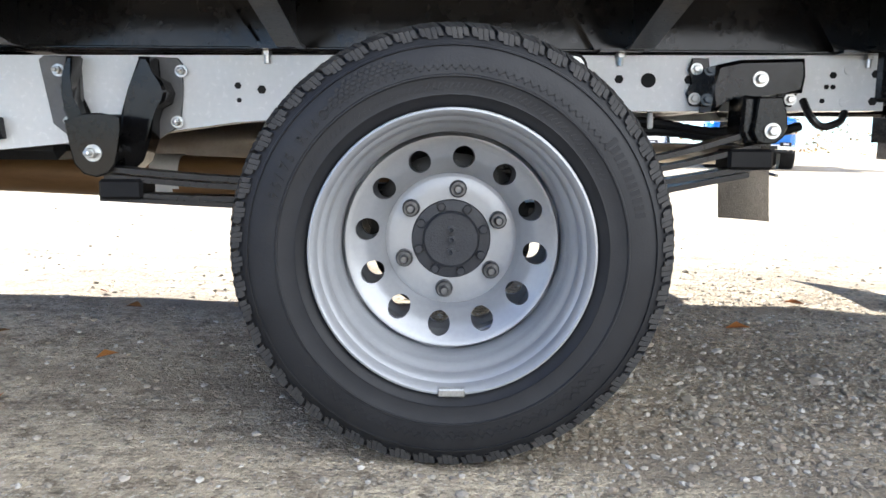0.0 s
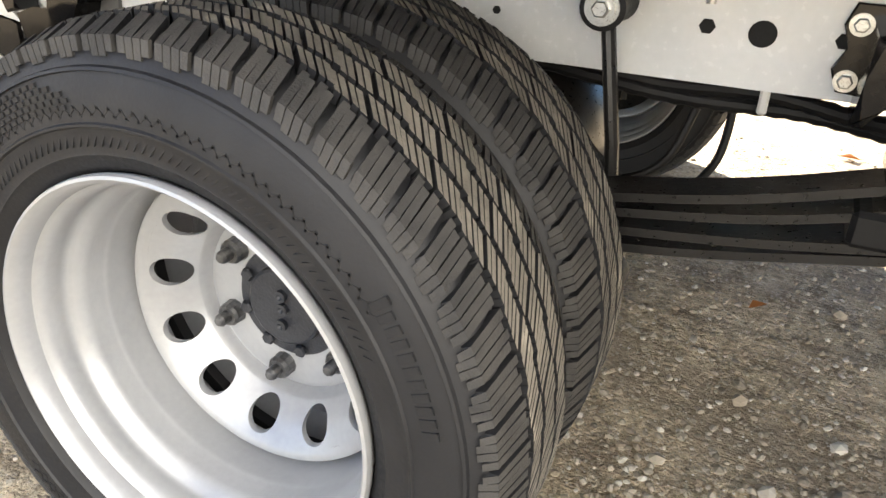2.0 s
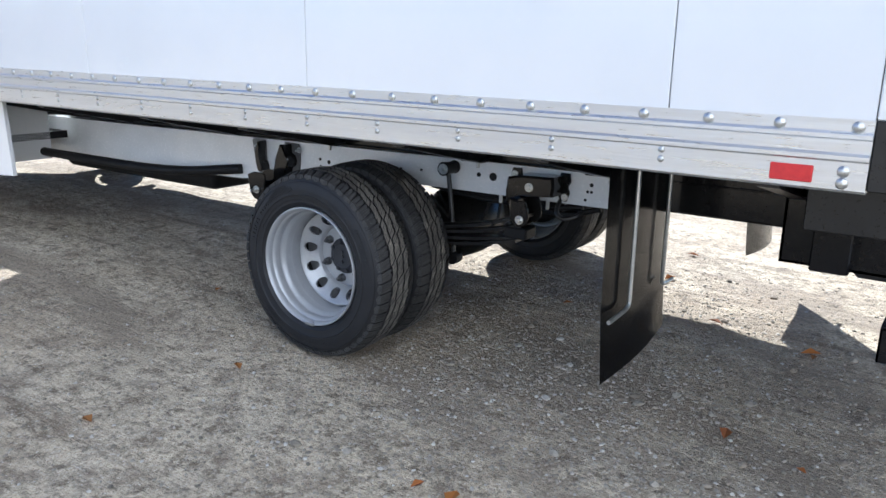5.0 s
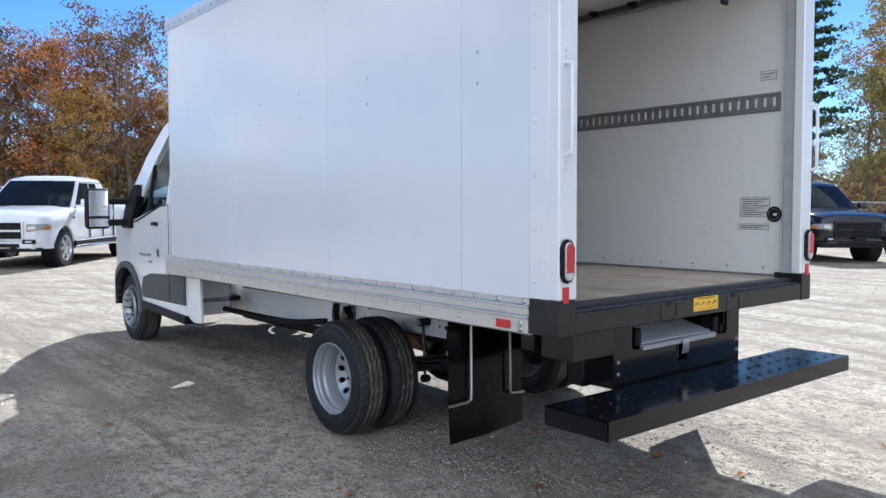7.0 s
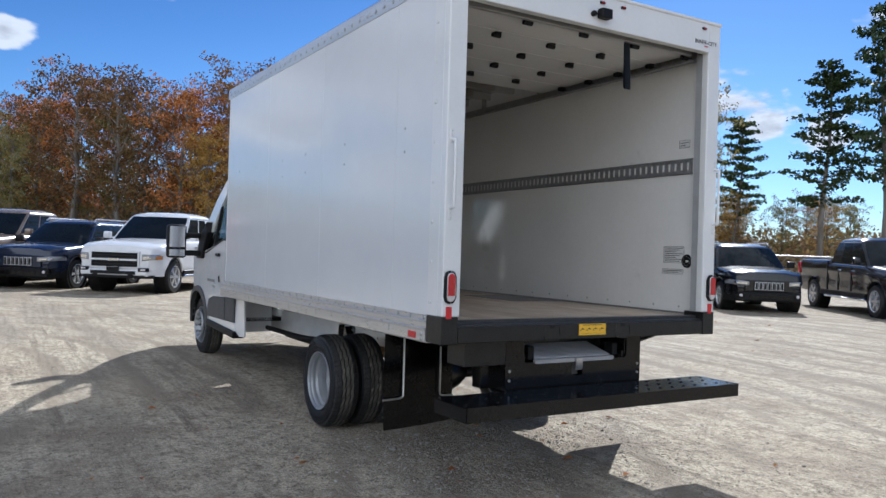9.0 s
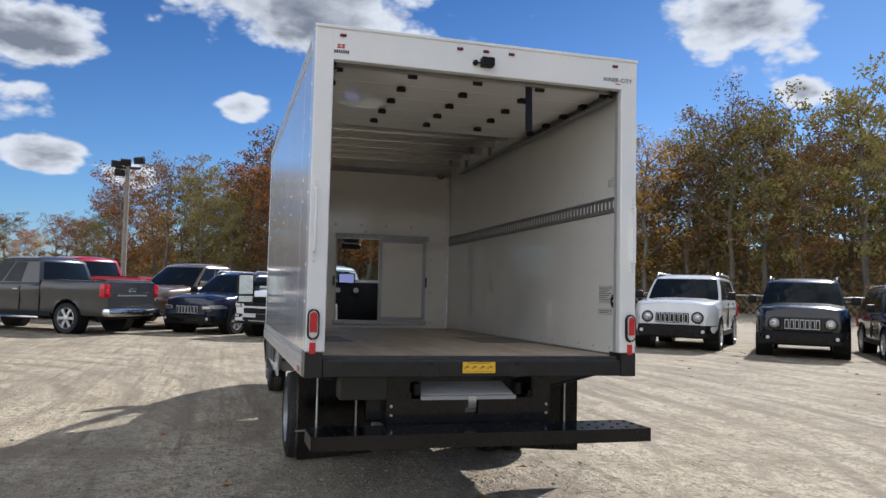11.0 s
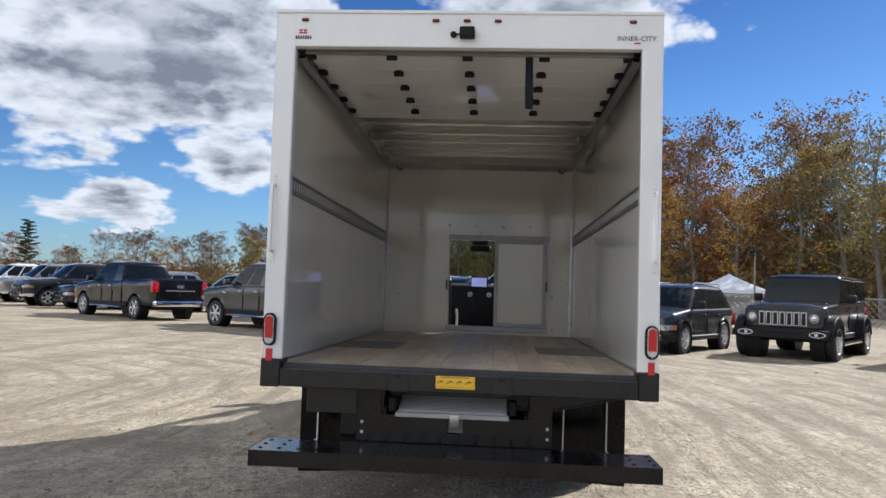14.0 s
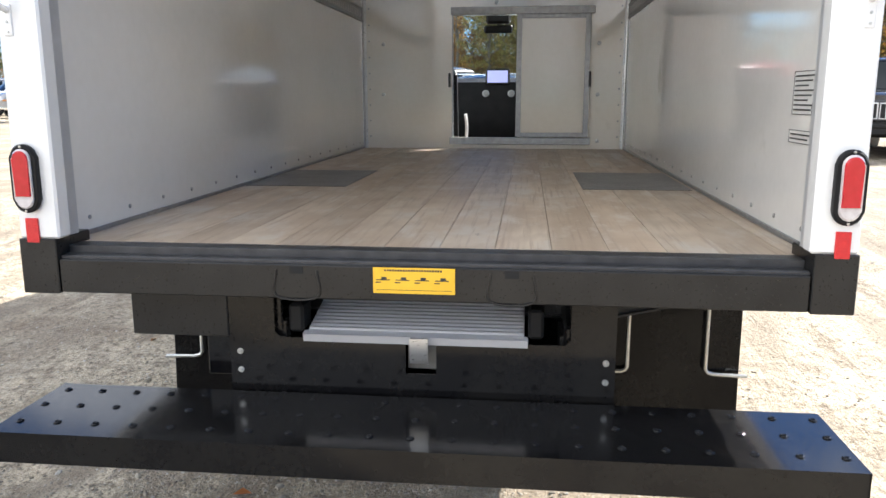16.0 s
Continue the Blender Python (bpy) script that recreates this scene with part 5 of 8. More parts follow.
# Header over the door with marker lamps, camera and lettering.
header = part("rear_header", box_bm((1.862, OUT_L + 0.105, 2.765), (REAR + 0.001, OUT_R - 0.105, TOP), 0.004), WHITE_PAINT, truck, "white header above the door opening")
part("roof_lip", box_bm((1.845, OUT_L - 0.008, TOP - 0.012), (REAR + 0.010, OUT_R + 0.008, TOP + 0.010), 0.005), WHITE_PAINT, truck, "white roof edge")
for y in (0.108, 0.858, 1.034, 1.209, 1.958):
    mk = part("marker_lamp", box_bm((REAR, y - 0.020, 2.909), (REAR + 0.014, y + 0.020, 2.927), 0.006, 2), BLACK_PLASTIC, truck, "small red marker lamp")
    part("marker_lens", box_bm((REAR + 0.010, y - 0.012, 2.913), (REAR + 0.017, y + 0.012, 2.923), 0.003), RED_LENS, mk)
cam_box = part("reversing_camera", box_bm((REAR, 0.995, 2.812), (REAR + 0.055, 1.080, 2.872), 0.006), BLACK_PLASTIC, truck, "black reversing camera box")
bm = bmesh.new()
lathe(bm, [(0.016, REAR), (0.018, REAR + 0.02), (0.012, REAR + 0.03), (0.0001, REAR + 0.03)], 16, (0, 0.960, 2.836), "x")
tube(bm, [(REAR + 0.012, 0.96, 2.836), (REAR + 0.02, 1.0, 2.838)], 0.006, 8)
part("camera_eye", bm, BLACK_PLASTIC, cam_box)
bm = bmesh.new()
letters(bm, "INNER-CITY", 0.040, Matrix.Translation((REAR + 0.0025, 1.872, 2.812)) @ Matrix.Rotation(math.pi / 2, 4, "Z") @ Matrix.Rotation(math.pi / 2, 4, "X"), 0.0006)
part("model_lettering", bm, PRINT, header, "", smooth=0)
bm = bmesh.new()
for y0, y1, z0, z1 in ((1.965, 2.00, 2.795, 2.803),):
    add_box(bm, (REAR + 0.001, y0, z0), (REAR + 0.003, y1, z1))
part("small_print_bar", bm, RED_PRINT, header, "", smooth=0)
bm = bmesh.new()
for y0 in (0.075, 0.100):
    prism(bm, [(y0, 2.862), (y0 + 0.022, 2.862), (y0 + 0.022, 2.857), (y0 + 0.008, 2.853), (y0 + 0.022, 2.846), (y0 + 0.018, 2.838), (y0 - 0.004, 2.838), (y0 - 0.004, 2.843), (y0 + 0.012, 2.847), (y0, 2.854)], "x", REAR + 0.001, REAR + 0.003)
part("logo_mark", bm, RED_PRINT, header, "", smooth=0)
bm = bmesh.new()
for i in range(7):
    add_box(bm, (REAR + 0.001, 0.056 + i * 0.0135, 2.806), (REAR + 0.003, 0.056 + i * 0.0135 + 0.009, 2.826))
part("name_print", bm, PRINT, header, "", smooth=0)

# Roof skin, bows and the front bulkhead with its walk-through opening.
part("roof", box_bm((-2.52, OUT_L + 0.004, 2.935), (1.862, OUT_R - 0.004, 2.966), 0.004), ROOF_SKIN, truck, "grey metal roof skin")
for x in (-2.05, -1.65, -1.25, -0.85, -0.45, -0.05, 0.35, 0.75, 1.15):
    bm = bmesh.new()
    prism(bm, [(x - 0.05, 2.934), (x - 0.028, 2.934), (x - 0.022, 2.875), (x + 0.022, 2.875), (x + 0.028, 2.934), (x + 0.05, 2.934), (x + 0.05, 2.931), (x + 0.032, 2.931), (x + 0.026, 2.868), (x - 0.026, 2.868), (x - 0.032, 2.931), (x - 0.05, 2.931)], "y", IN_L + 0.002, IN_R - 0.002)
    part("roof_bow", bm, BOW, truck, "bright metal roof bow")
W0, W1, WZ0, WZ1 = 0.715, 1.79, 1.045, 2.035
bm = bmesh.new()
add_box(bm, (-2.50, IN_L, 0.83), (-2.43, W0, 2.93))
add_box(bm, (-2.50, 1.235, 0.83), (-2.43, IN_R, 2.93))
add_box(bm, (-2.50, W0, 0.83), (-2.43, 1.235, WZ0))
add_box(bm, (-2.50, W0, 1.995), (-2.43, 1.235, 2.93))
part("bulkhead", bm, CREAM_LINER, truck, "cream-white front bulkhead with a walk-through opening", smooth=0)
bm = bmesh.new()
add_box(bm, (-2.43, W0 - 0.01, 1.995), (-2.385, W1 + 0.03, 2.052), 0.003)
add_box(bm, (-2.43, W0 - 0.002, WZ0), (-2.405, W0 + 0.008, 1.995))
add_box(bm, (-2.43, W0 - 0.02, 0.990), (-2.388, W1 + 0.02, WZ0), 0.003)
track = part("slide_track", bm, GALV, truck, "grey steel track of the sliding door")
bm = bmesh.new()
for a, b in (((1.222, 1.05), (1.262, 1.995)), ((1.752, 1.05), (1.792, 1.995)), ((1.262, 1.05), (1.752, 1.085)), ((1.262, 1.962), (1.752, 1.995))):
    add_box(bm, (-2.420, a[0], a[1]), (-2.396, b[0], b[1]), 0.002)
slider = part("sliding_door", bm, GALV, truck, "cream sliding bulkhead door in a grey frame")
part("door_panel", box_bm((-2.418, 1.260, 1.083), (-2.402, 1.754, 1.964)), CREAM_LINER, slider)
bm = bmesh.new()
add_box(bm, (-2.42, 1.785, 1.44), (-2.375, 1.803, 1.56), 0.003)
part("door_latch", bm, BLACK_SATIN, slider)
part("latch_keeper", box_bm((-2.42, W0 - 0.028, 1.44), (-2.375, W0 - 0.012, 1.55), 0.003), BLACK_SATIN, slider)
screw = dome_mesh("wall_screw", 0.016, 0.006, "x", 1, ZINC)
bulk = track
for y, z in ((0.16, 1.777), (0.155, 1.383), (1.86, 1.775), (1.862, 1.382), (0.40, 2.155), (0.705, 2.157), (1.005, 2.16), (1.305, 2.162), (1.605, 2.16), (1.06, 2.085), (1.87, 1.02)):
    piece("wall_screw", screw, bulk, (-2.43, y, z))
tiny = dome_mesh("rivet_head", 0.007, 0.004, "x", 1, ALU_DULL)
for i in range(15):
    for y in (0.045, 2.025):
        piece("wall_rivet", tiny, bulk, (-2.43, y, 1.05 + i * 0.125))
for i in range(9):
    piece("wall_rivet", tiny, bulk, (-2.43, 0.13 + i * 0.226, 2.76))
for s, y in ((1, IN_L), (-1, IN_R)):
    bm = bmesh.new()
    add_box(bm, (-2.43, min(y, y + s * 0.035), FLOOR), (-2.425, max(y, y + s * 0.035), 2.90))
    add_box(bm, (-2.43, min(y, y + s * 0.005) + s * 0.001, FLOOR), (-2.385, max(y, y + s * 0.005) + s * 0.001, 2.90))
    tube(bm, [(-2.415, y + s * 0.018, FLOOR), (-2.415, y + s * 0.018, 2.88)], 0.013, 10)
    part("corner_angle", bm, ALU, truck, "aluminium corner angle")
bm = bmesh.new()
prism(bm, [(-2.43, 2.85), (-2.43, 2.79), (-2.425, 2.785), (-2.36, 2.84), (-2.36, 2.87)], "y", IN_L + 0.01, IN_R - 0.01)
part("front_top_rail", bm, ALU, truck, "bright aluminium front header rail")

# Wooden floor planks, steel wear plates, sill and rear channel.
floor_body = part("floor_underlay", box_bm((-2.49, IN_L, 0.846), (1.795, IN_R, 0.936)), BLACK_SATIN, truck, "black floor frame", smooth=0)
rnd = random.Random(3)
y = IN_L + 0.012
plank_mesh = {}
while y < IN_R - 0.02:
    w = min(0.1545, IN_R - 0.012 - y)
    cut = -2.428
    for x1 in sorted((rnd.uniform(-1.4, -0.2), 1.795)):
        ob = link_mesh("plank", box_bm((0, 0, 0), (x1 - cut - 0.0012, w - 0.0018, 0.019 + rnd.uniform(-0.0006, 0.0006)), 0.0008), WOOD, floor_body, "", 0)
        ob.location = (cut, y, 0.936)
        cut = x1
    y += w
for y0, y1 in ((0.004, 0.485), (1.57, 2.05)):
    part("wear_plate", box_bm((-0.42, y0, 0.9555), (0.36, y1, 0.9585), 0.001), STEEL_PLATE, truck, "grey steel wear plate on the floor")
for yy, s in ((IN_L, 1), (IN_R, -1)):
    part("floor_angle", box_bm((-2.42, min(yy, yy + s * 0.012), 0.9555), (1.80, max(yy, yy + s * 0.012), 0.968)), GALV, truck, "", smooth=0)
    scr = dome_mesh("liner_screw", 0.0075, 0.006, "y", s, ALU_DULL)
    for i in range(17):
        piece("liner_screw", scr, floor_body, (1.66 - i * 0.245, yy + s * 0.004, 1.005))
bm = bmesh.new()
add_box(bm, (1.797, 0.045, 0.915), (1.862, 2.025, 0.958), 0.002)
add_box(bm, (1.862, 0.045, 0.915), (1.905, 2.025, 0.938), 0.003)
part("door_sill", bm, surface("dark_sill", (0.045, 0.045, 0.048), (0.08, 0.08, 0.083), 20, (0.35, 0.5), metal=0.5), truck, "dark grey steel door sill")
bar = part("rear_sill_bar", box_bm((1.80, 0.048, 0.836), (REAR, 2.022, 0.9285), 0.003), BLACK_SATIN, truck, "black steel rear sill bar with welded pockets")
for y in (0.715, 1.285):
    bm = bmesh.new()
    pts = [(REAR + 0.001, y - 0.055, 0.915), (REAR + 0.001, y - 0.055, 0.842), (REAR + 0.001, y + 0.055, 0.842), (REAR + 0.001, y + 0.055, 0.915)]
    tube(bm, smooth_line(pts, 6), [0.0028 + (0.0012 if i % 2 else 0) for i in range(19)], 6)
    part("weld_seam", bm, BLACK_SATIN, bar)
    part("pocket_slot", box_bm((REAR - 0.002, y - 0.018, 0.905), (REAR + 0.0025, y + 0.018, 0.924)), HOLE, bar, "", smooth=0)
plate = part("warning_sticker", box_bm((REAR - 0.001, 0.922, 0.858), (REAR + 0.003, 1.138, 0.927)), YELLOW, truck, "yellow operating sticker with small diagrams", smooth=0)
bm = bmesh.new()
for i in range(22):
    add_box(bm, (REAR + 0.003, 0.952 + i * 0.0070, 0.9175), (REAR + 0.0037, 0.952 + i * 0.0070 + 0.0050, 0.9225))
for i in range(4):
    y = 0.948 + i * 0.052
    add_box(bm, (REAR + 0.003, y - 0.018, 0.893), (REAR + 0.0037, y + 0.018, 0.8955))
    add_box(bm, (REAR + 0.003, y - 0.004, 0.895), (REAR + 0.0037, y + 0.010, 0.902))
    add_box(bm, (REAR + 0.003, y - 0.020, 0.886), (REAR + 0.0037, y - 0.006, 0.889))
add_box(bm, (REAR + 0.003, 0.930, 0.867), (REAR + 0.0037, 1.130, 0.868))
part("sticker_print", bm, PRINT, plate, "", smooth=0)

# E-track on both walls.
for yy, s in ((IN_L, 1), (IN_R, -1)):
    bm = bmesh.new()
    a, b = sorted((yy + s * 0.004, yy + s * 0.012))
    add_box(bm, (-2.40, a, 1.948), (1.755, b, 2.062), 0.002)
    a, b = sorted((yy + s * 0.012, yy + s * 0.017))
    add_box(bm, (-2.40, a, 1.952), (1.755, b, 1.964))
    add_box(bm, (-2.40, a, 2.046), (1.755, b, 2.058))
    et = part("lashing_track", bm, GALV, truck, "grey slotted lashing track on the wall", smooth=0)
    sl = bmesh.new()
    a, b = sorted((0, s * 0.003))
    add_box(sl, (-0.0085, a, -0.026), (0.0085, b, 0.026), 0.0012)
    me = bpy.data.meshes.new("track_slot")
    sl.to_mesh(me)
    sl.free()
    me.materials.append(STICKER)
    for i in range(71):
        piece("track_slot", me, et, (1.715 - i * 0.0575, yy + s * 0.0115, 2.005))

# Roll-up door stowed under the roof, with its tracks, rollers and pull strap.
DOOR_Z = 2.772
for i in range(5):
    x1 = 1.80 - i * 0.335
    bm = box_bm((x1 - 0.332, 0.085, DOOR_Z), (x1, 1.985, DOOR_Z + 0.022), 0.002)
    sec = part("door_section", bm, WHITE_LINER, truck, "white section of the raised roll-up door")
    for y in (0.105, 0.59, 1.036, 1.482, 1.965):
        bm = bmesh.new()
        edge = y < 0.2 or y > 1.9
        add_box(bm, (x1 - 0.07, y - 0.022, DOOR_Z - 0.010), (x1 - 0.015, y + 0.022, DOOR_Z), 0.002)
        lathe(bm, [(0.016, -0.03), (0.016, 0.03)], 12, (x1 - 0.045, y, DOOR_Z - 0.018))
        add_box(bm, (x1 - 0.055, y - 0.030, DOOR_Z - 0.024), (x1 - 0.035, y + 0.030, DOOR_Z - 0.012), 0.003)
        if edge:
            tube(bm, [(x1 - 0.04, y, DOOR_Z - 0.02), (x1 - 0.04, y - 0.06 if y < 1 else y + 0.06, DOOR_Z - 0.02)], 0.008, 8)
        part("hinge", bm, BLACK_PLASTIC, sec, "black hinge with roller")
for y, s in ((0.035, 1), (mirror_y(0.035), -1)):
    bm = bmesh.new()
    a, b = sorted((y, y + s * 0.055))
    add_box(bm, (-1.75, a, DOOR_Z - 0.045), (1.80, b, DOOR_Z - 0.041))
    a, b = sorted((y, y + s * 0.004))
    add_box(bm, (-1.75, a, DOOR_Z - 0.045), (1.80, b, DOOR_Z + 0.02))
    a, b = sorted((y + s * 0.051, y + s * 0.055))
    add_box(bm, (-1.75, a, DOOR_Z - 0.045), (1.80, b, DOOR_Z - 0.03))
    for x in (-1.7, -0.9, 0.0, 0.9):
        add_box(bm, (x - 0.015, min(y, y - s * 0.03), DOOR_Z), (x + 0.015, max(y, y - s * 0.03) + 0.003, 2.935))
    part("door_track", bm, GALV, truck, "galvanised overhead door track", smooth=0)
    bm = bmesh.new()
    tube(bm, smooth_line([(-2.36, y + s * 0.13, 2.80), (-2.33, y + s * 0.13, 2.775), (-2.33, y + s * 0.10, 2.755), (-2.33, y + s * 0.075, 2.775), (-2.35, y + s * 0.07, 2.80)], 4), 0.007, 8)
    part("hook", bm, BLACK_SATIN, truck, "black wire hook")
part("torsion_tube", tube(bmesh.new(), [(1.70, 0.10, 2.88), (1.70, 1.97, 2.88)], 0.028, 14), ALU, truck, "steel spring tube of the roll-up door")
part("door_bottom_bar", box_bm((1.770, 0.085, DOOR_Z - 0.012), (1.803, 1.985, DOOR_Z + 0.03), 0.003), ALU_DULL, truck, "aluminium bottom bar of the raised door")
bm = bmesh.new()
strap = smooth_line([(1.775, 1.395, DOOR_Z - 0.005), (1.785, 1.395, 2.62), (1.79, 1.397, 2.475), (1.78, 1.40, 2.455), (1.765, 1.40, 2.475), (1.765, 1.398, 2.60), (1.765, 1.395, DOOR_Z - 0.005)], 4)
rows = [[bm.verts.new((p.x, p.y + q, p.z)) for q in (-0.022, 0.022)] for p in strap]
for one, two in zip(rows, rows[1:]):
    bm.faces.new((one[0], one[1], two[1], two[0]))
bmesh.ops.solidify(bm, geom=bm.faces[:], thickness=0.003)
part("pull_strap", bm, surface("navy_webbing", (0.012, 0.016, 0.028), (0.024, 0.03, 0.045), 200, (0.7, 0.85), bump=0.2, bscale=700), truck, "dark navy webbing pull strap")

# Light switch dial and notices on the right wall.
bm = bmesh.new()
lathe(bm, [(0.048, IN_R - 0.004), (0.048, IN_R - 0.012), (0.040, IN_R - 0.016), (0.0001, IN_R - 0.016)], 28, (1.726, 0, 1.330))
dial = part("timer_dial", box_bm((1.676, IN_R - 0.012, 1.288), (1.776, IN_R - 0.004, 1.372), 0.003), STICKER, truck, "round black timer switch on a white plate")
part("dial_face", bm, BLACK_PLASTIC, dial)
bm = bmesh.new()
for i in range(12):
    a = 2 * math.pi * i / 12
    add_box(bm, (1.726 + 0.033 * math.cos(a) - 0.002, IN_R - 0.0172, 1.330 + 0.033 * math.sin(a) - 0.002), (1.726 + 0.033 * math.cos(a) + 0.002, IN_R - 0.016, 1.330 + 0.033 * math.sin(a) + 0.002))
add_box(bm, (1.722, IN_R - 0.018, 1.322), (1.745, IN_R - 0.016, 1.337))
part("dial_marks", bm, STICKER, dial, "", smooth=0)
for x0, x1, z0, z1, lines in ((1.505, 1.695, 1.315, 1.435, 8), (1.495, 1.690, 1.235, 1.272, 2), (1.625, 1.725, 2.140, 2.195, 2)):
    note = part("wall_notice", box_bm((x0, IN_R - 0.0062, z0), (x1, IN_R - 0.004, z1)), STICKER, truck, "printed notice on the liner", smooth=0)
    bm = bmesh.new()
    for i in range(lines):
        z = z1 - (i + 1) * (z1 - z0) / (lines + 1)
        add_box(bm, (x0 + 0.012, IN_R - 0.0075, z - 0.0022), (x1 - 0.012 - 0.03 * (i % 3), IN_R - 0.0062, z + 0.0022))
    for a, b, c, d in ((x0, x1, z1 - 0.002, z1), (x0, x1, z0, z0 + 0.002), (x0, x0 + 0.002, z0, z1), (x1 - 0.002, x1, z0, z1)):
        add_box(bm, (a, IN_R - 0.0073, c), (b, IN_R - 0.0062, d))
    part("notice_print", bm, PRINT, note, "", smooth=0)

# -- rear step with its carrier
bm = bmesh.new()
PX = 1.792
P0, P1, PZ0, PZ1 = 0.470, 1.572, 0.516, 0.836
S0, S1, SZ0 = 0.605, 1.448, 0.686
N0, N1, NZ = 0.985, 1.073, 0.588
outline = [(P0, PZ0), (P1, PZ0), (P1, PZ1), (S1, PZ1), (S1, SZ0 + 0.015), (S1 - 0.015, SZ0), (N1, SZ0), (N1, NZ), (N0, NZ), (N0, SZ0), (S0 + 0.015, SZ0), (S0, SZ0 + 0.015), (S0, PZ1), (P0, PZ1)]
prism(bm, outline, "x", PX - 0.008, PX)
panel = part("step_carrier_panel", bm, BLACK_GLOSS, truck, "glossy black steel carrier panel with a ramp slot", smooth=0)
for y in (0.5, 1.546):
    for z in (0.640, 0.584):
        bm = bmesh.new()
        bolt(bm, (PX, y, z), "x", 1, 0.006, 0.005)
        part("panel_bolt", bm, ZINC, panel)
bm = bmesh.new()
for y in (P0, P1 - 0.008):
    add_box(bm, (1.50, y, PZ0), (PX - 0.004, y + 0.008, PZ1))
add_box(bm, (1.50, P0, PZ0), (PX, P1, PZ0 + 0.008))
add_box(bm, (1.50, P0, PZ0), (1.508, P1, PZ1))
part("carrier_box", bm, BLACK_GLOSS, truck, "black carrier box", smooth=0)
part("lamp_box", box_bm((1.60, 0.178, 0.682), (1.795, 0.468, 0.836), 0.003), BLACK_SATIN, truck, "black steel box beside the carrier")
part("tail_bracket", box_bm((1.60, 0.36, 0.53), (1.70, 0.475, 0.70), 0.004), BLACK_GLOSS, truck, "black step bracket")
bm = bmesh.new()
tilt = Matrix.Translation((1.782, 0, 0.692)) @ Matrix.Rotation(radians(14), 4, "Y")
add_box(bm, (-0.26, 0.700, 0.0), (0.0, 1.320, 0.010), turn=tilt)
add_box(bm, (-0.006, 0.690, -0.012), (0.016, 1.330, 0.012), turn=tilt)
ramp = part("ramp_step", bm, RAMP_ALU, truck, "ribbed aluminium fold-out ramp", smooth=0)
for i in range(12):
    part("ramp_rib", add_box(bmesh.new(), (-0.25 + i * 0.0205, 0.702, 0.0095), (-0.25 + i * 0.0205 + 0.009, 1.318, 0.017), turn=tilt), RAMP_ALU, ramp, "", smooth=0)
for y in (0.668, 1.352):
    part("ramp_pivot", box_bm((1.70, y - 0.022, 0.70), (1.788, y + 0.022, 0.785), 0.008), BLACK_PLASTIC, truck, "black ramp pivot")
bm = bmesh.new()
prism(bm, [(PX + 0.004, 0.700), (PX + 0.024, 0.700), (PX + 0.024, 0.640), (PX + 0.014, 0.625), (PX + 0.010, 0.628), (PX + 0.018, 0.645), (PX + 0.018, 0.693), (PX + 0.004, 0.693)], "y", 1.000, 1.052)
part("ramp_latch", bm, ALU, truck, "aluminium pull latch")
part("latch_plate", box_bm((PX - 0.06, N0, NZ), (PX - 0.05, N1, SZ0)), STEEL_PLATE, truck, "", smooth=0)
# The step: a folded black tread plate with rows of raised punched holes.
SX0, SX1, SY0, SY1, SZ = 1.822, 2.162, -0.035, 2.106, 0.530
bm = bmesh.new()
prism(bm, [(SX0, SZ), (SX1, SZ), (SX1, SZ - 0.082), (SX1 - 0.005, SZ - 0.082), (SX1 - 0.005, SZ - 0.006), (SX0 + 0.005, SZ - 0.006), (SX0 + 0.005, SZ - 0.082), (SX0, SZ - 0.082)], "y", SY0, SY1)
for y in (SY0, SY1 - 0.005):
    add_box(bm, (SX0, y, SZ - 0.082), (SX1, y + 0.005, SZ - 0.001))
step = part("rear_step", bm, BLACK_GLOSS, truck, "long black steel rear step with raised punched holes", smooth=0)
bm = bmesh.new()
lathe(bm, [(0.0115, 0.0), (0.0095, 0.0032), (0.0066, 0.0048), (0.0050, 0.0042), (0.0044, 0.001), (0.0001, 0.001)], 14, (0, 0, 0), "z")
me = bpy.data.meshes.new("punched_hole")
bmesh.ops.recalc_face_normals(bm, faces=bm.faces)
bm.to_mesh(me)
bm.free()
me.materials.append(BLACK_GLOSS)
me.polygons.foreach_set("use_smooth", [True] * len(me.polygons))
for j, x in enumerate((1.870, 1.978, 2.090)):
    for i in range(21):
        y = 0.004 + i * 0.1035 + (0.003 if j != 1 else 0.0)
        piece("punched_hole", me, step, (x, y, SZ))
for y in (0.62, 1.42):
    bm = bmesh.new()
    prism(bm, [(1.60, 0.70), (1.75, 0.70), (1.75, 0.520), (2.10, 0.520), (2.10, 0.465), (1.70, 0.465), (1.60, 0.56)], "y", y, y + 0.010)
    part("step_arm", bm, BLACK_SATIN, truck, "black step support arm", smooth=0)

# -- cab


def lean(bm):
    """Narrows the cab towards roof and nose."""
    for v in bm.verts:
        dy = max(0.0, v.co.z - 1.30) * 0.15 + max(0.0, -4.35 - v.co.x) * 0.30
        v.co.y += dy * (1 if v.co.y < YC else -1) * min(1.0, abs(v.co.y - YC) / 0.8)
    return bm


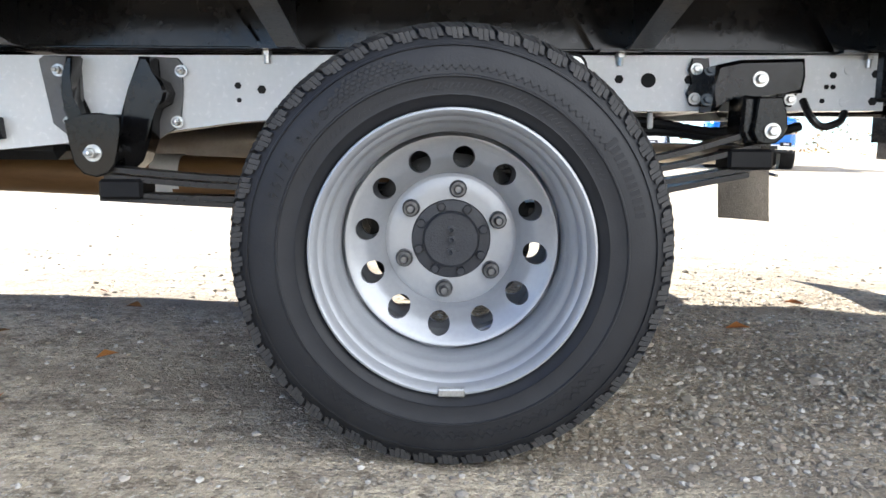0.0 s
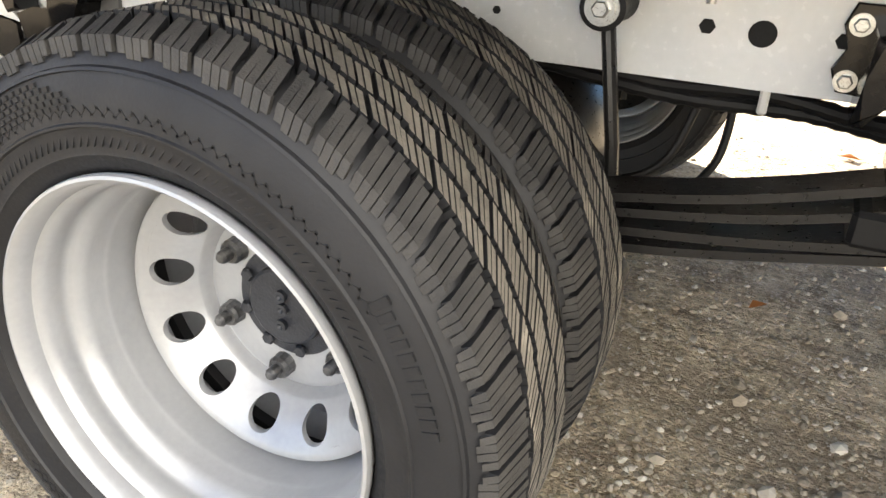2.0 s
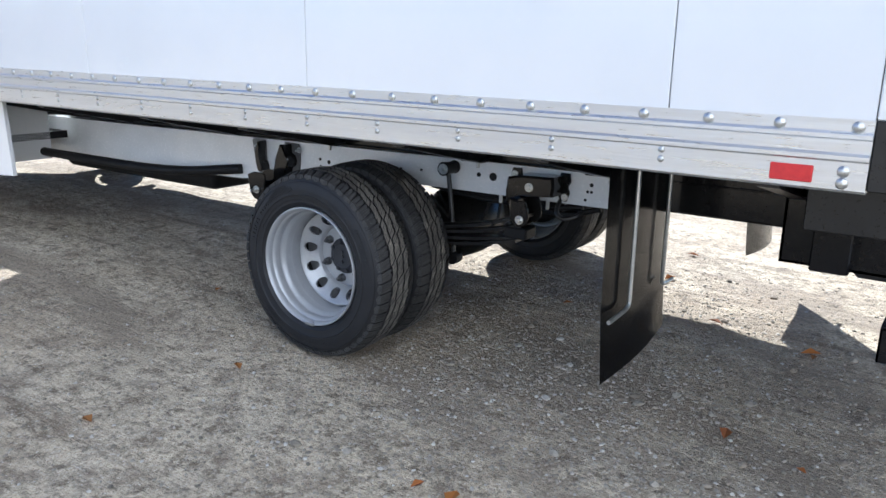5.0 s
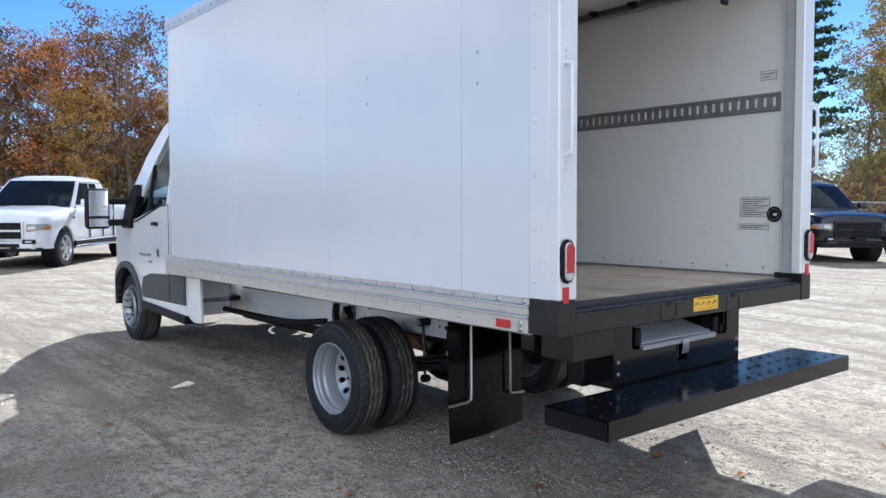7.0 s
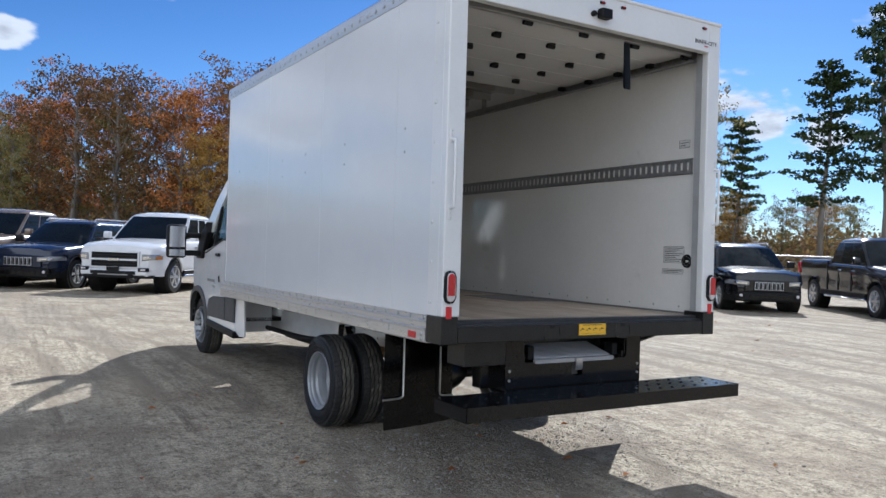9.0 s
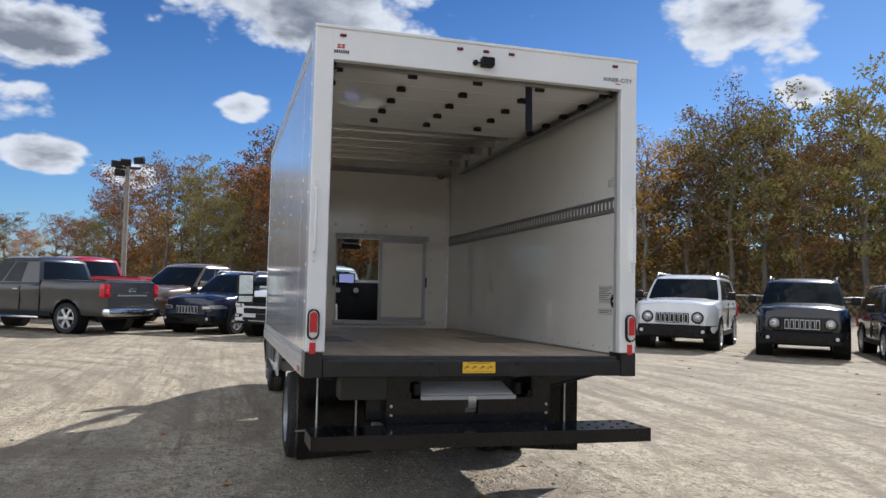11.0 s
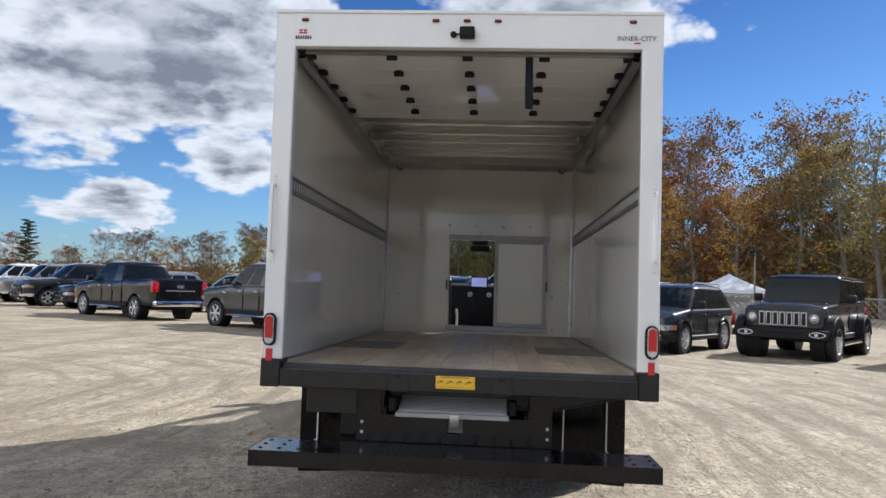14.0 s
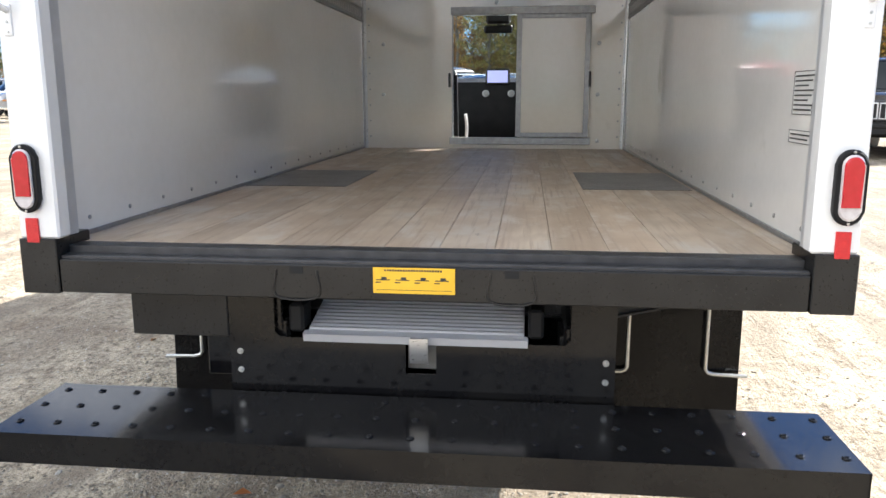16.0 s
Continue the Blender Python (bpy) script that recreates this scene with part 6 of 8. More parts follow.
CAB_L = 0.055
arch = [(FRONT_X + 0.435 * math.cos(t), FRONT_Z + 0.435 * math.sin(t)) for t in [radians(a) for a in range(-10, 191, 12)]]
for y, s in ((CAB_L, 1), (mirror_y(CAB_L), -1)):
    a, b = sorted((y, y + s * 0.05))
    low = [(-2.46, 0.56), (-3.50, 0.50)] + [(x, max(z, 0.42)) for x, z in arch] + [(-4.70, 0.55), (-5.02, 0.60), (-5.06, 0.92), (-4.78, 1.10), (-4.45, 1.215), (-3.98, 1.262), (-3.70, 1.275), (-3.05, 1.425), (-2.46, 1.44)]
    part("cab_side", lean(prism(bmesh.new(), low, "y", a, b, 0.012)), WHITE_PAINT, truck, "white cab side with door")
    up = [(-4.30, 1.235), (-3.98, 1.262), (-3.80, 1.272), (-3.40, 1.78), (-3.10, 2.065), (-2.95, 2.10), (-2.46, 2.12), (-2.46, 2.30), (-2.95, 2.26), (-3.25, 2.16), (-3.60, 1.90)]
    part("cab_pillar", lean(prism(bmesh.new(), up, "y", a, b, 0.01)), WHITE_PAINT, truck, "white roof pillar")
    part("cab_door_post", lean(prism(bmesh.new(), [(-2.46, 1.44), (-2.92, 1.43), (-2.94, 2.10), (-2.46, 2.12)], "y", a, b)), WHITE_PAINT, truck)
    gy = y + s * 0.02
    g1 = lean(prism(bmesh.new(), [(-3.80, 1.275), (-3.70, 1.278), (-3.05, 1.428), (-2.93, 1.43), (-2.945, 2.10), (-3.10, 2.065), (-3.40, 1.78)], "y", min(gy, gy + s * 0.004), max(gy, gy + s * 0.004)))
    win = part("side_window", g1, GLASS, truck, "clear cab side window", smooth=0)
    win.visible_shadow = False
    bm = bmesh.new()
    pts = [(-3.83, 1.27), (-3.70, 1.262), (-3.05, 1.412), (-2.92, 1.415)]
    tube(bm, [(x, y - s * 0.002, z) for x, z in pts], 0.010, 6)
    part("window_seal", lean(bm), BLACK_PLASTIC, win)
    part("quarter_pillar", lean(prism(bmesh.new(), [(-3.42, 1.345), (-3.39, 1.352), (-3.37, 1.80), (-3.40, 1.775)], "y", min(y, y + s * 0.03), max(y, y + s * 0.03))), BLACK_PLASTIC, win)
    # Grey lower cladding, wheel arch trim and step.
    c0, c1 = sorted((y - s * 0.012, y + s * 0.01))
    clad = [(-2.46, 0.805), (-3.30, 0.775), (-3.50, 0.735), (-3.565, 0.60), (-3.52, 0.535), (-2.46, 0.548)]
    part("door_cladding", prism(bmesh.new(), clad, "y", c0, c1, 0.006), CLADDING, truck, "dark grey door cladding")
    c2, c3 = sorted((y - s * 0.014, y + s * 0.02))
    seam = bmesh.new()
    add_box(seam, (-2.80, c2 if s > 0 else c3 - 0.003, 0.56), (-2.792, c2 + 0.003 if s > 0 else c3, 1.42))
    part("door_gap", seam, HOLE, truck, "", smooth=0)
    outer = [(FRONT_X + 0.475 * math.cos(t), FRONT_Z + 0.475 * math.sin(t)) for t in [radians(a) for a in range(0, 181, 10)]]
    inner = [(FRONT_X + 0.415 * math.cos(t), FRONT_Z + 0.415 * math.sin(t)) for t in [radians(a) for a in range(180, -1, -10)]]
    part("wheel_arch", lean(prism(bmesh.new(), outer + inner, "y", min(y - s * 0.022, y + s * 0.04), max(y - s * 0.022, y + s * 0.04), 0.006)), CLADDING, truck, "dark grey wheel arch trim")
    well = bmesh.new()
    rim_out = [(FRONT_X + 0.430 * math.cos(q), FRONT_Z + 0.430 * math.sin(q)) for q in [radians(k) for k in range(0, 181, 12)]]
    rim_in = [(FRONT_X + 0.415 * math.cos(q), FRONT_Z + 0.415 * math.sin(q)) for q in [radians(k) for k in range(180, -1, -12)]]
    prism(well, rim_out + rim_in, "y", min(y + s * 0.03, y + s * 0.36), max(y + s * 0.03, y + s * 0.36))
    prism(well, rim_out, "y", min(y + s * 0.36, y + s * 0.37), max(y + s * 0.36, y + s * 0.37))
    part("wheel_well", well, BLACK_PLASTIC, truck, "black wheel well")
    st = bmesh.new()
    prism(st, [(-2.40, 0.46), (-3.52, 0.50), (-3.50, 0.43), (-2.42, 0.39)], "y", min(y - s * 0.03, y + s * 0.10), max(y - s * 0.03, y + s * 0.10), 0.01)
    part("side_sill", st, BLACK_PLASTIC, truck, "black cab side sill")
    part("rocker_panel", prism(bmesh.new(), [(-2.46, 0.548), (-3.52, 0.535), (-3.52, 0.49), (-2.46, 0.45)], "y", min(y, y + s * 0.03), max(y, y + s * 0.03)), WHITE_PAINT, truck, "white rocker panel")
    sp = bmesh.new()
    prism(sp, [(-2.46, 0.83), (-2.16, 0.83), (-2.14, 0.43), (-2.30, 0.42), (-2.46, 0.46)], "y", min(y + s * 0.01, y + s * 0.03), max(y + s * 0.01, y + s * 0.03))
    add_box(sp, (-2.50, min(y + s * 0.01, y + s * 0.4), 0.45), (-2.46, max(y + s * 0.01, y + s * 0.4), 0.83))
    part("splash_panel", sp, WHITE_PAINT, truck, "white splash panel behind the cab", smooth=0)
    hd = bmesh.new()
    add_box(hd, (-3.235, min(y - s * 0.02, y), 1.228), (-3.10, max(y - s * 0.02, y), 1.262), 0.006)
    part("door_handle", hd, BLACK_PLASTIC, truck, "black door handle")
    part("fuel_flap", box_bm((-3.13, min(y - s * 0.004, y), 0.94), (-3.10, max(y - s * 0.004, y), 1.01), 0.003), BLACK_PLASTIC, truck, "", smooth=0)
    bd = bmesh.new()
    for i in range(9):
        add_box(bd, (-3.62 + i * 0.036, min(y - s * 0.003, y), 0.935), (-3.62 + i * 0.036 + 0.026, max(y - s * 0.003, y), 0.962))
    tagged(part("door_lettering", bd, ALU_DULL, truck, "", smooth=0), kind="stuff")
    bd = bmesh.new()
    for i in range(3):
        add_box(bd, (-3.38 + i * 0.034, min(y - s * 0.003, y), 0.875), (-3.38 + i * 0.034 + 0.024, max(y - s * 0.003, y), 0.893))
    tagged(part("door_lettering", bd, ALU_DULL, truck, "", smooth=0), kind="stuff")
    # Tall tow mirror on two arms.
    mh = bmesh.new()
    ym = y - s * 0.30
    add_box(mh, (-3.98, min(ym - s * 0.11, ym + s * 0.11), 1.19), (-3.86, max(ym - s * 0.11, ym + s * 0.11), 1.585), 0.035, 3)
    mirror_body = part("wing_mirror", mh, BLACK_PLASTIC, truck, "tall black two-pane wing mirror on twin arms")
    part("mirror_glass", box_bm((-3.862, min(ym - s * 0.088, ym + s * 0.088), 1.315), (-3.856, max(ym - s * 0.088, ym + s * 0.088), 1.562), 0.002), CHROME, mirror_body, "mirror glass")
    part("lower_mirror_glass", box_bm((-3.862, min(ym - s * 0.088, ym + s * 0.088), 1.212), (-3.856, max(ym - s * 0.088, ym + s * 0.088), 1.290), 0.002), CHROME, mirror_body, "convex mirror glass")
    arm = bmesh.new()
    for z in (1.46, 1.25):
        add_box(arm, (-3.97, min(ym + s * 0.08, y + s * 0.08), z - 0.032), (-3.89, max(ym + s * 0.08, y + s * 0.08), z + 0.032), 0.012)
    prism(arm, [(-4.10, 1.19), (-3.84, 1.19), (-3.62, 1.50), (-3.66, 1.62), (-3.90, 1.50)], "y", min(y - s * 0.025, y + s * 0.07), max(y - s * 0.025, y + s * 0.07), 0.01)
    part("mirror_arm", arm, BLACK_PLASTIC, mirror_body)


def strip(prof, y0=CAB_L + 0.01, n=6, thick=0.012):
    """A gently crowned sheet across the cab along a side profile, closed all round."""
    bm = bmesh.new()
    sheets = []
    for drop in (0.0, thick):
        rows = []
        for x, z in prof:
            rows.append([bm.verts.new((x + drop * 0.6, y0 + (mirror_y(y0) - y0) * i / n, z + 0.02 * math.sin(math.pi * i / n) - drop)) for i in range(n + 1)])
        sheets.append(rows)
        for one, two in zip(rows, rows[1:]):
            for i in range(n):
                bm.faces.new((one[i], one[i + 1], two[i + 1], two[i]))
    top, low = sheets
    rim = [(top[0][i], top[0][i + 1], low[0][i + 1], low[0][i]) for i in range(n)] + [(top[-1][i], top[-1][i + 1], low[-1][i + 1], low[-1][i]) for i in range(n)]
    rim += [(top[j][e], top[j + 1][e], low[j + 1][e], low[j][e]) for j in range(len(prof) - 1) for e in (0, n)]
    for f in rim:
        bm.faces.new(f)
    return lean(bm)


part("bonnet", strip([(-5.04, 0.90), (-4.98, 1.00), (-4.78, 1.10), (-4.45, 1.205), (-4.32, 1.235)]), WHITE_PAINT, truck, "white bonnet")
screen = part("windscreen", strip([(-4.32, 1.24), (-3.9, 1.62), (-3.55, 1.92), (-3.22, 2.165)]), GLASS, truck, "clear windscreen")
screen.visible_shadow = False
part("cab_roof", strip([(-3.22, 2.165), (-2.95, 2.255), (-2.46, 2.30)]), WHITE_PAINT, truck, "white cab roof")
part("front_bumper", strip([(-5.00, 0.40), (-5.10, 0.50), (-5.10, 0.75), (-5.04, 0.90)]), CLADDING, truck, "dark grey front bumper")
part("cab_floor", box_bm((-4.4, 0.14, 0.56), (-2.46, 1.93, 0.60)), BLACK_PLASTIC, truck, "black cab floor", smooth=0)
bm = bmesh.new()
prism(bm, [(-4.30, 0.70), (-3.72, 0.75), (-3.60, 1.10), (-3.62, 1.50), (-3.80, 1.54), (-4.22, 1.26)], "y", 0.15, 1.92, 0.03)
add_box(bm, (-3.80, 0.93, 0.60), (-3.40, 1.13, 0.95), 0.03)
dash = part("dashboard", bm, BLACK_PLASTIC, truck, "black dashboard with a lit centre screen")
part("screen_frame", box_bm((-3.640, 0.915, 1.475), (-3.605, 1.145, 1.625), 0.01), BLACK_GLOSS, dash)
part("lit_display", box_bm((-3.607, 0.935, 1.497), (-3.601, 1.125, 1.607)), SCREEN, dash, "lit display", smooth=0)
for y in (0.92, 1.16):
    bm = bmesh.new()
    lathe(bm, [(0.034, -3.630), (0.034, -3.600), (0.027, -3.595), (0.024, -3.610)], 18, (0, y, 1.395), "x")
    part("air_vent", bm, ALU_DULL, dash, "round air vent")
for y in (0.50, 1.56):
    bm = bmesh.new()
    add_box(bm, (-3.25, y - 0.24, 0.62), (-2.75, y + 0.24, 0.98), 0.06, 2)
    prism(bm, [(-2.93, 0.92), (-2.78, 0.92), (-2.60, 1.56), (-2.68, 1.62), (-2.76, 1.58)], "y", y - 0.23, y + 0.23, 0.05)
    prism(bm, [(-2.72, 1.60), (-2.62, 1.60), (-2.60, 1.80), (-2.68, 1.80)], "y", y - 0.12, y + 0.12, 0.03)
    part("seat", bm, BLACK_PLASTIC, truck, "black cab seat")
bm = bmesh.new()
tube(bm, smooth_line([(-2.85, 0.80, 0.62), (-2.80, 0.79, 0.85), (-2.84, 0.80, 1.10), (-2.82, 0.79, 1.22)], 4), 0.014, 8)
part("seat_belt_stalk", bm, CLEAR_LENS, truck, "seat belt buckle stalk")
bm = bmesh.new()
add_box(bm, (-3.42, 0.91, 1.93), (-3.38, 1.17, 2.00), 0.014)
add_box(bm, (-3.46, 0.93, 2.01), (-3.34, 1.15, 2.10), 0.02)
tube(bm, [(-3.40, 1.04, 1.98), (-3.42, 1.04, 2.05)], 0.012, 8)
part("rear_view_mirror", bm, BLACK_PLASTIC, truck, "black interior mirror and sensor pod")

# ---- the ground ----


def ground_height(x, y):
    near = max(0.0, 1.0 - max(0.0, math.hypot(x - 1, y) - 8) / 10)
    wheel = min(1.0, min(math.hypot(x - a, y - b) for a, b in ((0, 0.2), (0, 1.87), (-4.02, 0.2), (-4.02, 1.87))) / 0.9)
    ruts = 0.010 * noise.noise(Vector((x * 0.35 + y * 0.2, y * 2.3 - x * 0.9, 3.0)))
    return near * wheel * (0.016 * noise.noise(Vector((x * 0.7, y * 0.7, 0))) + ruts + 0.006 * noise.noise(Vector((x * 4, y * 4, 1)))) - 0.004 * near * wheel


def ground_axis(lo, hi, fine, reach):
    line = list(np.arange(lo, hi + fine / 2, fine))
    gap = fine
    out = []
    x = hi
    while x < reach:
        gap *= 1.35
        x += gap
        out.append(x)
    left, gap, x = [], fine, lo
    while x > -reach:
        gap *= 1.35
        x -= gap
        left.append(x)
    return left[::-1] + line + out


def build_ground():
    xs, ys = ground_axis(-5.5, 6.5, 0.085, 3000), ground_axis(-4.5, 4.5, 0.085, 3000)
    verts = [(x, y, ground_height(x, y)) for x in xs for y in ys]
    n = len(ys)
    faces = [(i * n + j, (i + 1) * n + j, (i + 1) * n + j + 1, i * n + j + 1) for i in range(len(xs) - 1) for j in range(n - 1)]
    me = bpy.data.meshes.new("ground")
    me.from_pydata(verts, [], faces)
    me.materials.append(GROUND)
    me.polygons.foreach_set("use_smooth", [True] * len(faces))
    return tagged(new("ground", me), "pale packed sandy gravel yard with tyre tracks", "ground", kind="structure")


build_ground()


def pebble_field():
    """Loose stones of many sizes, thick near the wheels and thinner further out."""
    rnd = random.Random(11)
    bm = bmesh.new()
    bmesh.ops.create_icosphere(bm, subdivisions=1, radius=1)
    base = [v.co.copy() for v in bm.verts]
    tris = [[v.index for v in f.verts] for f in bm.faces]
    bm.free()
    verts, faces = [], []
    for k in range(46000):
        if k < 36000:
            x, y = (rnd.gauss(0.9, 1.3), rnd.gauss(0.3, 1.1)) if k < 16000 else (rnd.gauss(0.75, 0.6), rnd.gauss(0.45, 0.55))
        else:
            x, y = rnd.uniform(-4.5, 6.5), rnd.uniform(-4.0, 4.2)
        s = min(0.0075 if k % 23 else 0.016, 0.0012 / max(0.02, rnd.random()) ** 0.72)
        if s > 0.012 and min(math.hypot(x, y - 0.2), math.hypot(x, y - 1.87)) < 0.45:
            continue
        sx, sy, sz, t = s * rnd.uniform(0.7, 1.4), s * rnd.uniform(0.7, 1.2), s * rnd.uniform(0.45, 0.8), rnd.uniform(0, 6.28)
        c, q = math.cos(t), math.sin(t)
        z = ground_height(x, y) + sz * 0.25
        o = len(verts)
        for v in base:
            j = 1 + rnd.uniform(-0.22, 0.22)
            a, b = v.x * sx * j, v.y * sy * j
            verts.append((x + a * c - b * q, y + a * q + b * c, z + v.z * sz * j))
        faces += [[o + i for i in f] for f in tris]
    me = bpy.data.meshes.new("pebbles")
    me.from_pydata(verts, [], faces)
    me.materials.append(PEBBLE)
    tagged(new("pebbles", me), "loose grey and tan gravel stones on the ground", "gravel", kind="stuff")


pebble_field()


def leaf_litter():
    rnd = random.Random(8)
    verts, faces = [], []
    for k in range(170):
        if k < 60:
            x, y = rnd.uniform(-1.5, 4.5), rnd.uniform(-2.2, 2.6)
        else:
            x, y = rnd.gauss(-10, 4.0), rnd.gauss(13.0, 3.0)
        s, t = rnd.uniform(0.018, 0.04) * (1 if k < 60 else 1.4), rnd.uniform(0, 6.28)
        z = ground_height(x, y) + 0.008
        o = len(verts)
        for a, b, h in ((-1, 0, 0), (0, -0.55, 0.3), (1, 0, 0.1), (0, 0.55, 0.45)):
            verts.append((x + s * (a * math.cos(t) - b * math.sin(t)), y + s * (a * math.sin(t) + b * math.cos(t)), z + h * s))
        faces.append((o, o + 1, o + 2, o + 3))
    me = bpy.data.meshes.new("fallen_leaves")
    me.from_pydata(verts, [], faces)
    me.materials.append(LEAF_RUST)
    tagged(new("fallen_leaves", me), "scattered dry rust-coloured fallen leaves", "leaves", kind="stuff")


leaf_litter()

# ---- parked vehicles ----
# Local space: x forward with the nose at 0, y to the vehicle's left.
PAINTS = {}


def paint(name, c, flake=0.0):
    if name not in PAINTS:
        d = tuple(min(1.0, v * 1.12 + 0.003) for v in c)
        PAINTS[name] = surface(name, c, d, 2.5, (0.16, 0.26), metal=flake, coat=0.6, spec=0.35)
    return PAINTS[name]


KINDS = {
    "pickup": dict(L=5.9, W=2.03, z0=0.46, r=0.405, fx=0.98, wb=3.70, top=[(0.0, 0.98), (0.06, 1.10), (0.4, 1.19), (1.35, 1.27), (1.55, 1.29), (3.72, 1.33), (3.76, 1.40), (5.80, 1.40), (5.88, 1.36)],
                   gh=(1.36, 2.16, 3.56, 3.76, 1.27, 1.99), panes=(0.40, 0.72), face="truck", bed=True),
    "suv": dict(L=4.65, W=1.90, z0=0.34, r=0.37, fx=0.90, wb=2.78, top=[(0.0, 0.74), (0.05, 0.90), (0.35, 0.99), (1.15, 1.07), (1.35, 1.09), (4.4, 1.12), (4.6, 1.02)],
                gh=(1.22, 2.02, 4.05, 4.50, 1.08, 1.70), panes=(0.37, 0.68, 0.92), face="suv", bed=False),
    "jeep_suv": dict(L=4.60, W=1.92, z0=0.34, r=0.37, fx=0.88, wb=2.80, top=[(0.0, 0.80), (0.05, 0.96), (0.35, 1.03), (1.2, 1.10), (4.4, 1.14), (4.55, 1.04)],
                     gh=(1.25, 1.98, 4.10, 4.46, 1.10, 1.73), panes=(0.37, 0.68, 0.92), face="slots", bed=False),
    "boxy_suv": dict(L=4.24, W=1.80, z0=0.34, r=0.345, fx=0.82, wb=2.57, top=[(0.0, 0.84), (0.04, 1.00), (0.25, 1.05), (1.1, 1.11), (4.1, 1.13), (4.2, 1.06)],
                     gh=(1.12, 1.68, 3.98, 4.16, 1.10, 1.68), panes=(0.36, 0.68, 0.93), face="round", bed=False),
    "offroader": dict(L=4.45, W=1.70, z0=0.46, r=0.415, fx=0.62, wb=3.00, top=[(0.18, 1.02), (0.22, 1.12), (0.5, 1.16), (1.45, 1.20), (4.3, 1.24), (4.42, 1.22)],
                      gh=(1.50, 1.78, 4.34, 4.42, 1.20, 1.85), panes=(0.30, 0.62, 0.93), face="offroad", bed=False),
}
WHEELS = {}


def road_wheel_meshes(r):
    if r not in WHEELS:
        a, b = bmesh.new(), bmesh.new()
        lathe(a, [(r * 0.64, -0.11), (r * 0.93, -0.115), (r * 0.99, -0.085), (r, -0.04), (r, 0.04), (r * 0.99, 0.085), (r * 0.93, 0.115), (r * 0.64, 0.11)], 36)
        lathe(b, [(r * 0.675, 0.115), (r * 0.65, 0.120), (r * 0.62, 0.09), (r * 0.60, -0.03)], 36, caps=False)
        for i in range(6):
            t = 2 * math.pi * i / 6
            m = Matrix.Rotation(t, 4, "Y")
            prism_pts = [(r * 0.12, -r * 0.11), (r * 0.34, -r * 0.060), (r * 0.62, -r * 0.125), (r * 0.62, r * 0.125), (r * 0.34, r * 0.060), (r * 0.12, r * 0.11)]
            spoke = bmesh.new()
            prism(spoke, prism_pts, "y", 0.060, 0.100, 0.008)
            bmesh.ops.transform(spoke, matrix=m, verts=spoke.verts)
            tmp = bpy.data.meshes.new("spoke")
            spoke.to_mesh(tmp)
            spoke.free()
            b.from_mesh(tmp)
            bpy.data.meshes.remove(tmp)
        lathe(b, [(r * 0.20, 0.06), (r * 0.20, 0.105), (r * 0.14, 0.112), (0.0001, 0.112)], 20)
        out = []
        for nm, bm, mt in (("tyre", a, RUBBER), ("rim", b, ALLOY)):
            bmesh.ops.recalc_face_normals(bm, faces=bm.faces)
            me = bpy.data.meshes.new(nm)
            bm.to_mesh(me)
            bm.free()
            me.materials.append(mt)
            me.polygons.foreach_set("use_smooth", [True] * len(me.polygons))
            me.set_sharp_from_angle(angle=radians(35))
            out.append(me)
        WHEELS[r] = out
    return WHEELS[r]


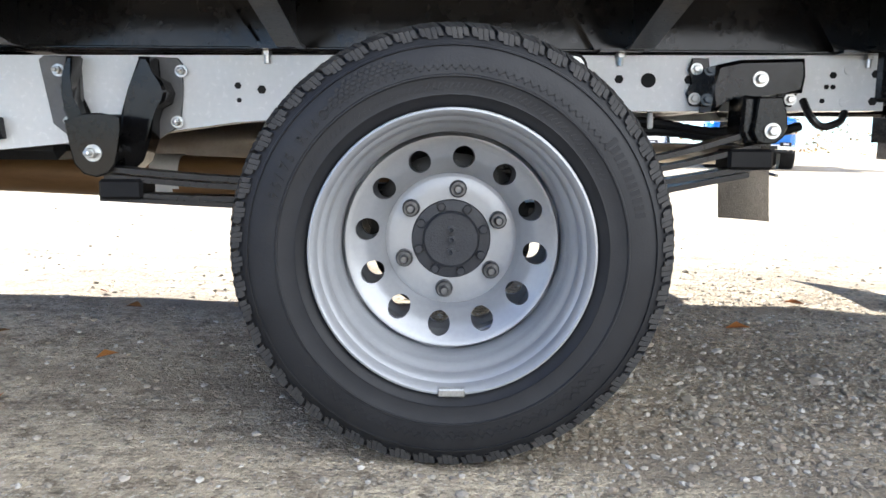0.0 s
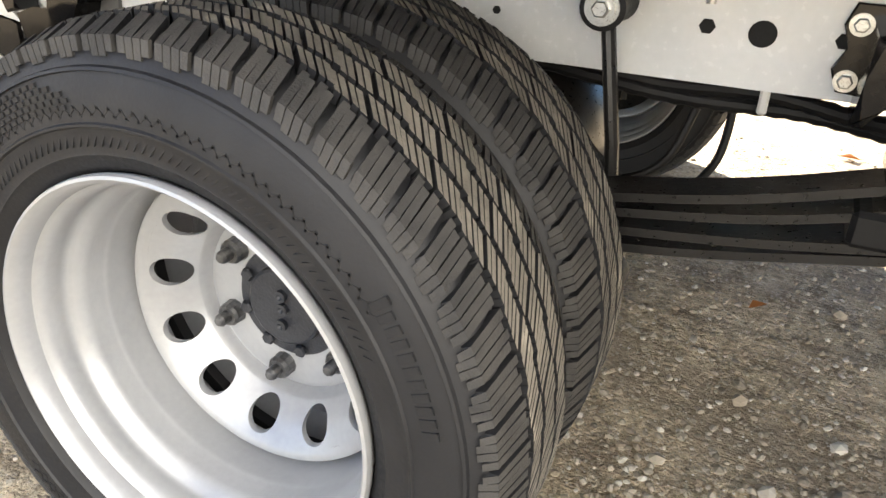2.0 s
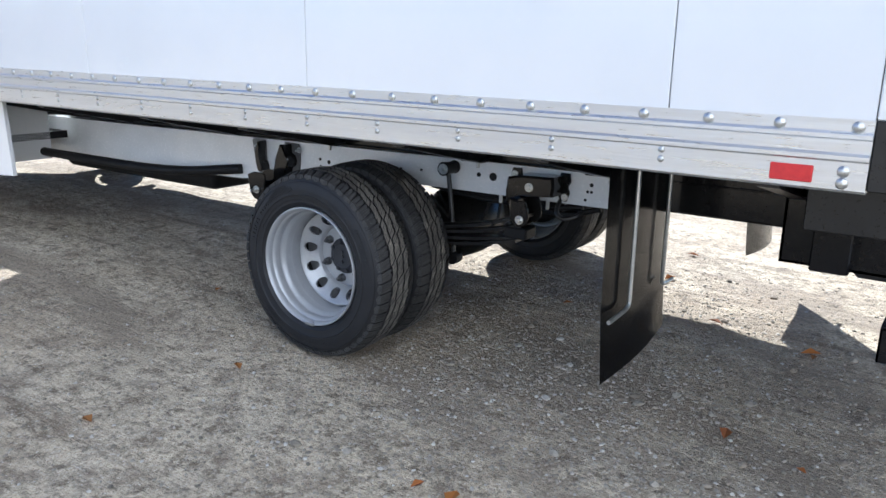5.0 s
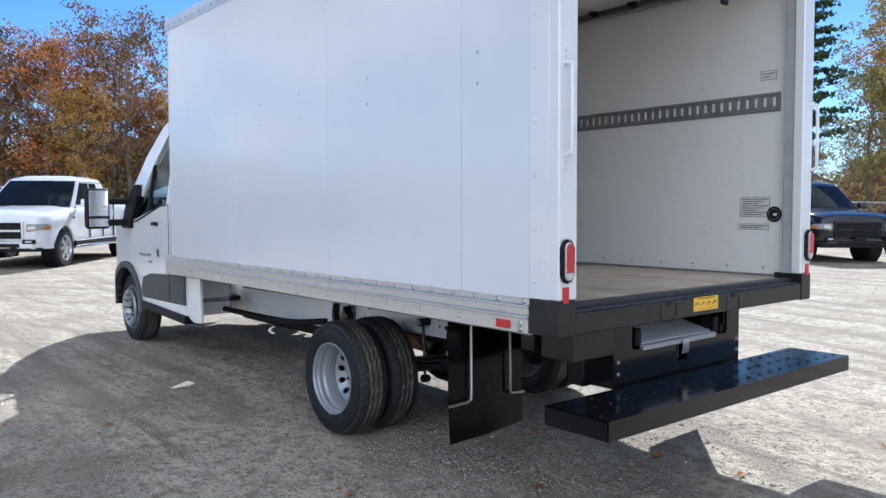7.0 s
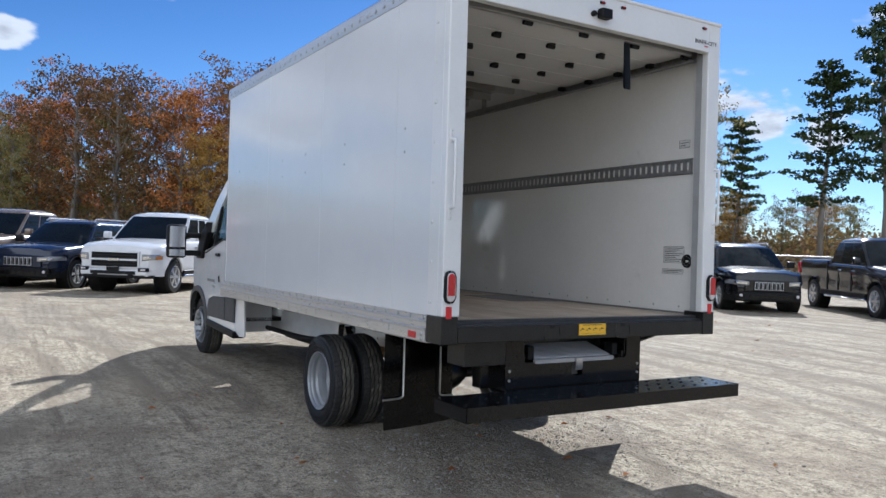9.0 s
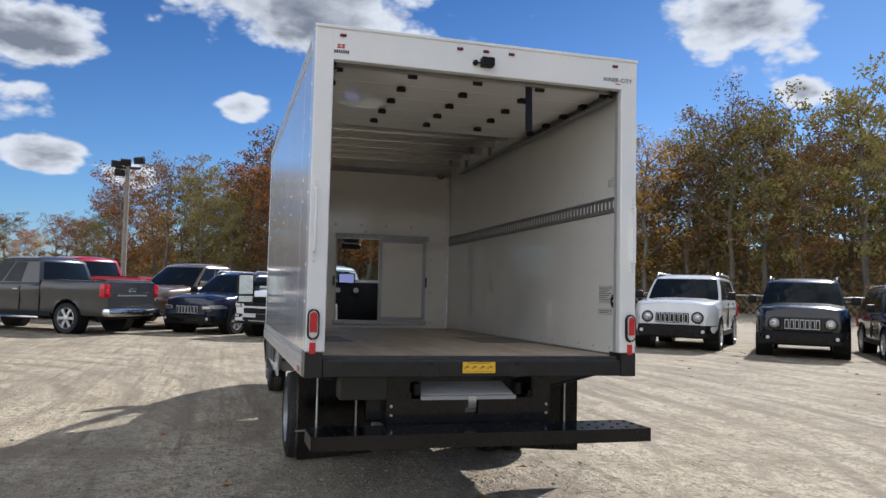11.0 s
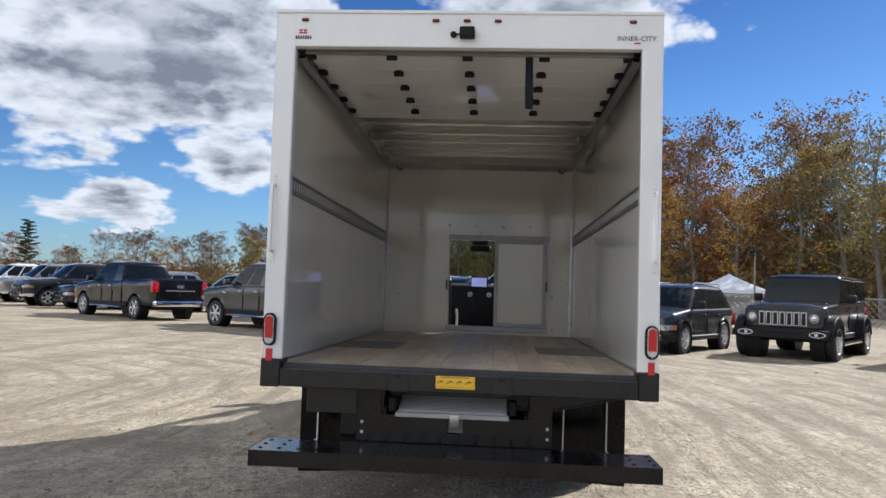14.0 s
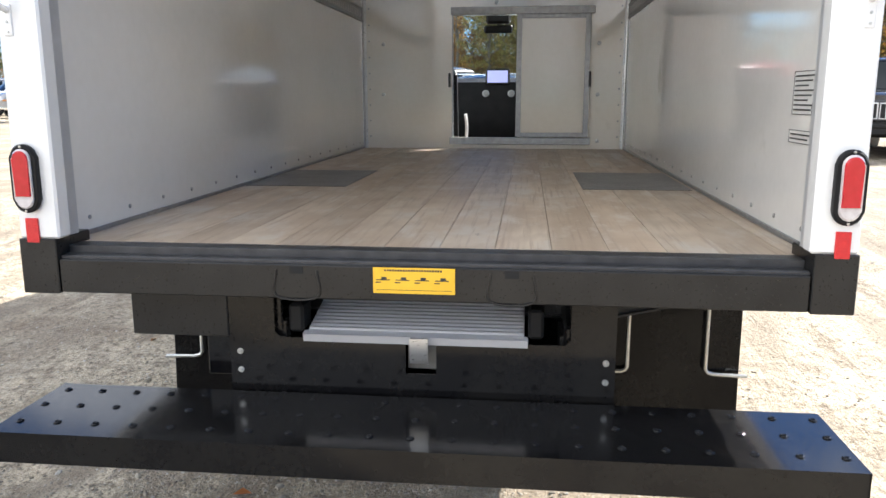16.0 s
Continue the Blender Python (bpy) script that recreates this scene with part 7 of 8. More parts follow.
def vehicle(kind, name, body_paint, label, front, heading, low=None, size=1.0):
    k = KINDS[kind]
    L, W, z0, r = k["L"], k["W"], k["z0"], k["r"]
    h = W / 2
    root = tagged(new(name), label, "car" if kind != "pickup" else "pickup", "parked vehicles")
    ang = math.atan2(heading[1], heading[0])
    root.matrix_world = Matrix.Translation((front[0], front[1], 0)) @ Matrix.Rotation(ang, 4, "Z") @ Matrix.Scale(size, 4)
    lower = low or body_paint

    def top_at(d):
        pts = k["top"]
        for (a, za), (b, zb) in zip(pts, pts[1:]):
            if a <= d <= b:
                return za + (zb - za) * (d - a) / (b - a)
        return pts[0][1] if d < pts[0][0] else pts[-1][1]

    # Lower body: lofted rings with a creased shoulder, flared arches, tucked ends and a crowned bonnet.
    d0, d1 = k["top"][0][0], k["top"][-1][0]
    ra = r * 1.14
    axles = (k["fx"], k["fx"] + k["wb"])
    tuck, run = (0.17, 0.42) if kind == "pickup" else (0.12, 0.20) if kind == "offroader" else (0.22, 0.48)
    stations = {d0, d0 + 0.015, d0 + 0.04, d0 + 0.09, d0 + 0.16, d0 + 0.28, d0 + 0.45, d1 - 0.30, d1 - 0.12, d1 - 0.05, d1 - 0.015, d1} | {p for p, _ in k["top"]} | {d0 + (d1 - d0) * i / 14 for i in range(1, 14)}
    stations = {p for p in stations if all(abs(p - e) > ra * 1.06 for e in axles)} | {e + ra * q for e in axles for q in (-1.012, -0.995, -0.94, -0.84, -0.68, -0.46, -0.22, 0, 0.22, 0.46, 0.68, 0.84, 0.94, 0.995, 1.012)}
    b0, t0, t1, b1, zb, zt = k["gh"]
    flare = 0.0 if kind == "offroader" else 0.024
    bm = bmesh.new()
    rows = []
    for d in sorted(p for p in stations if d0 <= p <= d1):
        f, q = max(0.0, d - d0), max(0.0, d1 - d)
        w = h * (1 - tuck * max(0.0, 1 - f / run) ** 2.2) * (1 - 0.10 * max(0.0, 1 - q / 0.28) ** 2.2)
        top = top_at(d) - 0.06 * max(0.0, 1 - f / 0.12) ** 2
        low = z0 + 0.08 * max(0.0, 1 - f / 0.25)
        puff = 0.0
        for e in axles:
            if abs(d - e) < ra:
                low = max(low, r + math.sqrt(ra * ra - (d - e) ** 2))
            puff = max(puff, flare * max(0.0, 1 - ((d - e) / (ra * 1.35)) ** 2))
        hood = 1.0 if d < b0 + 0.1 else 0.0
        tall = top - z0
        ring = [(0.90, z0), (0.955, z0 + 0.03), (0.978, z0 + 0.10), (0.985, z0 + 0.24 * tall), (0.972, z0 + 0.42 * tall), (0.984, z0 + 0.60 * tall), (0.999, z0 + 0.70 * tall), (0.990, top - 0.15), (0.972, top - 0.075),
                (0.945, top - 0.03), (0.90, top - 0.006), (0.72, top + 0.008 * hood), (0.60, top + 0.034 * hood), (0.25, top + 0.046 * hood)]
        pts = [(y * w + (puff * h if 0.15 * tall < z - z0 < tall - 0.12 else 0.0), max(z, low + 0.010 * i)) for i, (y, z) in enumerate(ring)]
        pts = pts + [(-y, z) for y, z in reversed(pts)]
        rows.append([bm.verts.new((-d, y, z)) for y, z in pts])
    for one, two in zip(rows, rows[1:]):
        for i in range(len(one)):
            j = (i + 1) % len(one)
            bm.faces.new((one[i], one[j], two[j], two[i]))
    bm.faces.new(rows[0]), bm.faces.new(rows[-1])
    part("body", bm, body_paint, root, "", smooth=32)
    part("underbody", box_bm((-(d1 - 0.25), -h + 0.30, z0 - 0.08), (-(d0 + 0.25), h - 0.30, z0 + 0.30), 0.03), BLACK_PLASTIC, root, "black underbody")
    # Greenhouse: a bowed, rounded cabin; the panes follow its skin.
    yb, yt = h * 0.945, h * {"offroader": 0.88, "pickup": 0.76, "boxy_suv": 0.80}.get(kind, 0.74)
    bow = 0.05 if kind == "offroader" else 0.16

    def skin(side, u, v, out=0.0):
        """A point of the cabin's skin. side: front, rear, left or right; u along it, v from the waist to the roof."""
        bulge = 0.02 * math.sin(math.pi * v)
        fx, rx, y = b0 + (t0 - b0) * v - bulge, b1 + (t1 - b1) * v + bulge, yb + (yt - yb) * v + bulge * 0.8
        z = zb - 0.03 + (zt - zb) * (v if v < 0.85 else 0.85 + (v - 0.85) * 0.92)
        if side == "front":
            return Vector((-(fx - out + bow * abs(u) ** 2.4), y * u, z + out * 0.5))
        if side == "rear":
            return Vector((-(rx + out - bow * 0.5 * abs(u) ** 2.4), y * u, z + out * 0.3))
        a, b = fx + bow, rx - bow * 0.5
        return Vector((-(a + (b - a) * u), (y + out) * (1 if side == "left" else -1), z))

    bm = bmesh.new()
    loops = []
    for v in (0.0, 0.2, 0.4, 0.6, 0.8, 0.9, 0.96, 1.0):
        shrink = {0.96: 0.985, 1.0: 0.95}.get(v, 1.0)
        ring = [skin("front", -1 + 2 * q / 8, v) for q in range(9)] + [skin("left", q / 9, v) for q in range(1, 9)] + [skin("rear", 1 - 2 * q / 6, v) for q in range(7)] + [skin("right", 1 - q / 9, v) for q in range(1, 9)]
        mid = Vector((-(t0 + t1) / 2, 0, 0))
        loops.append([bm.verts.new((mid.x + (p.x - mid.x) * shrink, p.y * shrink, p.z)) for p in ring])
    crown = [bm.verts.new((-(t0 + t1) / 2 + (v.co.x + (t0 + t1) / 2) * 0.70, v.co.y * 0.70, zt + 0.022)) for v in loops[-1]]
    loops.append(crown)
    for one, two in zip(loops, loops[1:]):
        for i in range(len(one)):
            j = (i + 1) % len(one)
            bm.faces.new((one[i], one[j], two[j], two[i]))
    bm.faces.new(crown), bm.faces.new(loops[0])
    part("cabin", bm, BLACK_GLOSS if "black hardtop" in label else body_paint, root, "", smooth=50)

    def pane(nm, side, u0, u1, v0, v1, cols=4, rake=0.0):
        q = bmesh.new()
        grids = []
        for out in (0.006, -0.012):
            grids.append([[q.verts.new(skin(side, u0 + (u1 - u0) * a / cols + rake * (1 - b / 4), v0 + (v1 - v0) * b / 4, out)) for a in range(cols + 1)] for b in range(5)])
        for g in grids:
            for b in range(4):
                for a in range(cols):
                    q.faces.new((g[b][a], g[b][a + 1], g[b + 1][a + 1], g[b + 1][a]))
        one, two = grids
        for a in range(cols):
            for b in (0, 4):
                q.faces.new((one[b][a], one[b][a + 1], two[b][a + 1], two[b][a]))
        for b in range(4):
            for a in (0, cols):
                q.faces.new((one[b][a], one[b + 1][a], two[b + 1][a], two[b][a]))
        return part(nm, q, DARK_GLASS, root, "", smooth=40)

    pane("windscreen", "front", -0.93, 0.93, 0.05, 0.90, 8)
    pane("rear_window", "rear", -0.84, 0.84, 0.14, 0.86, 6)
    for side in ("left", "right"):
        edge = 0.03
        for i, e in enumerate(k["panes"]):
            pane("side_window", side, edge, e - 0.018, 0.10, 0.84, 4)
            edge = e + 0.018
    for s in (1, -1):
        # Dark drip strip along the roof edge, and the wiper.
        strip_pts = [skin("left" if s > 0 else "right", q / 6, 0.885, 0.004) for q in range(7)]
        part("roof_seam", tube(bmesh.new(), strip_pts, 0.008, 5), BLACK_PLASTIC, root)
    part("wiper", tube(bmesh.new(), [skin("front", 0.55, 0.06, 0.02), skin("front", 0.15, 0.10, 0.02), skin("front", -0.3, 0.10, 0.02)], 0.010, 5), BLACK_PLASTIC, root)
    # Wheels, arches and sills.
    ty, rm = road_wheel_meshes(r)
    track = h - 0.12 if kind != "offroader" else h + 0.02
    for d in (k["fx"], k["fx"] + k["wb"]):
        for s in (1, -1):
            bm = bmesh.new()
            trim = 0.012 if kind in ("boxy_suv", "suv", "jeep_suv") else -0.035
            lathe(bm, [(0.02, s * (h - 0.32)), (r * 1.145, s * (h - 0.32)), (r * 1.145, s * (h + trim)), (r * (1.23 if trim > 0 else 1.16), s * (h + trim))], 30, (-d, 0, r))
            part("wheel_arch", bm, BLACK_PLASTIC, root)
            wheel = piece("wheel", ty, root, (-d, s * (track + 0.015), r), Matrix.Rotation(0 if s > 0 else math.pi, 4, "Z"))
            piece("rim", rm, wheel, (0, 0, 0))
            if kind == "offroader":
                bm = bmesh.new()
                arc = [(-d + r * 1.42 * math.cos(t), r + r * 1.30 * math.sin(t)) for t in [radians(q) for q in (12, 40, 62, 90, 118, 140, 168)]]
                prism(bm, arc + [(x, z - 0.06) for x, z in reversed(arc)], "y", min(s * (h - 0.05), s * (h + 0.15)), max(s * (h - 0.05), s * (h + 0.15)), 0.015)
                part("fender", bm, BLACK_PLASTIC, root, "black flared fender")
    for s in (1, -1):
        a, b = sorted((s * (h - 0.10), s * (h + 0.012)))
        part("side_sill", box_bm((-(k["fx"] + k["wb"] - r * 1.25), a, z0 - 0.03), (-(k["fx"] + r * 1.25), b, z0 + 0.09), 0.015), BLACK_PLASTIC, root)
        bm = bmesh.new()
        a, b = sorted((s * (h + 0.06), s * (h + 0.24)))
        add_box(bm, (-(b0 + 0.42), a, zb + 0.02), (-(b0 + 0.27), b, zb + 0.20), 0.03, 2)
        add_box(bm, (-(b0 + 0.38), min(s * (h - 0.1), s * (h + 0.1)), zb + 0.03), (-(b0 + 0.32), max(s * (h - 0.1), s * (h + 0.1)), zb + 0.07))
        part("door_mirror", bm, BLACK_PLASTIC if kind != "pickup" else body_paint, root)
        for e in k["panes"][:2]:
            x = -(b0 + (b1 - b0) * (e - 0.06))
            a, b = sorted((s * (h - 0.01), s * (h + 0.022)))
            part("door_handle", box_bm((x - 0.09, a, zb - 0.17), (x + 0.09, b, zb - 0.13), 0.008), CHROME if kind == "pickup" else body_paint, root)
        for e in k["panes"][:2]:
            x = -(b0 + (b1 - b0) * e)
            a, b = sorted((s * (h - 0.02), s * (h + 0.003)))
            part("door_gap", box_bm((x - 0.005, a, z0 + 0.12), (x + 0.005, b, zb - 0.06)), HOLE, root, "", smooth=0)
    nose = -d0
    zf = k["top"][0][1]

    def nose_x(y):
        """How far forward the rounded nose reaches at this y."""
        a = (1 - abs(y) / h) / tuck
        return nose - (run * max(0.0, 1 - a ** (1 / 2.2)) if 0 < a < 1 else 0.0 if a >= 1 else run)

    def band(nm, y0, y1, low, high, proud, material, parent=None, label="", depth=0.07, edge=0.012, bow=0.05):
        """A plate that follows the nose from y0 to y1. low and high: heights at y0 and at y1."""
        q = bmesh.new()
        cols = 10
        ring = []
        for i in range(cols + 1):
            f = i / cols
            y = y0 + (y1 - y0) * f
            a, b = low[0] + (low[1] - low[0]) * f, high[0] + (high[1] - high[0]) * f
            x = nose_x(y) + proud + bow * (1 - (y / h) ** 2)
            e = min(edge, (b - a) * 0.3)
            ye = y + (e if i == 0 else -e if i == cols else 0) * (1 if y1 > y0 else -1)
            ring.append([q.verts.new(p) for p in ((x - depth, y, a), (x - e, y, a), (x, ye, a + e), (x, ye, b - e), (x - e, y, b), (x - depth, y, b))])
        for one, two in zip(ring, ring[1:]):
            for i in range(6):
                m = (i + 1) % 6
                q.faces.new((one[i], one[m], two[m], two[i]))
        q.faces.new(ring[0]), q.faces.new(ring[-1])
        return part(nm, q, material, parent or root, label, smooth=30)

    if k["face"] in ("truck", "suv"):
        chrome = "chrome grille" in label
        big = k["face"] == "truck"
        gz0, gz1, gw = (zf - 0.34, zf + 0.0, h * 0.60) if big else (zf - 0.20, zf - 0.02, h * 0.55)
        band("grille_surround", -gw, gw, (gz0 - 0.03, gz0 - 0.03), (gz1 + 0.03, gz1 + 0.03), 0.006, CHROME if chrome else body_paint)
        grille = band("grille", -gw + 0.035, gw - 0.035, (gz0, gz0), (gz1, gz1), 0.014, BLACK_PLASTIC, None, "black grille")
        bars = 5 if big else 3
        for i in range(bars):
            z = gz0 + (gz1 - gz0) * (i + 0.5) / bars
            wide = 0.022 if i == bars // 2 else 0.010
            band("grille_bar", -gw + 0.05, gw - 0.05, (z - wide, z - wide), (z + wide, z + wide), 0.030, CHROME if chrome else (body_paint if i == bars // 2 and big else BLACK_GLOSS), grille, "", 0.03, 0.005)
        band("emblem", -0.14, 0.14, ((gz0 + gz1) / 2 - 0.035,) * 2, ((gz0 + gz1) / 2 + 0.035,) * 2, 0.040, CHROME if chrome or body_paint is WHITEP else BLACK_GLOSS, grille, "", 0.03, 0.01)
        for s in (1, -1):
            lamp = band("headlight", s * (gw + 0.05), s * h * 0.985, (zf - 0.19, zf - 0.15), (zf - 0.03, zf - 0.035), 0.012, HEADLAMP, None, "clear headlight", 0.09, 0.012, 0.03)
            band("lamp_reflector", s * (gw + 0.08), s * h * 0.86, (zf - 0.16, zf - 0.14), (zf - 0.075, zf - 0.07), 0.022, CHROME, lamp, "", 0.03, 0.006, 0.03)
            band("turn_signal", s * h * 0.93, s * h * 0.988, (zf - 0.15, zf - 0.14), (zf - 0.07, zf - 0.08), 0.022, AMBER, lamp, "amber turn signal", 0.05, 0.006, 0.03)
        bump = body_paint if not big or "dark grille" in label or body_paint is WHITEP else CHROME
        bz = z0 - 0.03
        bumper = band("front_bumper", -h * 0.99, h * 0.99, (bz, bz), (gz0 - 0.06, gz0 - 0.06), 0.055, bump, None, "", 0.20, 0.035, 0.06)
        band("air_intake", -gw * 0.92, gw * 0.92, (gz0 - 0.17, gz0 - 0.17), (gz0 - 0.09, gz0 - 0.09), 0.064, BLACK_PLASTIC, bumper, "", 0.05, 0.010, 0.06)
        band("lower_valance", -h * 0.90, h * 0.90, (bz - 0.05, bz - 0.05), (bz + 0.03, bz + 0.03), 0.050, BLACK_PLASTIC, bumper, "", 0.12, 0.02, 0.06)
        for s in (1, -1):
            band("fog_lamp", s * h * 0.60, s * h * 0.84, (bz + 0.11,) * 2, (bz + 0.20,) * 2, 0.066, BLACK_PLASTIC, bumper, "", 0.05, 0.012, 0.06)
            band("fog_lens", s * h * 0.66, s * h * 0.79, (bz + 0.135,) * 2, (bz + 0.178,) * 2, 0.074, CLEAR_LENS, bumper, "", 0.04, 0.008, 0.06)
            band("tow_hook", s * h * 0.36, s * h * 0.50, (bz + 0.02,) * 2, (bz + 0.085,) * 2, 0.064, BLACK_PLASTIC, bumper, "", 0.05, 0.012, 0.06)
    else:
        off = kind == "offroader"
        gz0, gz1 = (zf - 0.30, zf - 0.01) if off else (zf - 0.23, zf - 0.03)
        gw = h * (0.95 if off else 0.62)
        shell = band("grille", -gw, gw, (gz0 - 0.05, gz0 - 0.05), (gz1 + 0.045, gz1 + 0.045), 0.012, body_paint, None, "", 0.07, 0.02)
        if not off:
            band("grille_mesh", -h * 0.40, h * 0.40, (gz0 - 0.015,) * 2, (gz1 + 0.015,) * 2, 0.018, BLACK_GLOSS, shell, "", 0.04, 0.01)
        pitch = h * (0.165 if off else 0.108)
        for i in range(7):
            y = (i - 3) * pitch
            band("slot_rim", y - pitch * 0.44, y + pitch * 0.44, (gz0,) * 2, (gz1,) * 2, 0.026, SHEEN_SILVER, shell, "", 0.03, 0.008)
            band("grille_slot", y - pitch * 0.30, y + pitch * 0.30, (gz0 + 0.018,) * 2, (gz1 - 0.018,) * 2, 0.032, HOLE, shell, "", 0.03, 0.006)
        for s in (1, -1):
            y = s * h * (0.73 if off else 0.585)
            x = nose_x(y) + 0.045
            if k["face"] == "slots":
                lamp = band("headlight", s * h * 0.50, s * h * 0.99, (zf - 0.13, zf - 0.09), (zf - 0.02, zf + 0.01), 0.020, HEADLAMP, None, "slim clear headlight", 0.09, 0.012)
                band("lamp_reflector", s * h * 0.55, s * h * 0.86, (zf - 0.105, zf - 0.08), (zf - 0.045, zf - 0.03), 0.030, CHROME, lamp, "", 0.03, 0.006)
            else:
                zc = (gz0 + gz1) / 2 + 0.015
                lamp = part("headlight", lathe(bmesh.new(), [(0.100, x - 0.02), (0.100, x + 0.005), (0.085, x + 0.022), (0.050, x + 0.034), (0.0001, x + 0.038)], 24, (0, y, zc), "x"), HEADLAMP, root, "round headlight")
                part("headlight_rim", lathe(bmesh.new(), [(0.096, x + 0.004), (0.104, x + 0.018), (0.126, x + 0.014), (0.134, x - 0.03)], 28, (0, y, zc), "x", caps=False), BLACK_GLOSS if not off else body_paint, lamp)
                part("lamp_reflector", lathe(bmesh.new(), [(0.060, x + 0.032), (0.052, x + 0.040), (0.0001, x + 0.041)], 20, (0, y, zc), "x"), CHROME, lamp)
        if off:
            zc = z0 + 0.08
            mid = nose + 0.20
            q = bmesh.new()
            prism(q, [(-0.92, zc - 0.10), (0.92, zc - 0.10), (0.97, zc + 0.02), (0.95, zc + 0.11), (0.55, zc + 0.13), (-0.55, zc + 0.13), (-0.95, zc + 0.11), (-0.97, zc + 0.02)], "x", mid - 0.16, mid, 0.025)
            bumper = part("front_bumper", q, BLACK_PLASTIC, root, "black front bumper")
            for s in (1, -1):
                oval = [(s * 0.72 + 0.155 * math.cos(t) * (1 if abs(math.cos(t)) < 0.9 else 1.05), zc + 0.015 + 0.062 * math.sin(t)) for t in [2 * math.pi * i / 20 for i in range(20)]]
                inner = [(s * 0.72 + (y - s * 0.72) * 0.84, zc + 0.015 + (z - zc - 0.015) * 0.70) for y, z in oval]
                part("fog_bezel", prism(bmesh.new(), oval, "x", mid - 0.02, mid + 0.014, 0.005), SHEEN_SILVER, bumper, "silver fog lamp bezel")
                part("fog_recess", prism(bmesh.new(), inner, "x", mid - 0.01, mid + 0.0165), BLACK_PLASTIC, bumper, "", smooth=0)
                part("fog_lamp", lathe(bmesh.new(), [(0.036, mid + 0.01), (0.034, mid + 0.024), (0.0001, mid + 0.030)], 16, (0, s * 0.70, zc + 0.015), "x"), CLEAR_LENS, bumper)
                q = bmesh.new()
                tube(q, [(-(k["fx"] + r * 1.45), s * (h + 0.10), z0 - 0.12), (-(k["fx"] + k["wb"] - r * 1.45), s * (h + 0.10), z0 - 0.12)], 0.045, 10)
                part("side_step", q, CHROME, root, "bright tubular side step")
            part("bumper_box", box_bm((mid - 0.10, -0.42, zc + 0.02), (mid + 0.012, 0.42, zc + 0.105), 0.015, 2), BLACK_PLASTIC, bumper)
            for y in (-0.35, 0.35):
                part("bonnet_latch", box_bm((-1.0, y * 1.9 - 0.02, 1.17), (-0.86, y * 1.9 + 0.02, 1.215), 0.008), BLACK_PLASTIC, root)
        else:
            zb0 = z0 - 0.06
            dark = BLACK_PLASTIC if low is not None else body_paint
            bumper = band("front_bumper", -h * 0.99, h * 0.99, (zb0, zb0), (gz0 - 0.05, gz0 - 0.05), 0.050, dark, None, "", 0.18, 0.04, 0.07)
            band("air_intake", -h * 0.52, h * 0.52, (zb0 + 0.06,) * 2, (zb0 + 0.17,) * 2, 0.058, BLACK_GLOSS, bumper, "", 0.05, 0.012, 0.07)
            for s in (1, -1):
                band("fog_pocket", s * h * 0.62, s * h * 0.84, (zb0 + 0.10,) * 2, (zb0 + 0.20,) * 2, 0.058, BLACK_GLOSS, bumper, "", 0.05, 0.02, 0.07)
                y = s * h * 0.72
                part("fog_lamp", lathe(bmesh.new(), [(0.040, nose_x(y) + 0.08), (0.038, nose_x(y) + 0.105), (0.0001, nose_x(y) + 0.112)], 16, (0, y, zb0 + 0.15), "x"), CLEAR_LENS, bumper)
    band("front_plate_bar", -0.15, 0.15, (z0 + 0.07,) * 2, (z0 + 0.18,) * 2, 0.075 if kind != "offroader" else 0.155, BLACK_PLASTIC, None, "", 0.03, 0.004)
    if kind == "pickup":
        for s in (1, -1):
            q = tube(bmesh.new(), [(-(k["fx"] + r * 1.3), s * (h - 0.03), z0 - 0.06), (-(k["fx"] + r * 1.5), s * (h + 0.02), z0 - 0.06), (-(b1 + 0.05), s * (h + 0.02), z0 - 0.06)], 0.035, 8)
            part("side_step", q, CHROME, root, "bright tubular side step")
            part("bed_gap", box_bm((-(b1 + 0.012), min(s * (h * 0.90), s * (h + 0.006)), z0 + 0.10), (-b1, max(s * (h * 0.90), s * (h + 0.006)), 1.36)), HOLE, root, "", smooth=0)
            fa, fb = sorted((s * (h - 0.02), s * (h + 0.012)))
            part("fender_badge", box_bm((-(b0 + 0.10), fa, zb - 0.24), (-(b0 - 0.12), fb, zb - 0.19), 0.004), CHROME, root, "", smooth=0)
    tail = -d1
    for s in (1, -1):
        a, b = sorted((s * (h - 0.20), s * (h + 0.004)))
        zt2 = top_at(d1 - 0.1)
        lens = part("tail_light", box_bm((tail - 0.014, a, zt2 - 0.44), (tail + 0.15, b + (0.012 if s > 0 else 0), zt2 - 0.09), 0.025, 2), RED_LENS, root, "red tail light")
        part("lamp_inset", box_bm((tail - 0.018, (a + b) / 2 - 0.055, zt2 - 0.34), (tail + 0.02, (a + b) / 2 + 0.055, zt2 - 0.22), 0.010), RED_TAPE, lens)
    part("rear_bumper", box_bm((tail - 0.14, -h * 0.95, z0 + 0.02), (tail + 0.10, h * 0.95, z0 + 0.22), 0.04, 2), CHROME if kind == "pickup" else BLACK_PLASTIC, root, "chrome rear bumper" if kind == "pickup" else "")
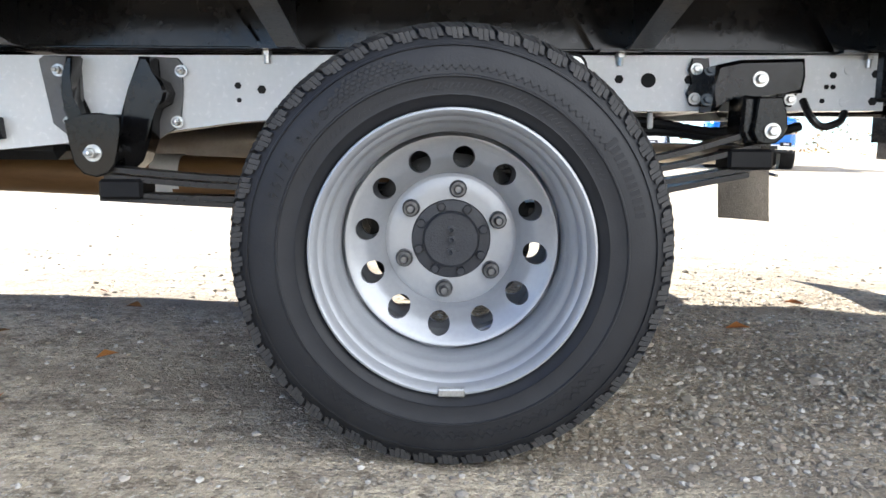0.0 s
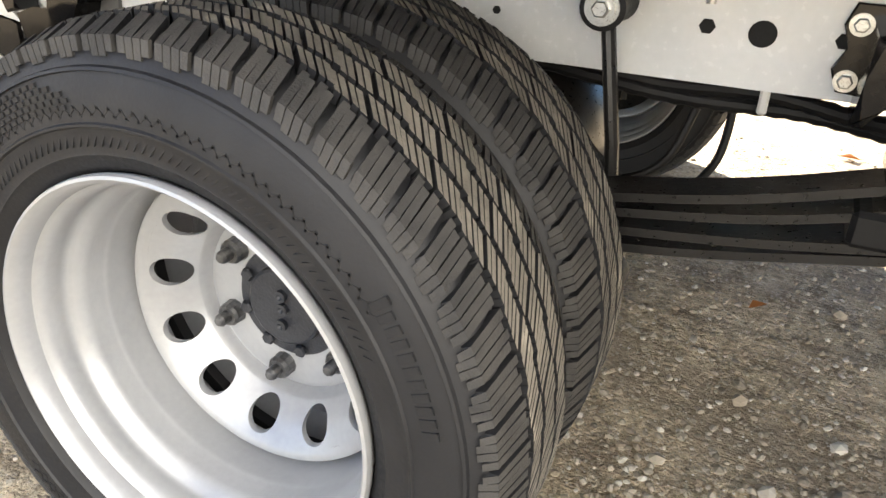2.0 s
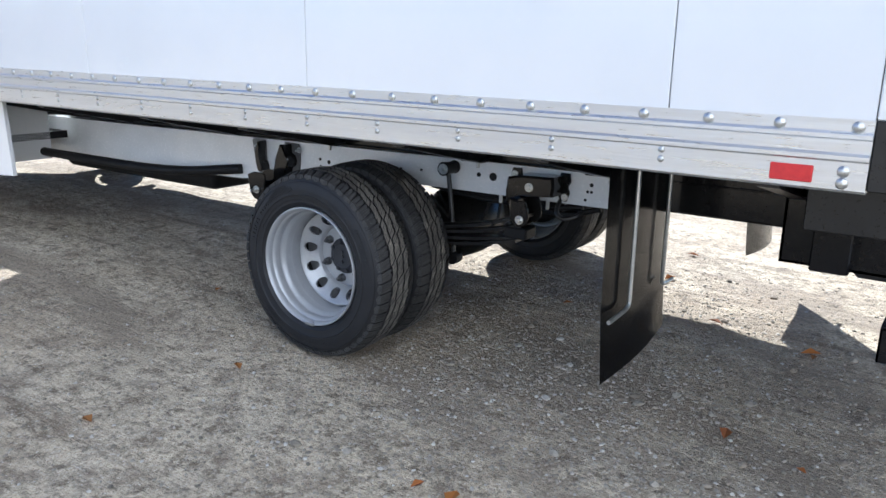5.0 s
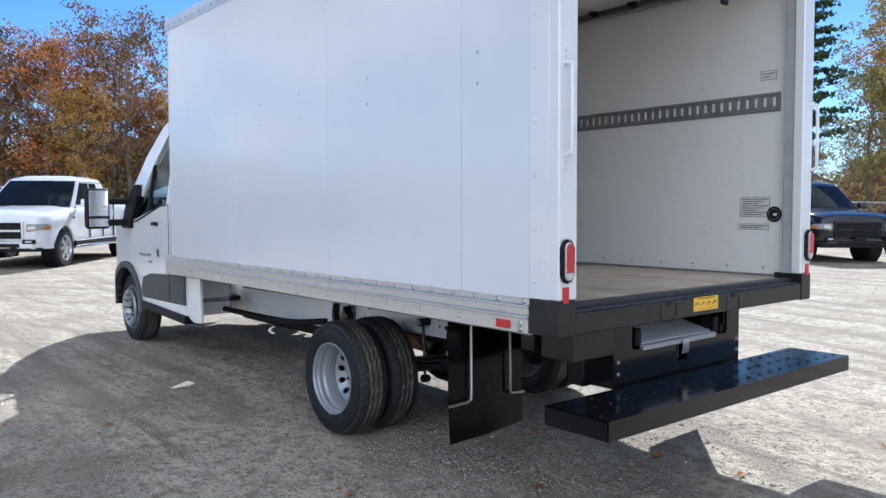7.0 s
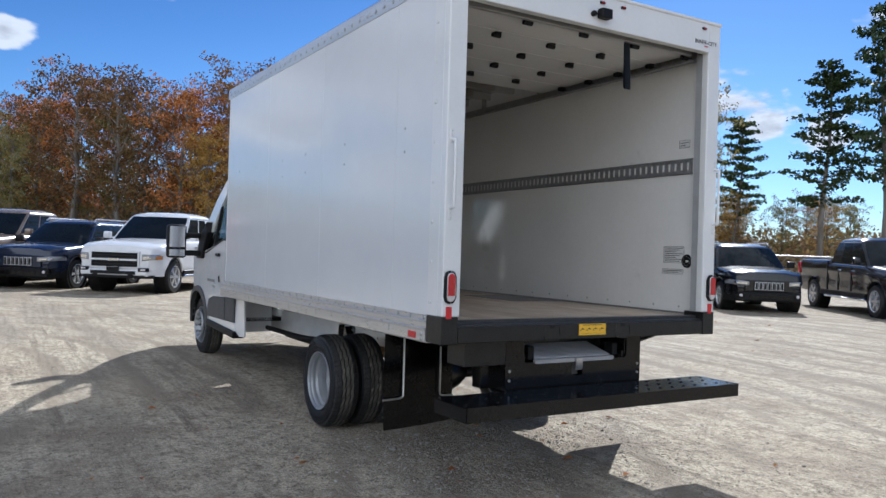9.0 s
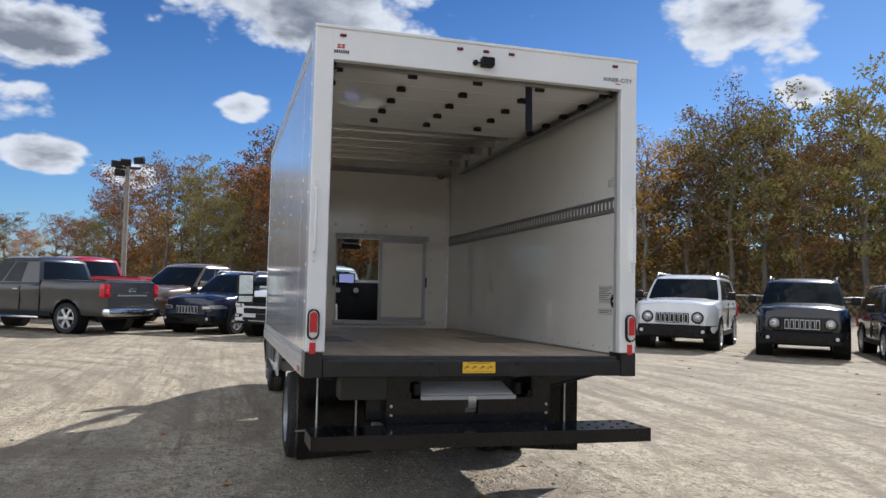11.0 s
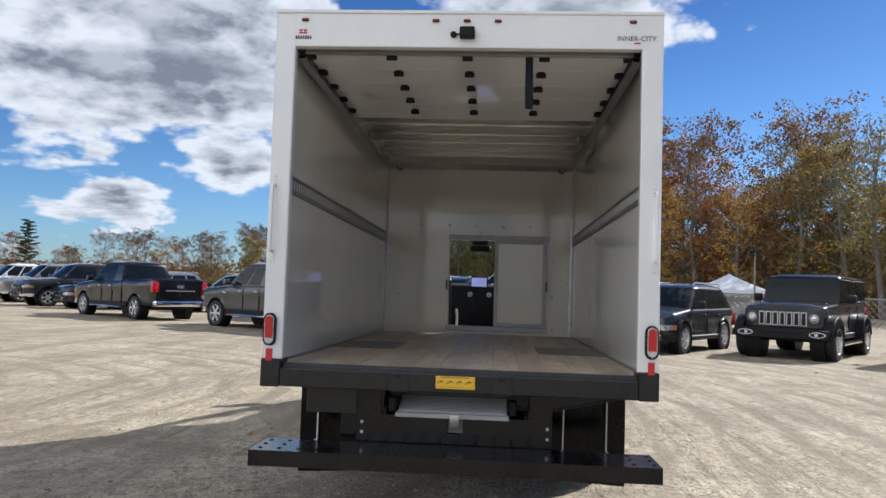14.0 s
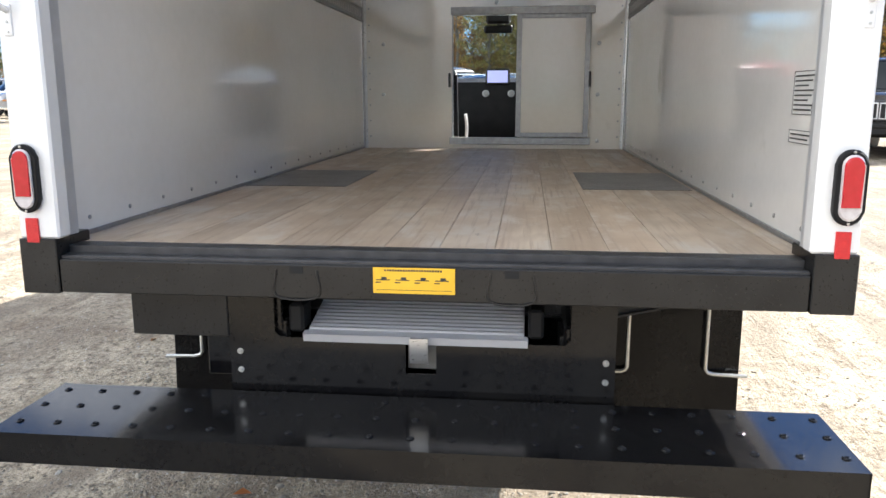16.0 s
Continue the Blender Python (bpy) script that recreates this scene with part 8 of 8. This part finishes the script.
    if kind == "pickup":
        bm = bmesh.new()
        add_box(bm, (tail - 0.01, -h * 0.78, z0 + 0.26), (tail + 0.012, h * 0.78, 1.37), 0.008)
        gate = part("tailgate", bm, body_paint, root)
        part("tailgate_badge", box_bm((tail - 0.016, -0.13, 1.12), (tail - 0.006, 0.13, 1.21), 0.004), CHROME, gate, "", smooth=0)
        part("tailgate_lettering", box_bm((tail - 0.014, -0.55, 1.00), (tail - 0.008, 0.55, 1.035)), ALU_DULL, gate, "", smooth=0)
        part("bed_cover", box_bm((tail + 0.10, -h * 0.86, 1.402), (-(b1 + 0.06), h * 0.86, 1.425), 0.008), BLACK_PLASTIC, root, "black bed cover")
    if kind in ("boxy_suv", "jeep_suv", "suv"):
        for s in (1, -1):
            bm = bmesh.new()
            tube(bm, [(-(t0 + 0.1), s * yt * 0.95, zt - 0.02), (-(t0 + 0.2), s * yt * 0.95, zt + 0.045), (-(t1 - 0.15), s * yt * 0.95, zt + 0.045), (-t1, s * yt * 0.95, zt)], 0.018, 8)
            part("roof_rail", bm, ALLOY, root, "silver roof rail")
    return root


GREY = paint("dark_grey_paint", (0.060, 0.060, 0.060), 0.3)
BLACKP = paint("black_paint", (0.005, 0.005, 0.006))
NAVY = paint("navy_paint", (0.012, 0.018, 0.040), 0.2)
REDP = paint("red_paint", (0.42, 0.012, 0.016))
TANP = paint("tan_paint", (0.23, 0.175, 0.13), 0.3)
WHITEP = paint("white_car_paint", (0.70, 0.70, 0.70))
CHAR = paint("charcoal_paint", (0.028, 0.028, 0.030), 0.2)
SILVER = paint("silver_paint", (0.32, 0.33, 0.34), 0.5)
BLUEP = paint("bright_blue_paint", (0.012, 0.13, 0.46), 0.2)


def from_wheels(kind, a_front, a_rear, side):
    """The nose and heading of a vehicle from where its two wheels of one side stand. side: +1 its left."""
    k = KINDS[kind]
    f, q = Vector(a_front), Vector(a_rear)
    way = (f - q).normalized()
    left = Vector((-way.y, way.x))
    mid = (f + q) / 2 - left * side * (k["W"] / 2 - 0.02)
    nose = mid + way * (k["wb"] / 2 + k["fx"])
    return nose, way


n, w = from_wheels("pickup", (-17.45, -7.45), (-15.3, -4.35), 1)
vehicle("pickup", "pickup_truck", GREY, "dark grey pickup truck with chrome rear bumper, parked on gravel", n, w)
n, w = from_wheels("pickup", (-21.6, -13.9), (-19.6, -11.15), 1)
vehicle("pickup", "pickup_truck", BLACKP, "glossy black pickup truck with chrome rear bumper", n, w)
vehicle("pickup", "pickup_truck", REDP, "bright red pickup truck parked behind the grey one", (-25.1, -7.9), (-0.57, -0.82), size=1.1)
ROW = Vector((0.80, -0.60))
vehicle("pickup", "pickup_truck", WHITEP, "white pickup truck with black grille, nose out", (-14.0, 0.50), ROW)
vehicle("jeep_suv", "sport_utility_car", NAVY, "dark navy sport utility car with slotted grille", (-15.75, -1.41), ROW)
vehicle("pickup", "pickup_truck", TANP, "tan pickup truck with chrome grille bars", (-17.8, -3.05), ROW)
LINE = Vector((0.82, -0.57))
vehicle("suv", "crossover_car", CHAR, "dark grey crossover car with alloy wheels", (-12.75, 4.55), LINE)
vehicle("offroader", "off_road_car", CHAR, "charcoal four-door off-roader, black hardtop, flared fenders and slotted grille", (-12.3, 7.86), LINE, size=1.10)
vehicle("boxy_suv", "compact_suv", WHITEP, "white compact boxy car with round headlights and black bumper", (-10.9, 10.55), Vector((0.735, -0.68)), low=BLACK_PLASTIC, size=1.17)
vehicle("boxy_suv", "compact_suv", BLACKP, "black compact boxy car with round headlights", (-8.5, 12.45), Vector((0.75, -0.66)), low=BLACK_PLASTIC, size=1.13)
vehicle("jeep_suv", "sport_utility_car", BLACKP, "black sport utility car with slotted grille", (-6.9, 14.75), LINE)
vehicle("pickup", "pickup_truck", BLACKP, "black pickup truck with dark grille, nose out", (-3.9, 16.9), LINE)
vehicle("suv", "crossover_car", CHAR, "dark crossover car at the end of the row", (-1.2, 20.0), LINE)
AWAY = Vector((0.74, -0.67))
for at, kd, pt, lb in (((-27.5, -20.3), "pickup", CHAR, "dark pickup truck, nose out across the aisle"), ((-31.0, -23.8), "pickup", SILVER, "silver pickup truck in the far row"), ((-34.0, -27.5), "pickup", WHITEP, "white pickup truck in the far row"),
                       ((-37.0, -31.5), "pickup", SILVER, "silver pickup truck in the far row"), ((-40.0, -35.5), "suv", WHITEP, "white crossover car in the far row"), ((-26.5, -15.8), "suv", SILVER, "silver crossover car behind the pickups"),
                       ((-27.0, -12.2), "suv", CHAR, "dark crossover car behind the pickups"), ((-26.2, -17.6), "suv", NAVY, "navy crossover car behind the pickups"), ((-44, -39), "suv", CHAR, "dark crossover car in the far row"), ((-48, -43), "pickup", WHITEP, "white pickup truck far off")):
    vehicle(kd, "pickup_truck" if kd == "pickup" else "crossover_car", pt, lb, at, AWAY)
FACING = Vector((-0.30, -0.95))
vehicle("pickup", "pickup_truck", BLUEP, "bright blue pickup truck with black grille", (7.2, 17.0), FACING)
vehicle("pickup", "pickup_truck", WHITEP, "white pickup truck with chrome grille beside the blue one", (4.3, 17.6), FACING)

# ---- yard furniture ----


def light_pole(x, y, h, k=1.0):
    pole = tagged(new("light_pole"), "tall grey pole with a cluster of floodlights", "street lamp")
    pole.location = (x, y, 0)
    part("post", tube(bmesh.new(), [(0, 0, 0), (0, 0, h)], [0.13 * k, 0.10 * k], 12), surface("pole_wood", (0.22, 0.20, 0.17), (0.30, 0.28, 0.25), 3, (0.7, 0.9)), pole)
    part("crossarm", box_bm((-0.06 * k, -0.55 * k, h - 0.25 * k), (0.06 * k, 0.55 * k, h - 0.13 * k), 0.01), BLACK_SATIN, pole)
    for dy, dz, t in ((-0.5, -0.05, 20), (0.5, 0.18, -25), (-0.1, 0.05, 10), (-0.35, -0.45, 15)):
        bm = bmesh.new()
        add_box(bm, (-0.12, -0.24, -0.16), (0.12, 0.24, 0.16), 0.03)
        add_box(bm, (0.10, -0.20, -0.12), (0.16, 0.20, 0.12), 0.01)
        ob = part("floodlight", bm, BLACK_SATIN, pole, "black floodlight")
        ob.location, ob.rotation_euler, ob.scale = (0.1, dy * k, h + dz * k), (0, 0.3, radians(t)), (k, k, k)
    return pole


light_pole(-33.0, -5.1, 7.0)
light_pole(-44.0, 17.6, 4.3, 0.5)

tent = tagged(new("white_tent"), "white peaked canopy tent beyond the fence", "tent")
tent.location, tent.scale = (-47.0, 16.9, 0), (0.85, 0.85, 0.85)
CANVAS = surface("white_canvas", (0.62, 0.63, 0.65), (0.70, 0.71, 0.72), 2, (0.7, 0.85))
bm = bmesh.new()
lathe(bm, [(3.6, 1.9), (3.3, 2.15), (1.6, 2.75), (0.25, 3.3), (0.05, 3.45)], 4, (0, 0, 0), "z", start=math.pi / 4)
part("canopy", bm, CANVAS, tent, "", smooth=0)
for sx in (1, -1):
    for sy in (1, -1):
        part("pole", tube(bmesh.new(), [(2.45 * sx, 2.45 * sy, 0), (2.45 * sx, 2.45 * sy, 1.95)], 0.04, 8), ALU, tent)
part("side_wall", box_bm((-2.45, 2.42, 0.0), (2.45, 2.46, 1.95)), CANVAS, tent, "", smooth=0)
part("rear_wall", box_bm((-2.46, -2.42, 0.0), (-2.42, 2.42, 1.95)), CANVAS, tent, "", smooth=0)


def rail_fence(name, label, pts, height, rails, mesh_wire):
    """Posts at even steps along a line, with rails and, where wanted, diagonal wire."""
    fence = tagged(new(name), label, "fence")
    for (x0, y0), (x1, y1) in zip(pts, pts[1:]):
        a, b = Vector((x0, y0, 0)), Vector((x1, y1, 0))
        n = max(1, int((b - a).length / 3.0))
        for i in range(n + 1):
            p = a.lerp(b, i / n)
            part("post", tube(bmesh.new(), [p, p + Vector((0, 0, height))], 0.045, 8), GALV, fence)
        for z in rails:
            bm = bmesh.new()
            tube(bm, [a + Vector((0, 0, z)), b + Vector((0, 0, z))], 0.03 if mesh_wire else 0.09, 8)
            part("rail", bm, ALU_DULL if mesh_wire else ALU, fence)
        if mesh_wire:
            bm = bmesh.new()
            m = int((b - a).length / 0.35)
            for i in range(m):
                p, q = a.lerp(b, i / m), a.lerp(b, min(1.0, (i + 4) / m))
                tube(bm, [p, q + Vector((0, 0, height))], 0.010, 3, False)
                tube(bm, [p + Vector((0, 0, height)), q], 0.010, 3, False)
            tagged(part("wire", bm, GALV, fence, "", smooth=0), kind="stuff")
    return fence


rail_fence("chain_link_fence", "grey chain-link fence along the edge of the woods", [(-41, 9.5), (-40, 14.0), (-37, 19.0)], 1.5, (1.5,), True)
rail_fence("chain_link_fence", "grey chain-link fence behind the parked cars", [(-37, 19.0), (-28, 25), (-14, 33), (4, 41)], 1.5, (1.5,), True)

# ---- woods ----


def limb_points(rnd, a, way, length, bend):
    pts, p, d = [a], Vector(a), Vector(way).normalized()
    for i in range(4):
        d = (d + Vector((rnd.uniform(-bend, bend), rnd.uniform(-bend, bend), rnd.uniform(-bend * 0.4, bend)))).normalized()
        p = p + d * length / 4
        pts.append(p.copy())
    return pts


def leaf_cloud(verts, faces, rnd, centre, spread, n, size):
    for _ in range(n):
        c = Vector([max(-1.5 * q, min(1.5 * q, rnd.gauss(0, q))) for q in spread]) + centre
        s = size * rnd.uniform(0.6, 1.4)
        u = Vector((rnd.uniform(-1, 1), rnd.uniform(-1, 1), rnd.uniform(-1, 1))).normalized()
        v = u.orthogonal().normalized()
        o = len(verts)
        verts += [tuple(c - u * s), tuple(c + v * s * 0.55 + u * s * 0.1), tuple(c + u * s), tuple(c - v * s * 0.6)]
        faces.append((o, o + 1, o + 2, o + 3))


def tree(seed, height, leaf, count, spare, label, name="tree"):
    """A broadleaf tree: leaning tapered trunk, forked limbs, and leaves in ragged clumps along them."""
    rnd = random.Random(seed)
    root = tagged(new(name), label, "tree", "woods")
    bm = bmesh.new()
    trunk = [Vector((0, 0, 0))]
    for i in range(7):
        trunk.append(trunk[-1] + Vector((rnd.uniform(-0.3, 0.3), rnd.uniform(-0.3, 0.3), height * 0.115)))
    tube(bm, trunk, [0.24 - 0.027 * i for i in range(8)], 8)
    verts, faces = [], []
    for i in range(17):
        f = 0.24 + 0.74 * i / 17
        a = trunk[min(6, int(f * 7))].lerp(trunk[min(7, int(f * 7) + 1)], f * 7 % 1)
        t = i * 2.4 + rnd.uniform(-0.4, 0.4)
        ln = height * rnd.uniform(0.17, 0.29) * (0.45 + 0.62 * math.sin(math.pi * min(1.0, (f - 0.18) / 0.84)) ** 0.7)
        way = (math.cos(t), math.sin(t), 0.30 + 0.45 * f)
        pts = limb_points(rnd, a, way, ln, 0.35)
        tube(bm, pts, [0.07, 0.055, 0.04, 0.028, 0.012], 5)
        if rnd.random() < spare:
            continue
        for p in pts[2:]:
            for _ in range(3):
                q = p + Vector((rnd.gauss(0, 0.95), rnd.gauss(0, 0.95), rnd.gauss(0, 0.7)))
                leaf_cloud(verts, faces, rnd, q, Vector((0.40, 0.40, 0.27)), int(count * 1.7), 0.125)
        for _ in range(3):
            tube(bm, limb_points(rnd, pts[3], (rnd.uniform(-1, 1), rnd.uniform(-1, 1), 0.6), ln * 0.4, 0.3), [0.025, 0.02, 0.016, 0.012, 0.006], 4)
    leaf_cloud(verts, faces, rnd, trunk[-1], Vector((0.9, 0.9, 0.7)), count * 7, 0.115)
    part("trunk", bm, BARK, root)
    me = bpy.data.meshes.new("crown")
    me.from_pydata(verts, [], faces)
    me.materials.append(leaf)
    crown = new("crown", me)
    crown.parent = root
    tagged(crown, kind="stuff")
    return root


def pine(seed, height, label):
    rnd = random.Random(seed)
    root = tagged(new("pine_tree"), label, "tree", "woods")
    bm = bmesh.new()
    trunk = [Vector((0.25 * math.sin(i * 0.8), 0.15 * i * 0.3, height * i / 8)) for i in range(9)]
    tube(bm, trunk, [0.26 - 0.027 * i for i in range(9)], 8)
    verts, faces = [], []
    for i in range(30):
        f = 0.34 + 0.66 * i / 30
        a = trunk[min(7, int(f * 8))].lerp(trunk[min(8, int(f * 8) + 1)], f * 8 % 1)
        t = i * 2.4
        ln = height * 0.20 * (1.1 - 0.85 * f) * rnd.uniform(0.6, 1.25) + 0.4
        pts = limb_points(rnd, a, (math.cos(t), math.sin(t), rnd.uniform(-0.05, 0.25)), ln, 0.12)
        tube(bm, pts, [0.05, 0.04, 0.03, 0.02, 0.01], 5)
        for p in pts[1:]:
            leaf_cloud(verts, faces, rnd, p, Vector((0.48, 0.48, 0.13)), 34, 0.19)
    part("trunk", bm, BARK, root)
    me = bpy.data.meshes.new("crown")
    me.from_pydata(verts, [], faces)
    me.materials.append(NEEDLES)
    crown = new("crown", me)
    crown.parent = root
    tagged(crown, kind="stuff")
    return root


EDGE = [(-30, 74), (0, 72), (20, 68), (40, 66), (60, 62), (70, 62), (80, 68), (90, 80), (97, 92), (104, 112), (110, 140), (118, 185), (130, 235), (150, 240), (175, 150), (210, 115), (260, 105), (300, 95), (330, 78)]


def edge_point(t, back=0.0):
    """A place on the edge of the woods by its compass angle, and so far behind it."""
    for (a, ra), (b, rb) in zip(EDGE, EDGE[1:]):
        if a <= t <= b:
            r = ra + (rb - ra) * (t - a) / (b - a) + back
            return -math.sin(radians(t)) * r, math.cos(radians(t)) * r
    return 0.0, 80.0


def plant_woods():
    rnd = random.Random(21)
    protos = [tree(1, 17, LEAF_OLIVE, 24, 0.05, "tall oak with thinning olive leaves"), tree(2, 18, LEAF_RUST, 22, 0.1, "tall tree with rust-coloured leaves"), tree(3, 16, LEAF_GOLD, 24, 0.05, "tree with golden autumn leaves"),
              tree(4, 18, LEAF_BROWN, 18, 0.2, "tall tree with sparse brown leaves"), tree(5, 17, LEAF_OLIVE, 18, 0.2, "slender tree with thin olive-green crown"), tree(6, 15, LEAF_GOLD, 10, 0.4, "half-bare tree with few yellow leaves"),
              tree(7, 16, LEAF_RUST, 14, 0.3, "half-bare tree with few rust leaves")]
    pines = [pine(31, 19, "tall white pine with dark layered boughs"), pine(32, 17, "leaning pine with a bare lower trunk")]
    k = 0
    first = {id(p): True for p in protos + pines}

    def put(p, x, y, s, turn):
        m = Matrix.Translation((x, y, -0.1)) @ Matrix.Rotation(turn, 4, "Z")
        if first[id(p)]:
            first[id(p)] = False
            p.matrix_world = m
            p.scale = (s, s, s)
        else:
            c = copy_thing(p, m)
            c.scale = (s, s, s)

    for row, back in enumerate((0.0, 5.0, 11.0, 17.0)):
        t = 8.0
        while t < 135:
            x, y = edge_point(t, back + rnd.uniform(-1.5, 2.5))
            r = math.hypot(x, y)
            step = rnd.uniform(2.5, 4.4) * (1.0 if row == 0 else 1.15)
            t += math.degrees(step * (1 + max(0, r - 90) / 60) / r)
            weights = (1, 4, 1, 3, 1, 0.5, 2) if t < 23 else (4, 1, 2, 3, 4, 1, 1) if t < 74 else (1, 5, 1.2, 5, 0.8, 0.3, 2)
            if 23 < t < 43 and rnd.random() < 0.5:
                continue
            p = rnd.choices(protos, weights)[0]
            put(p, x, y, rnd.uniform(0.70, 1.16) * (1.05 if t < 23 else 0.50 if t < 43 else 1.12 if t < 62 else 1.0 if t < 92 else 0.92 if t < 101 else 0.66), rnd.uniform(0, 6.28))
    for x, y, s, q in ((-27.2, 55.4, 1.10, 0), (-31.2, 54.2, 0.98, 1), (-25.6, 60.0, 0.95, 0), (-115.0, -75.0, 0.55, 0), (-118.0, -85.0, 0.6, 0), (-45.0, 62.0, 0.8, 0)):
        put(pines[q], x, y, s, rnd.uniform(0, 6.28))
    t = 140
    while t < 326:
        x, y = edge_point(t, rnd.uniform(-3, 6))
        t += rnd.uniform(1.6, 2.8)
        put(rnd.choice(protos), x, y, rnd.uniform(0.8, 1.1), rnd.uniform(0, 6.28))


plant_woods()


def understorey():
    """Brush and saplings at the foot of the woods, one mass of leaves."""
    rnd = random.Random(77)
    verts, faces = [], []
    for i in range(130000):
        t = rnd.uniform(5, 135) if i < 120000 else rnd.uniform(-30, 329)
        x, y = edge_point(t, rnd.uniform(-1.0, 26))
        r = math.hypot(x, y)
        z = abs(rnd.gauss(0, 1.5)) if rnd.random() < 0.8 else rnd.uniform(0, 4.0 if t < 41 else 6.0 if t < 98 else 5.0)
        s = rnd.uniform(0.10, 0.27) * (1 + max(0, r - 90) / 90)
        u = Vector((rnd.uniform(-1, 1), rnd.uniform(-1, 1), rnd.uniform(-1, 1))).normalized()
        v = u.orthogonal().normalized()
        c = Vector((x, y, z))
        o = len(verts)
        verts += [tuple(c - u * s), tuple(c + v * s * 0.6), tuple(c + u * s), tuple(c - v * s * 0.6)]
        faces.append((o, o + 1, o + 2, o + 3))
    me = bpy.data.meshes.new("understorey")
    me.from_pydata(verts, [], faces)
    me.materials.append(UNDER)
    tagged(new("understorey", me), "dark brush and saplings at the foot of the woods", "undergrowth", kind="stuff")


understorey()


def woods_backdrop():
    """An added dark sheet behind the trees, standing in for the woods' shaded depth."""
    verts, faces = [], []
    for i in range(131):
        t = 5 + i
        lift = (9.0 if t < 22 else 4.5 if t < 41 else 10.5 if t < 80 else 7.5 if t < 100 else 4.2) * (0.8 + 0.4 * noise.noise(Vector((t * 0.31, 0, 0))))
        for back, z in ((21, -0.2), (24, lift * 0.6), (27, lift), (60, lift + 0.3)):
            x, y = edge_point(t, back)
            verts.append((x, y, z))
    for i in range(130):
        for j in range(3):
            faces.append((i * 4 + j, i * 4 + 4 + j, i * 4 + 5 + j, i * 4 + 1 + j))
    me = bpy.data.meshes.new("woods_backdrop")
    me.from_pydata(verts, [], faces)
    me.materials.append(BACKDROP)
    me.polygons.foreach_set("use_smooth", [True] * len(faces))
    tagged(new("woods_backdrop", me), "added dark brown backdrop behind the trees, closing sky gaps", "bank", kind="structure")


woods_backdrop()
